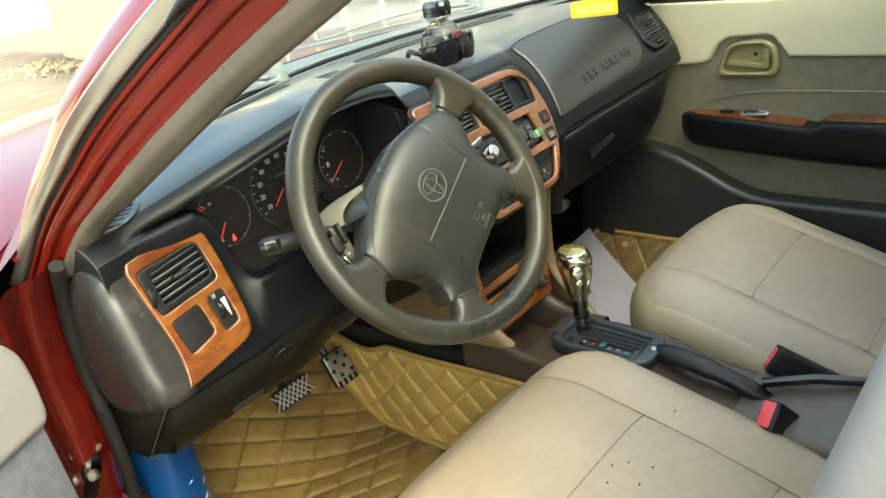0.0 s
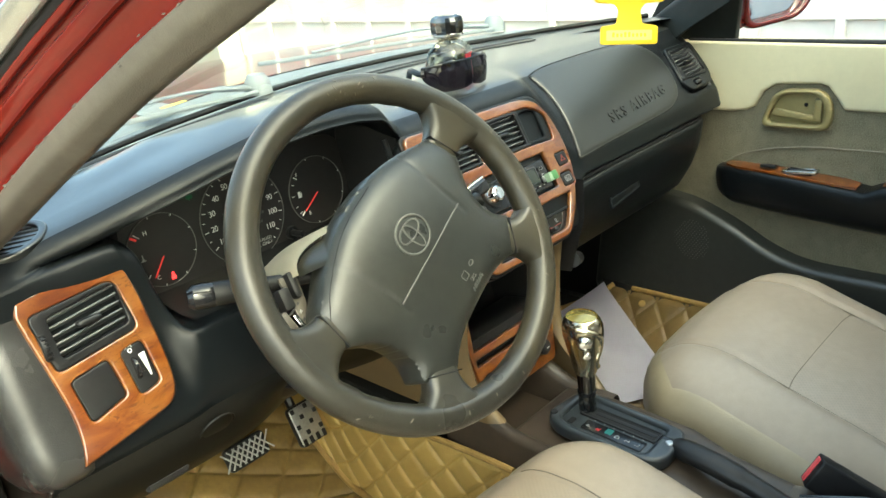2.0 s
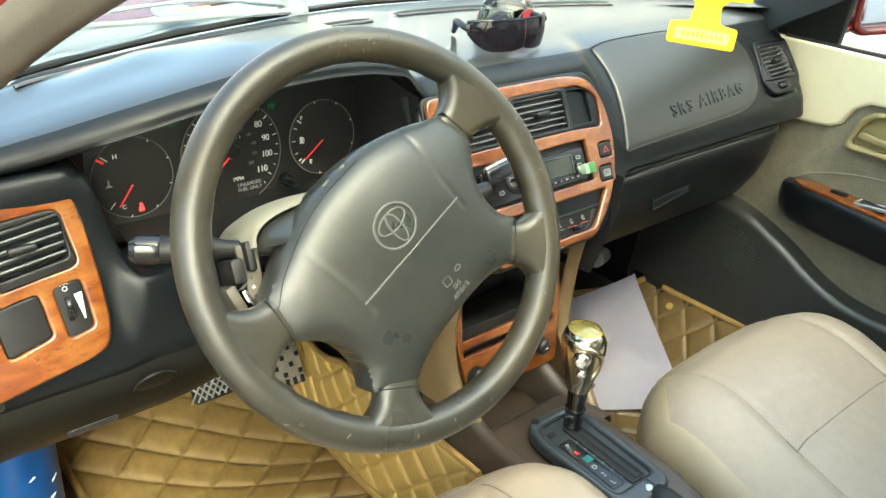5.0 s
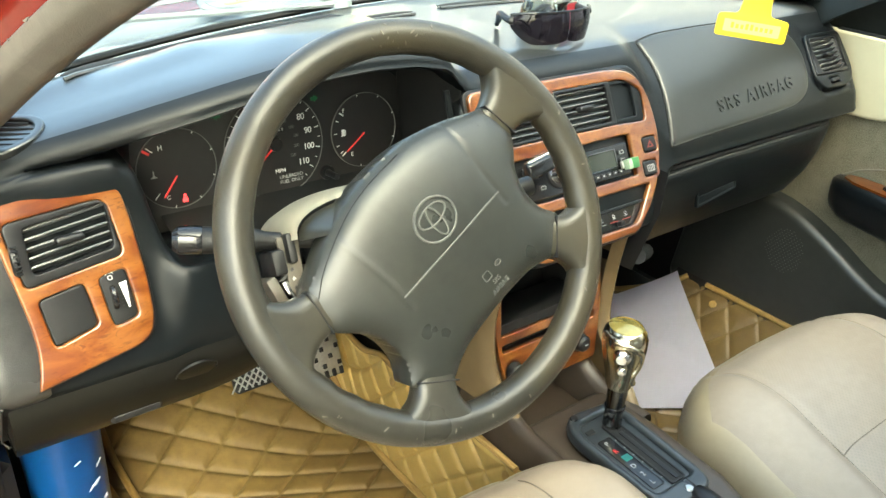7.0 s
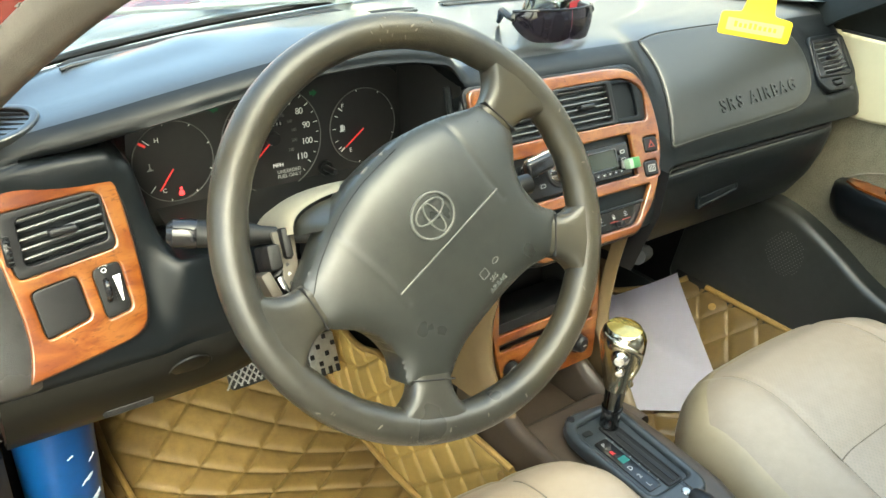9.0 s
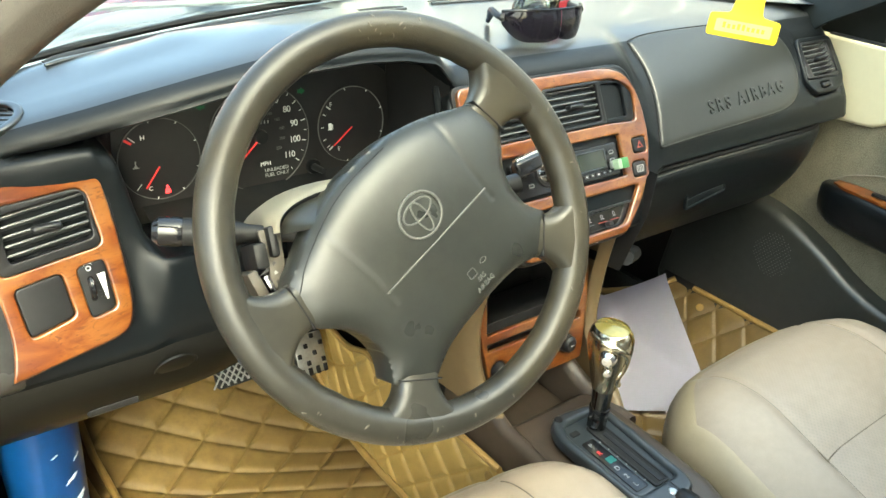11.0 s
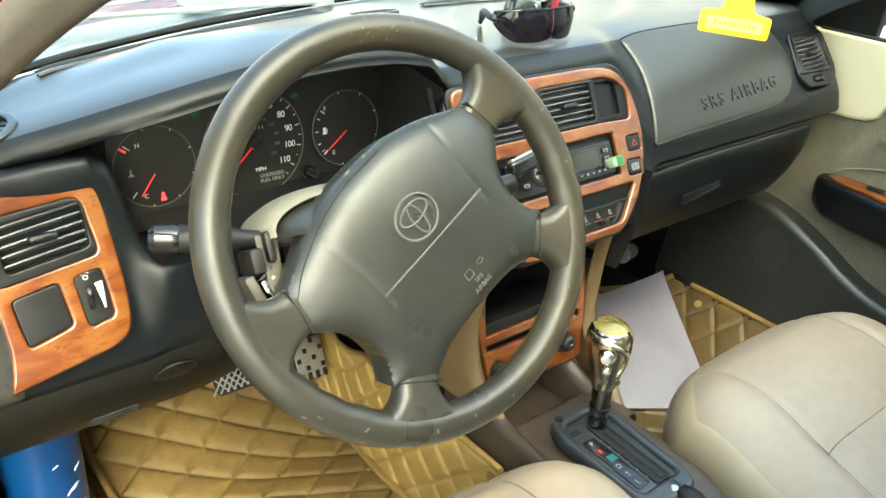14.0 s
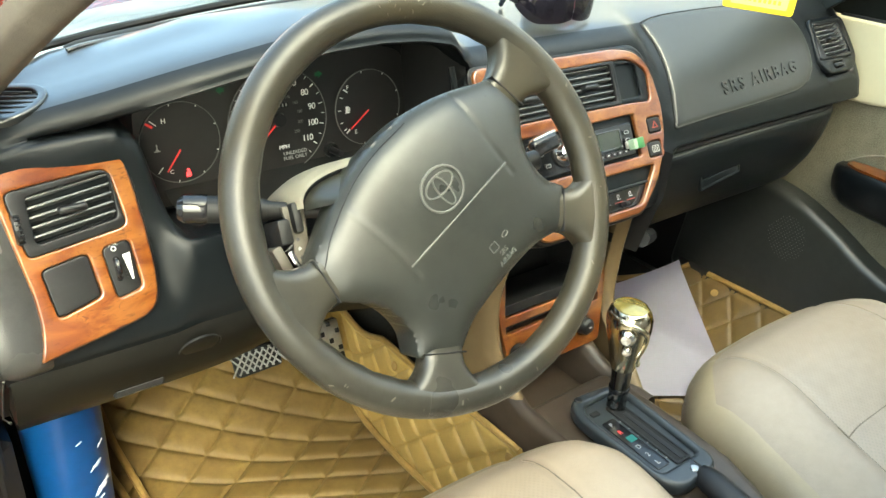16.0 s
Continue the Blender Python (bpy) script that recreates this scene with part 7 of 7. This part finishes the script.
LINE = spline([Vector(p) for p in ((-0.118, 0.030), (-0.100, 0.0430), (-0.078, 0.0535), (-0.050, 0.0635), (-0.02, 0.0685), (0.02, 0.0690))], 5)
part("pad_joint", tube([WF @ Vector((p.x, p.y, pad_height(p, nearest_edge(p)[0]) + 0.0001)) for p in LINE], 0.0005, 6), M_PIT, pad, "fine joint line along the pad edge")
# pale scuffs where the rim's skin has worn
rs = random.Random(4)
for i in range(74):
    if i < 34:
        a, b = radians(rs.gauss(-82, 7)), rs.gauss(0.25, 0.16)
    elif i < 48:
        a, b = radians(rs.gauss(56, 10)), rs.gauss(1.75, 0.3)
    else:
        a, b = radians(rs.uniform(-180, 0)), rs.gauss(1.2, 0.5)
    p = Vector(((RM + RT * 1.03 * math.cos(b)) * math.cos(a), (RM + RT * 1.03 * math.cos(b)) * math.sin(a), RT * 1.045 * math.sin(b)))
    n = Vector((math.cos(b) * math.cos(a), math.cos(b) * math.sin(a), math.sin(b)))
    f = plane_frame(p, n, up=(math.sin(a + 1e-3), -math.cos(a), 0.01), turn=rs.uniform(-50, 50))
    L = rs.uniform(0.0008, 0.0030) if i < 48 else rs.uniform(0.001, 0.0035)
    part("scuff", slab(WF @ f, [(L * math.cos(t) * rs.uniform(0.6, 1.1), L * 0.33 * math.sin(t) * rs.uniform(0.5, 1.2)) for t in [k * math.pi / 4 for k in range(8)]], -0.0002, 0.00025), M_WORN, rim)

col = thing("steering_column", (-0.36, 0.12, 0.62), "steering column with cream upper shroud and bare switch gear", "steering column")
CW = plane_frame((-0.3525, -0.002, 0.699), (-0.0756, -0.8801, 0.4751))
part("hub_back", lathe([(0.045, -0.010), (0.066, -0.014), (0.068, -0.024), (0.058, -0.034), (0.045, -0.044), (0.040, -0.06)], WF, 32), M_BLACK, col, "dark wheel hub back")


def shroud(z0, z1, up, mat, name, label):
    rows = []
    for z, w, h in ((z0, 0.086 if up > 0 else 0.06, 0.030), (z0 - 0.004, 0.089 if up > 0 else 0.064, 0.033), (z0 - 0.030, 0.093 if up > 0 else 0.062, 0.038), (z0 - 0.07, 0.092 if up > 0 else 0.06, 0.040), (z1, 0.080 if up > 0 else 0.05, 0.036)):
        r = []
        for k in range(25):
            a = math.pi * k / 24
            r.append((w * math.copysign(abs(math.cos(a)) ** 0.85, math.cos(a)), up * h * math.sin(a) ** 0.8 + (0.018 if up > 0 else -0.006), z))
        rows.append(r)
    bm = loft(rows, m=CW)
    bmesh.ops.solidify(bm, geom=bm.faces, thickness=0.003)
    return part(name, bm, mat, col, label, angle=60)


shroud(-0.058, -0.19, 1, M_SHROUD, "upper_shroud", "cream plastic upper column shroud")
sk_rows = [[(w * math.copysign(abs(math.cos(a)) ** 0.85, math.cos(a)), h * math.sin(a) ** 0.8 + 0.016, z) for a in [math.pi * k / 24 for k in range(25)]] for z, w, h in ((-0.030, 0.068, 0.014), (-0.042, 0.075, 0.020), (-0.054, 0.0800, 0.026), (-0.066, 0.0825, 0.029), (-0.070, 0.074, 0.024))]
part("hub_skirt", loft(sk_rows, m=CW), M_PAD, col, "grey wheel hub skirt", angle=60)
shroud(-0.075, -0.20, -1, M_BLACK, "lower_shroud", "black plastic lower column shroud")
part("switch_body", rbox(CW @ Matrix.Translation((0.0, 0.0, -0.085)), 0.095, 0.060, 0.05, 0.008, 2), M_BLACK, col, "bare black switch body")
for x, y, w, h, mt in ((-0.090, 0.012, 0.008, 0.026, M_RUBBER), (-0.103, 0.002, 0.012, 0.022, M_RUBBER), (-0.110, -0.022, 0.010, 0.028, M_SWITCH), (-0.098, -0.030, 0.006, 0.034, M_GUNMETAL)):
    part("switch_block", rbox(CW @ Matrix.Translation((x, y, -0.085)) @ Matrix.Rotation(radians(18 if y < -0.02 else 0), 4, 'Z'), w, h, 0.040, 0.003, 2), mt, col)
part("bracket", slab(CW @ Matrix.Translation((0, 0, -0.078)), [rpoly([(-0.100, 0.024), (-0.080, 0.020), (-0.082, -0.010), (-0.088, -0.030), (-0.104, -0.046), (-0.096, -0.012)], 0.004, 3), circle(-0.0885, 0.003, 0.0045, 14)], 0, 0.004, 0.001), M_SWITCH, col, "grey-beige switch bracket")
for k in range(4):
    part("wire", tube(spline([CW @ Vector(p) for p in ((-0.09, -0.005 - 0.008 * k, -0.075), (-0.112, -0.026 - 0.006 * k, -0.085), (-0.095, -0.056 - 0.004 * k, -0.10))], 5), 0.0022, 6), M_GREYP if k == 1 else M_BLACK, col, "loose wire")
part("column_tube", tube([CW @ Vector((0, 0, -0.08)), CW @ Vector((0, 0, -0.45))], 0.035, 16), M_BLACK, col)
# light stalk
sp0, sp1 = CW @ Vector((-0.05, 0.010, -0.075)), Vector((-0.512, 0.123, 0.683))
dv_ = (sp1 - sp0)
stk = part("light_stalk", tube([sp0, sp0 + dv_ * 0.25, sp0 + dv_ * 0.45, sp0 + dv_ * 0.52, sp0 + dv_ * 0.7, sp0 + dv_ * 0.95, sp1], [0.006, 0.0065, 0.008, 0.0105, 0.0115, 0.0118, 0.0100], 18), M_RUBBER, col, "black light switch stalk")
part("stalk_end", tube([sp0 + dv_ * 0.86, sp0 + dv_ * 0.90, sp1 + dv_ * 0.01, sp1 + dv_ * 0.05], [0.0120, 0.0128, 0.0120, 0.0080], 18), M_GLOSS, stk, "glossy stalk end")
sq0, sq1 = CW @ Vector((0.05, 0.010, -0.075)), CW @ Vector((0.165, 0.02, -0.07))
part("wiper_stalk", tube([sq0, sq0.lerp(sq1, 0.4), sq0.lerp(sq1, 0.5), sq1], [0.006, 0.008, 0.0105, 0.010], 14), M_BLACK, col, "black wiper stalk")
part("ignition_lock", lathe([(0.0001, 0.018), (0.012, 0.017), (0.014, 0.0), (0.016, -0.03)], plane_frame(CW @ Vector((0.072, -0.03, -0.10)), (0.3, -0.9, 0.2)), 20), M_BLACK, col)
part("column_lower_cover", tube(spline([(-0.36, 0.21, 0.53), (-0.36, 0.27, 0.49), (-0.36, 0.42, 0.42)], 5), [0.06, 0.062, 0.064, 0.064, 0.062, 0.06, 0.058, 0.056, 0.055, 0.05, 0.05], 18, flat=0.75), M_BLACK, col, "black lower column cover")


# ---- pedals ----
def pedal(cx, cz, y, w, h, name, label, mat_bars, arm_top):
    p = thing(name, (cx, y, cz - h / 2), label, "pedal", group="pedals")
    m = plane_frame((cx, y, cz), (0, -0.90, 0.43))
    part("rubber_pad", slab(m, rrect(0, 0, w, h, 0.008), -0.012, 0.0, 0.003), M_RUBBER, p)
    if mat_bars is M_STEEL:
        part("steel_plate", slab(m, rrect(0, 0, w * 0.94, h * 0.94, 0.006), -0.001, 0.002, 0.001), M_STEEL, p, "bright steel pedal plate")
        for i in range(4):
            for j in range(5):
                if (i + j) % 2 == 0 or j == 0:
                    part("rubber_block", slab(m, rrect(-w / 2 + w * (i + 0.5) / 4, -h / 2 + h * (j + 0.5) / 5, w * 0.13, h * (0.18 if j == 0 else 0.11), 0.0015), 0.0015, 0.0045, 0.0008), M_RUBBER, p)
    else:
        for i in range(7):
            for t in (38, -38):
                part("rib", rbox(m @ Matrix.Translation((-w / 2 + w * (i + 0.5) / 7, 0, 0.001)) @ Matrix.Rotation(radians(t), 4, 'Z'), 0.0022, h * 1.0, 0.003, 0.0005, 1), M_GREYP, p)
    part("arm", tube(spline([m @ Vector((0, 0.0, -0.012)), m @ Vector((0, 0.05, -0.03)), Vector(arm_top)], 5), 0.008, 8), M_BLACK, p, "black pedal arm")
    return p


pedal(-0.176, 0.210, 0.50, 0.054, 0.072, "accelerator_pedal", "pedal faced with bright chequered steel treads", M_STEEL, (-0.17, 0.62, 0.42))
pedal(-0.305, 0.235, 0.485, 0.075, 0.040, "brake_pedal", "black brake pedal with crossed rubber ribs", M_RUBBER, (-0.30, 0.62, 0.45))

# ---- loose things ----
# perfume bottle standing on the dash top
BX, BY, BZ = 0.088, 0.325, 0.7535
bot_ = thing("perfume_bottle", (BX, BY, BZ), "clear glass perfume bottle with faceted cap and red liquid", "bottle")
BM = Matrix.Translation((BX, BY, BZ)) @ Matrix.Rotation(radians(20), 4, 'Z')
part("glass_body", loft([[(a, b, z) for a, b in rrect(0, 0, w, w * 0.7, r)] for w, r, z in ((0.070, 0.010, 0.0), (0.080, 0.012, 0.004), (0.082, 0.013, 0.030), (0.070, 0.013, 0.048), (0.046, 0.012, 0.060), (0.030, 0.010, 0.064))], closed=True, caps=True, m=BM), G_CLEAR, bot_, "clear glass bottle body")
part("liquid", loft([[(a, b, z) for a, b in rrect(0, 0, w, w * 0.66, 0.008)] for w, z in ((0.062, 0.005), (0.071, 0.007), (0.073, 0.028), (0.066, 0.042))], closed=True, caps=True, m=BM), G_AMBER, bot_)
part("red_label", slab(BM @ plane_frame((0, -0.0292, 0.022), (0, -1, 0)), rrect(0.004, 0.002, 0.028, 0.034, 0.002), 0, 0.0008), M_GREENBOT, bot_)
part("neck", lathe([(0.014, 0.060), (0.015, 0.063), (0.018, 0.065), (0.018, 0.068), (0.014, 0.069)], BM, 20), M_GOLD, bot_)
cap_rows = []
for z, r in ((0.068, 0.0200), (0.070, 0.0225), (0.077, 0.0240), (0.090, 0.0240), (0.096, 0.0220), (0.099, 0.0150)):
    cap_rows.append([(r * (1 + (0.07 if k % 2 else -0.05)) * math.cos(2 * math.pi * k / 20), r * (1 + (0.07 if k % 2 else -0.05)) * math.sin(2 * math.pi * k / 20), z) for k in range(20)])
part("cap", loft(cap_rows, closed=True, caps=True, m=BM), M_GUNMETAL, bot_, "faceted dark chrome cap", angle=15)
part("cap_band", lathe([(0.0225, 0.0675), (0.0250, 0.069), (0.0250, 0.072), (0.0225, 0.0735)], BM, 24), M_CHROME, bot_)

# wrap-round sunglasses resting on the dash before the bottle
sgp = thing("sunglasses", (0.06, 0.275, 0.757), "black wrap-round sunglasses with smoked lenses", "sunglasses")
cxg, cyg = 0.049, 0.308


def wrap(a, z, r=0.073, sq=0.80):
    """A place on the curved front: a is the angle round from the nose bridge."""
    return Vector((cxg + r * math.sin(a), cyg - r * sq * math.cos(a), z))


for s in (-1, 1):
    rows = []
    for k in range(19):
        f = k / 18
        a = s * (0.004 + 1.15 * f)
        ht = 0.7965 + 0.002 * math.sin(f * 3.1) - 0.003 * f ** 3
        hb_ = 0.757 + 0.004 * (1 - min(1, f / 0.25)) ** 1.5 + 0.020 * max(0, (f - 0.55) / 0.45) ** 1.8
        rows.append([wrap(a, hb_ + (ht - hb_) * j / 6, 0.073 + 0.003 * math.sin(j / 6 * math.pi)) for j in range(7)])
    bm = loft(rows)
    bmesh.ops.solidify(bm, geom=bm.faces, thickness=0.002)
    part("lens", bm, M_SMOKE, sgp, "smoked wrap-round lens")
    part("temple", tube(spline([wrap(s * 1.10, 0.786), wrap(s * 1.22, 0.786), Vector((cxg + s * 0.060, cyg + 0.005, 0.788)), Vector((cxg + s * 0.040, cyg + 0.030, 0.775)), Vector((cxg + s * 0.03, cyg + 0.045, 0.764))], 5), [0.0060] * 4 + [0.0045] * 13 + [0.0035] * 4, 8, flat=1.0), M_BLACK, sgp, "black temple arm")
part("brow", tube([wrap(a, 0.7975 - 0.003 * abs(a) ** 3, 0.074) for a in [-1.16 + 2.32 * k / 32 for k in range(33)]], 0.0015, 8), M_GLOSS, sgp, "black upper frame bar")
part("bridge", tube([wrap(-0.09, 0.764, 0.070), wrap(0, 0.768, 0.070), wrap(0.09, 0.764, 0.070)], 0.003, 8), M_BLACK, sgp)

# yellow card air freshener hanging from a cord
TG = plane_frame((-0.009, -0.043, 0.842), (-0.70, -0.68, 0.18), turn=-5) @ Matrix.Scale(1.12, 4)
tag = thing("air_freshener", (0.0, -0.04, 0.84), "yellow tree-shaped card air freshener on a cord", "air freshener")
rimg = []
side = [(0.029, -0.010), (0.029, 0.008), (0.013, 0.010), (0.011, 0.024), (0.016, 0.030), (0.034, 0.031), (0.038, 0.038), (0.030, 0.043), (0.036, 0.047), (0.032, 0.054), (0.022, 0.056), (0.027, 0.062), (0.024, 0.069), (0.014, 0.072), (0.018, 0.079), (0.010, 0.090), (0.0, 0.096)]
TREE = side + [(-a, b) for a, b in side[-2::-1]]
part("card", slab(TG, rpoly(TREE, 0.003, 3), -0.0012, 0.0012, 0.0003), M_YELLOW, tag, "flat yellow card")
part("label_patch", slab(TG, rrect(0, -0.001, 0.046, 0.010, 0.001), 0.0010, 0.0016), M_YELLOW2, tag)
for k in range(9):
    part("print_bar", slab(TG, rrect(-0.016 + 0.004 * k, -0.001 + (0.0006 if k in (0, 3, 4) else 0), 0.0024, 0.0048 if k in (0, 3, 4) else 0.0034, 0.0003, 1), 0.0015, 0.0018), M_YELLOW, tag)
part("cord", tube([TG @ Vector((0, 0.094, 0)), TG @ Vector((0.0, 0.14, 0)), Vector((0.02, -0.06, 1.10))], 0.0008, 6), M_YELLOW2, tag, "thin pale cord")
# inside mirror that the cord hangs from
im = thing("rear_view_mirror", (0.02, -0.10, 1.06), "dark rear-view mirror under the roof", "mirror")
part("housing", rbox(pose(0.02, -0.09, 1.10, 10, 0, 8), 0.22, 0.03, 0.06, 0.012, 3), M_BLACK, im)
part("stem", tube([(0.02, -0.08, 1.11), (0.02, -0.16, 1.115)], 0.008, 8), M_BLACK, im)

# blue container in the driver's foot-well corner
bl = thing("blue_container", (-0.597, 0.405, 0.06), "scuffed blue plastic container standing by the sill", "container")
BLM = Matrix.Translation((-0.600, 0.405, 0.0))
part("body", lathe([(0.030, 0.058), (0.038, 0.060), (0.041, 0.075), (0.046, 0.25), (0.048, 0.36), (0.048, 0.385), (0.044, 0.392), (0.040, 0.39)], BLM, 40), M_BLUE, bl, "blue plastic body")
rs = random.Random(9)
for z, a, L in ((0.255, -1.05, 0.012), (0.218, -0.95, 0.017), (0.214, -1.0, 0.012), (0.20, -1.1, 0.008), (0.30, -1.4, 0.006), (0.28, -0.8, 0.007)):
    r = 0.0462 + (z - 0.25) * 0.02
    f = plane_frame((r * math.cos(a), r * math.sin(a), z), (math.cos(a), math.sin(a), 0.03), turn=24)
    part("scuff", slab(BLM @ f, [(L * math.cos(t) * rs.uniform(0.6, 1.1), L * 0.22 * math.sin(t) * rs.uniform(0.4, 1.3)) for t in [k * math.pi / 6 for k in range(12)]], -0.0004, 0.0004), M_SCUFF, bl)

# crumbs on the driver's seat
cr = thing("seat_crumbs", (-0.3, -0.2, 0.33), "a few dark crumbs scattered on the beige seat", "crumbs", kind="stuff")
bm = bmesh.new()
for x, y in ((-0.315, -0.19), (-0.30, -0.205), (-0.345, -0.20), (-0.295, -0.235), (-0.18, -0.21), (-0.25, -0.10), (-0.33, -0.235)):
    bmesh.ops.create_icosphere(bm, subdivisions=1, radius=0.0014, matrix=Matrix.Translation((x, y, 0.3385)) @ Matrix.Diagonal((1.6, 0.8, 0.8, 1)))
part("crumb", bm, M_CARPET, cr)
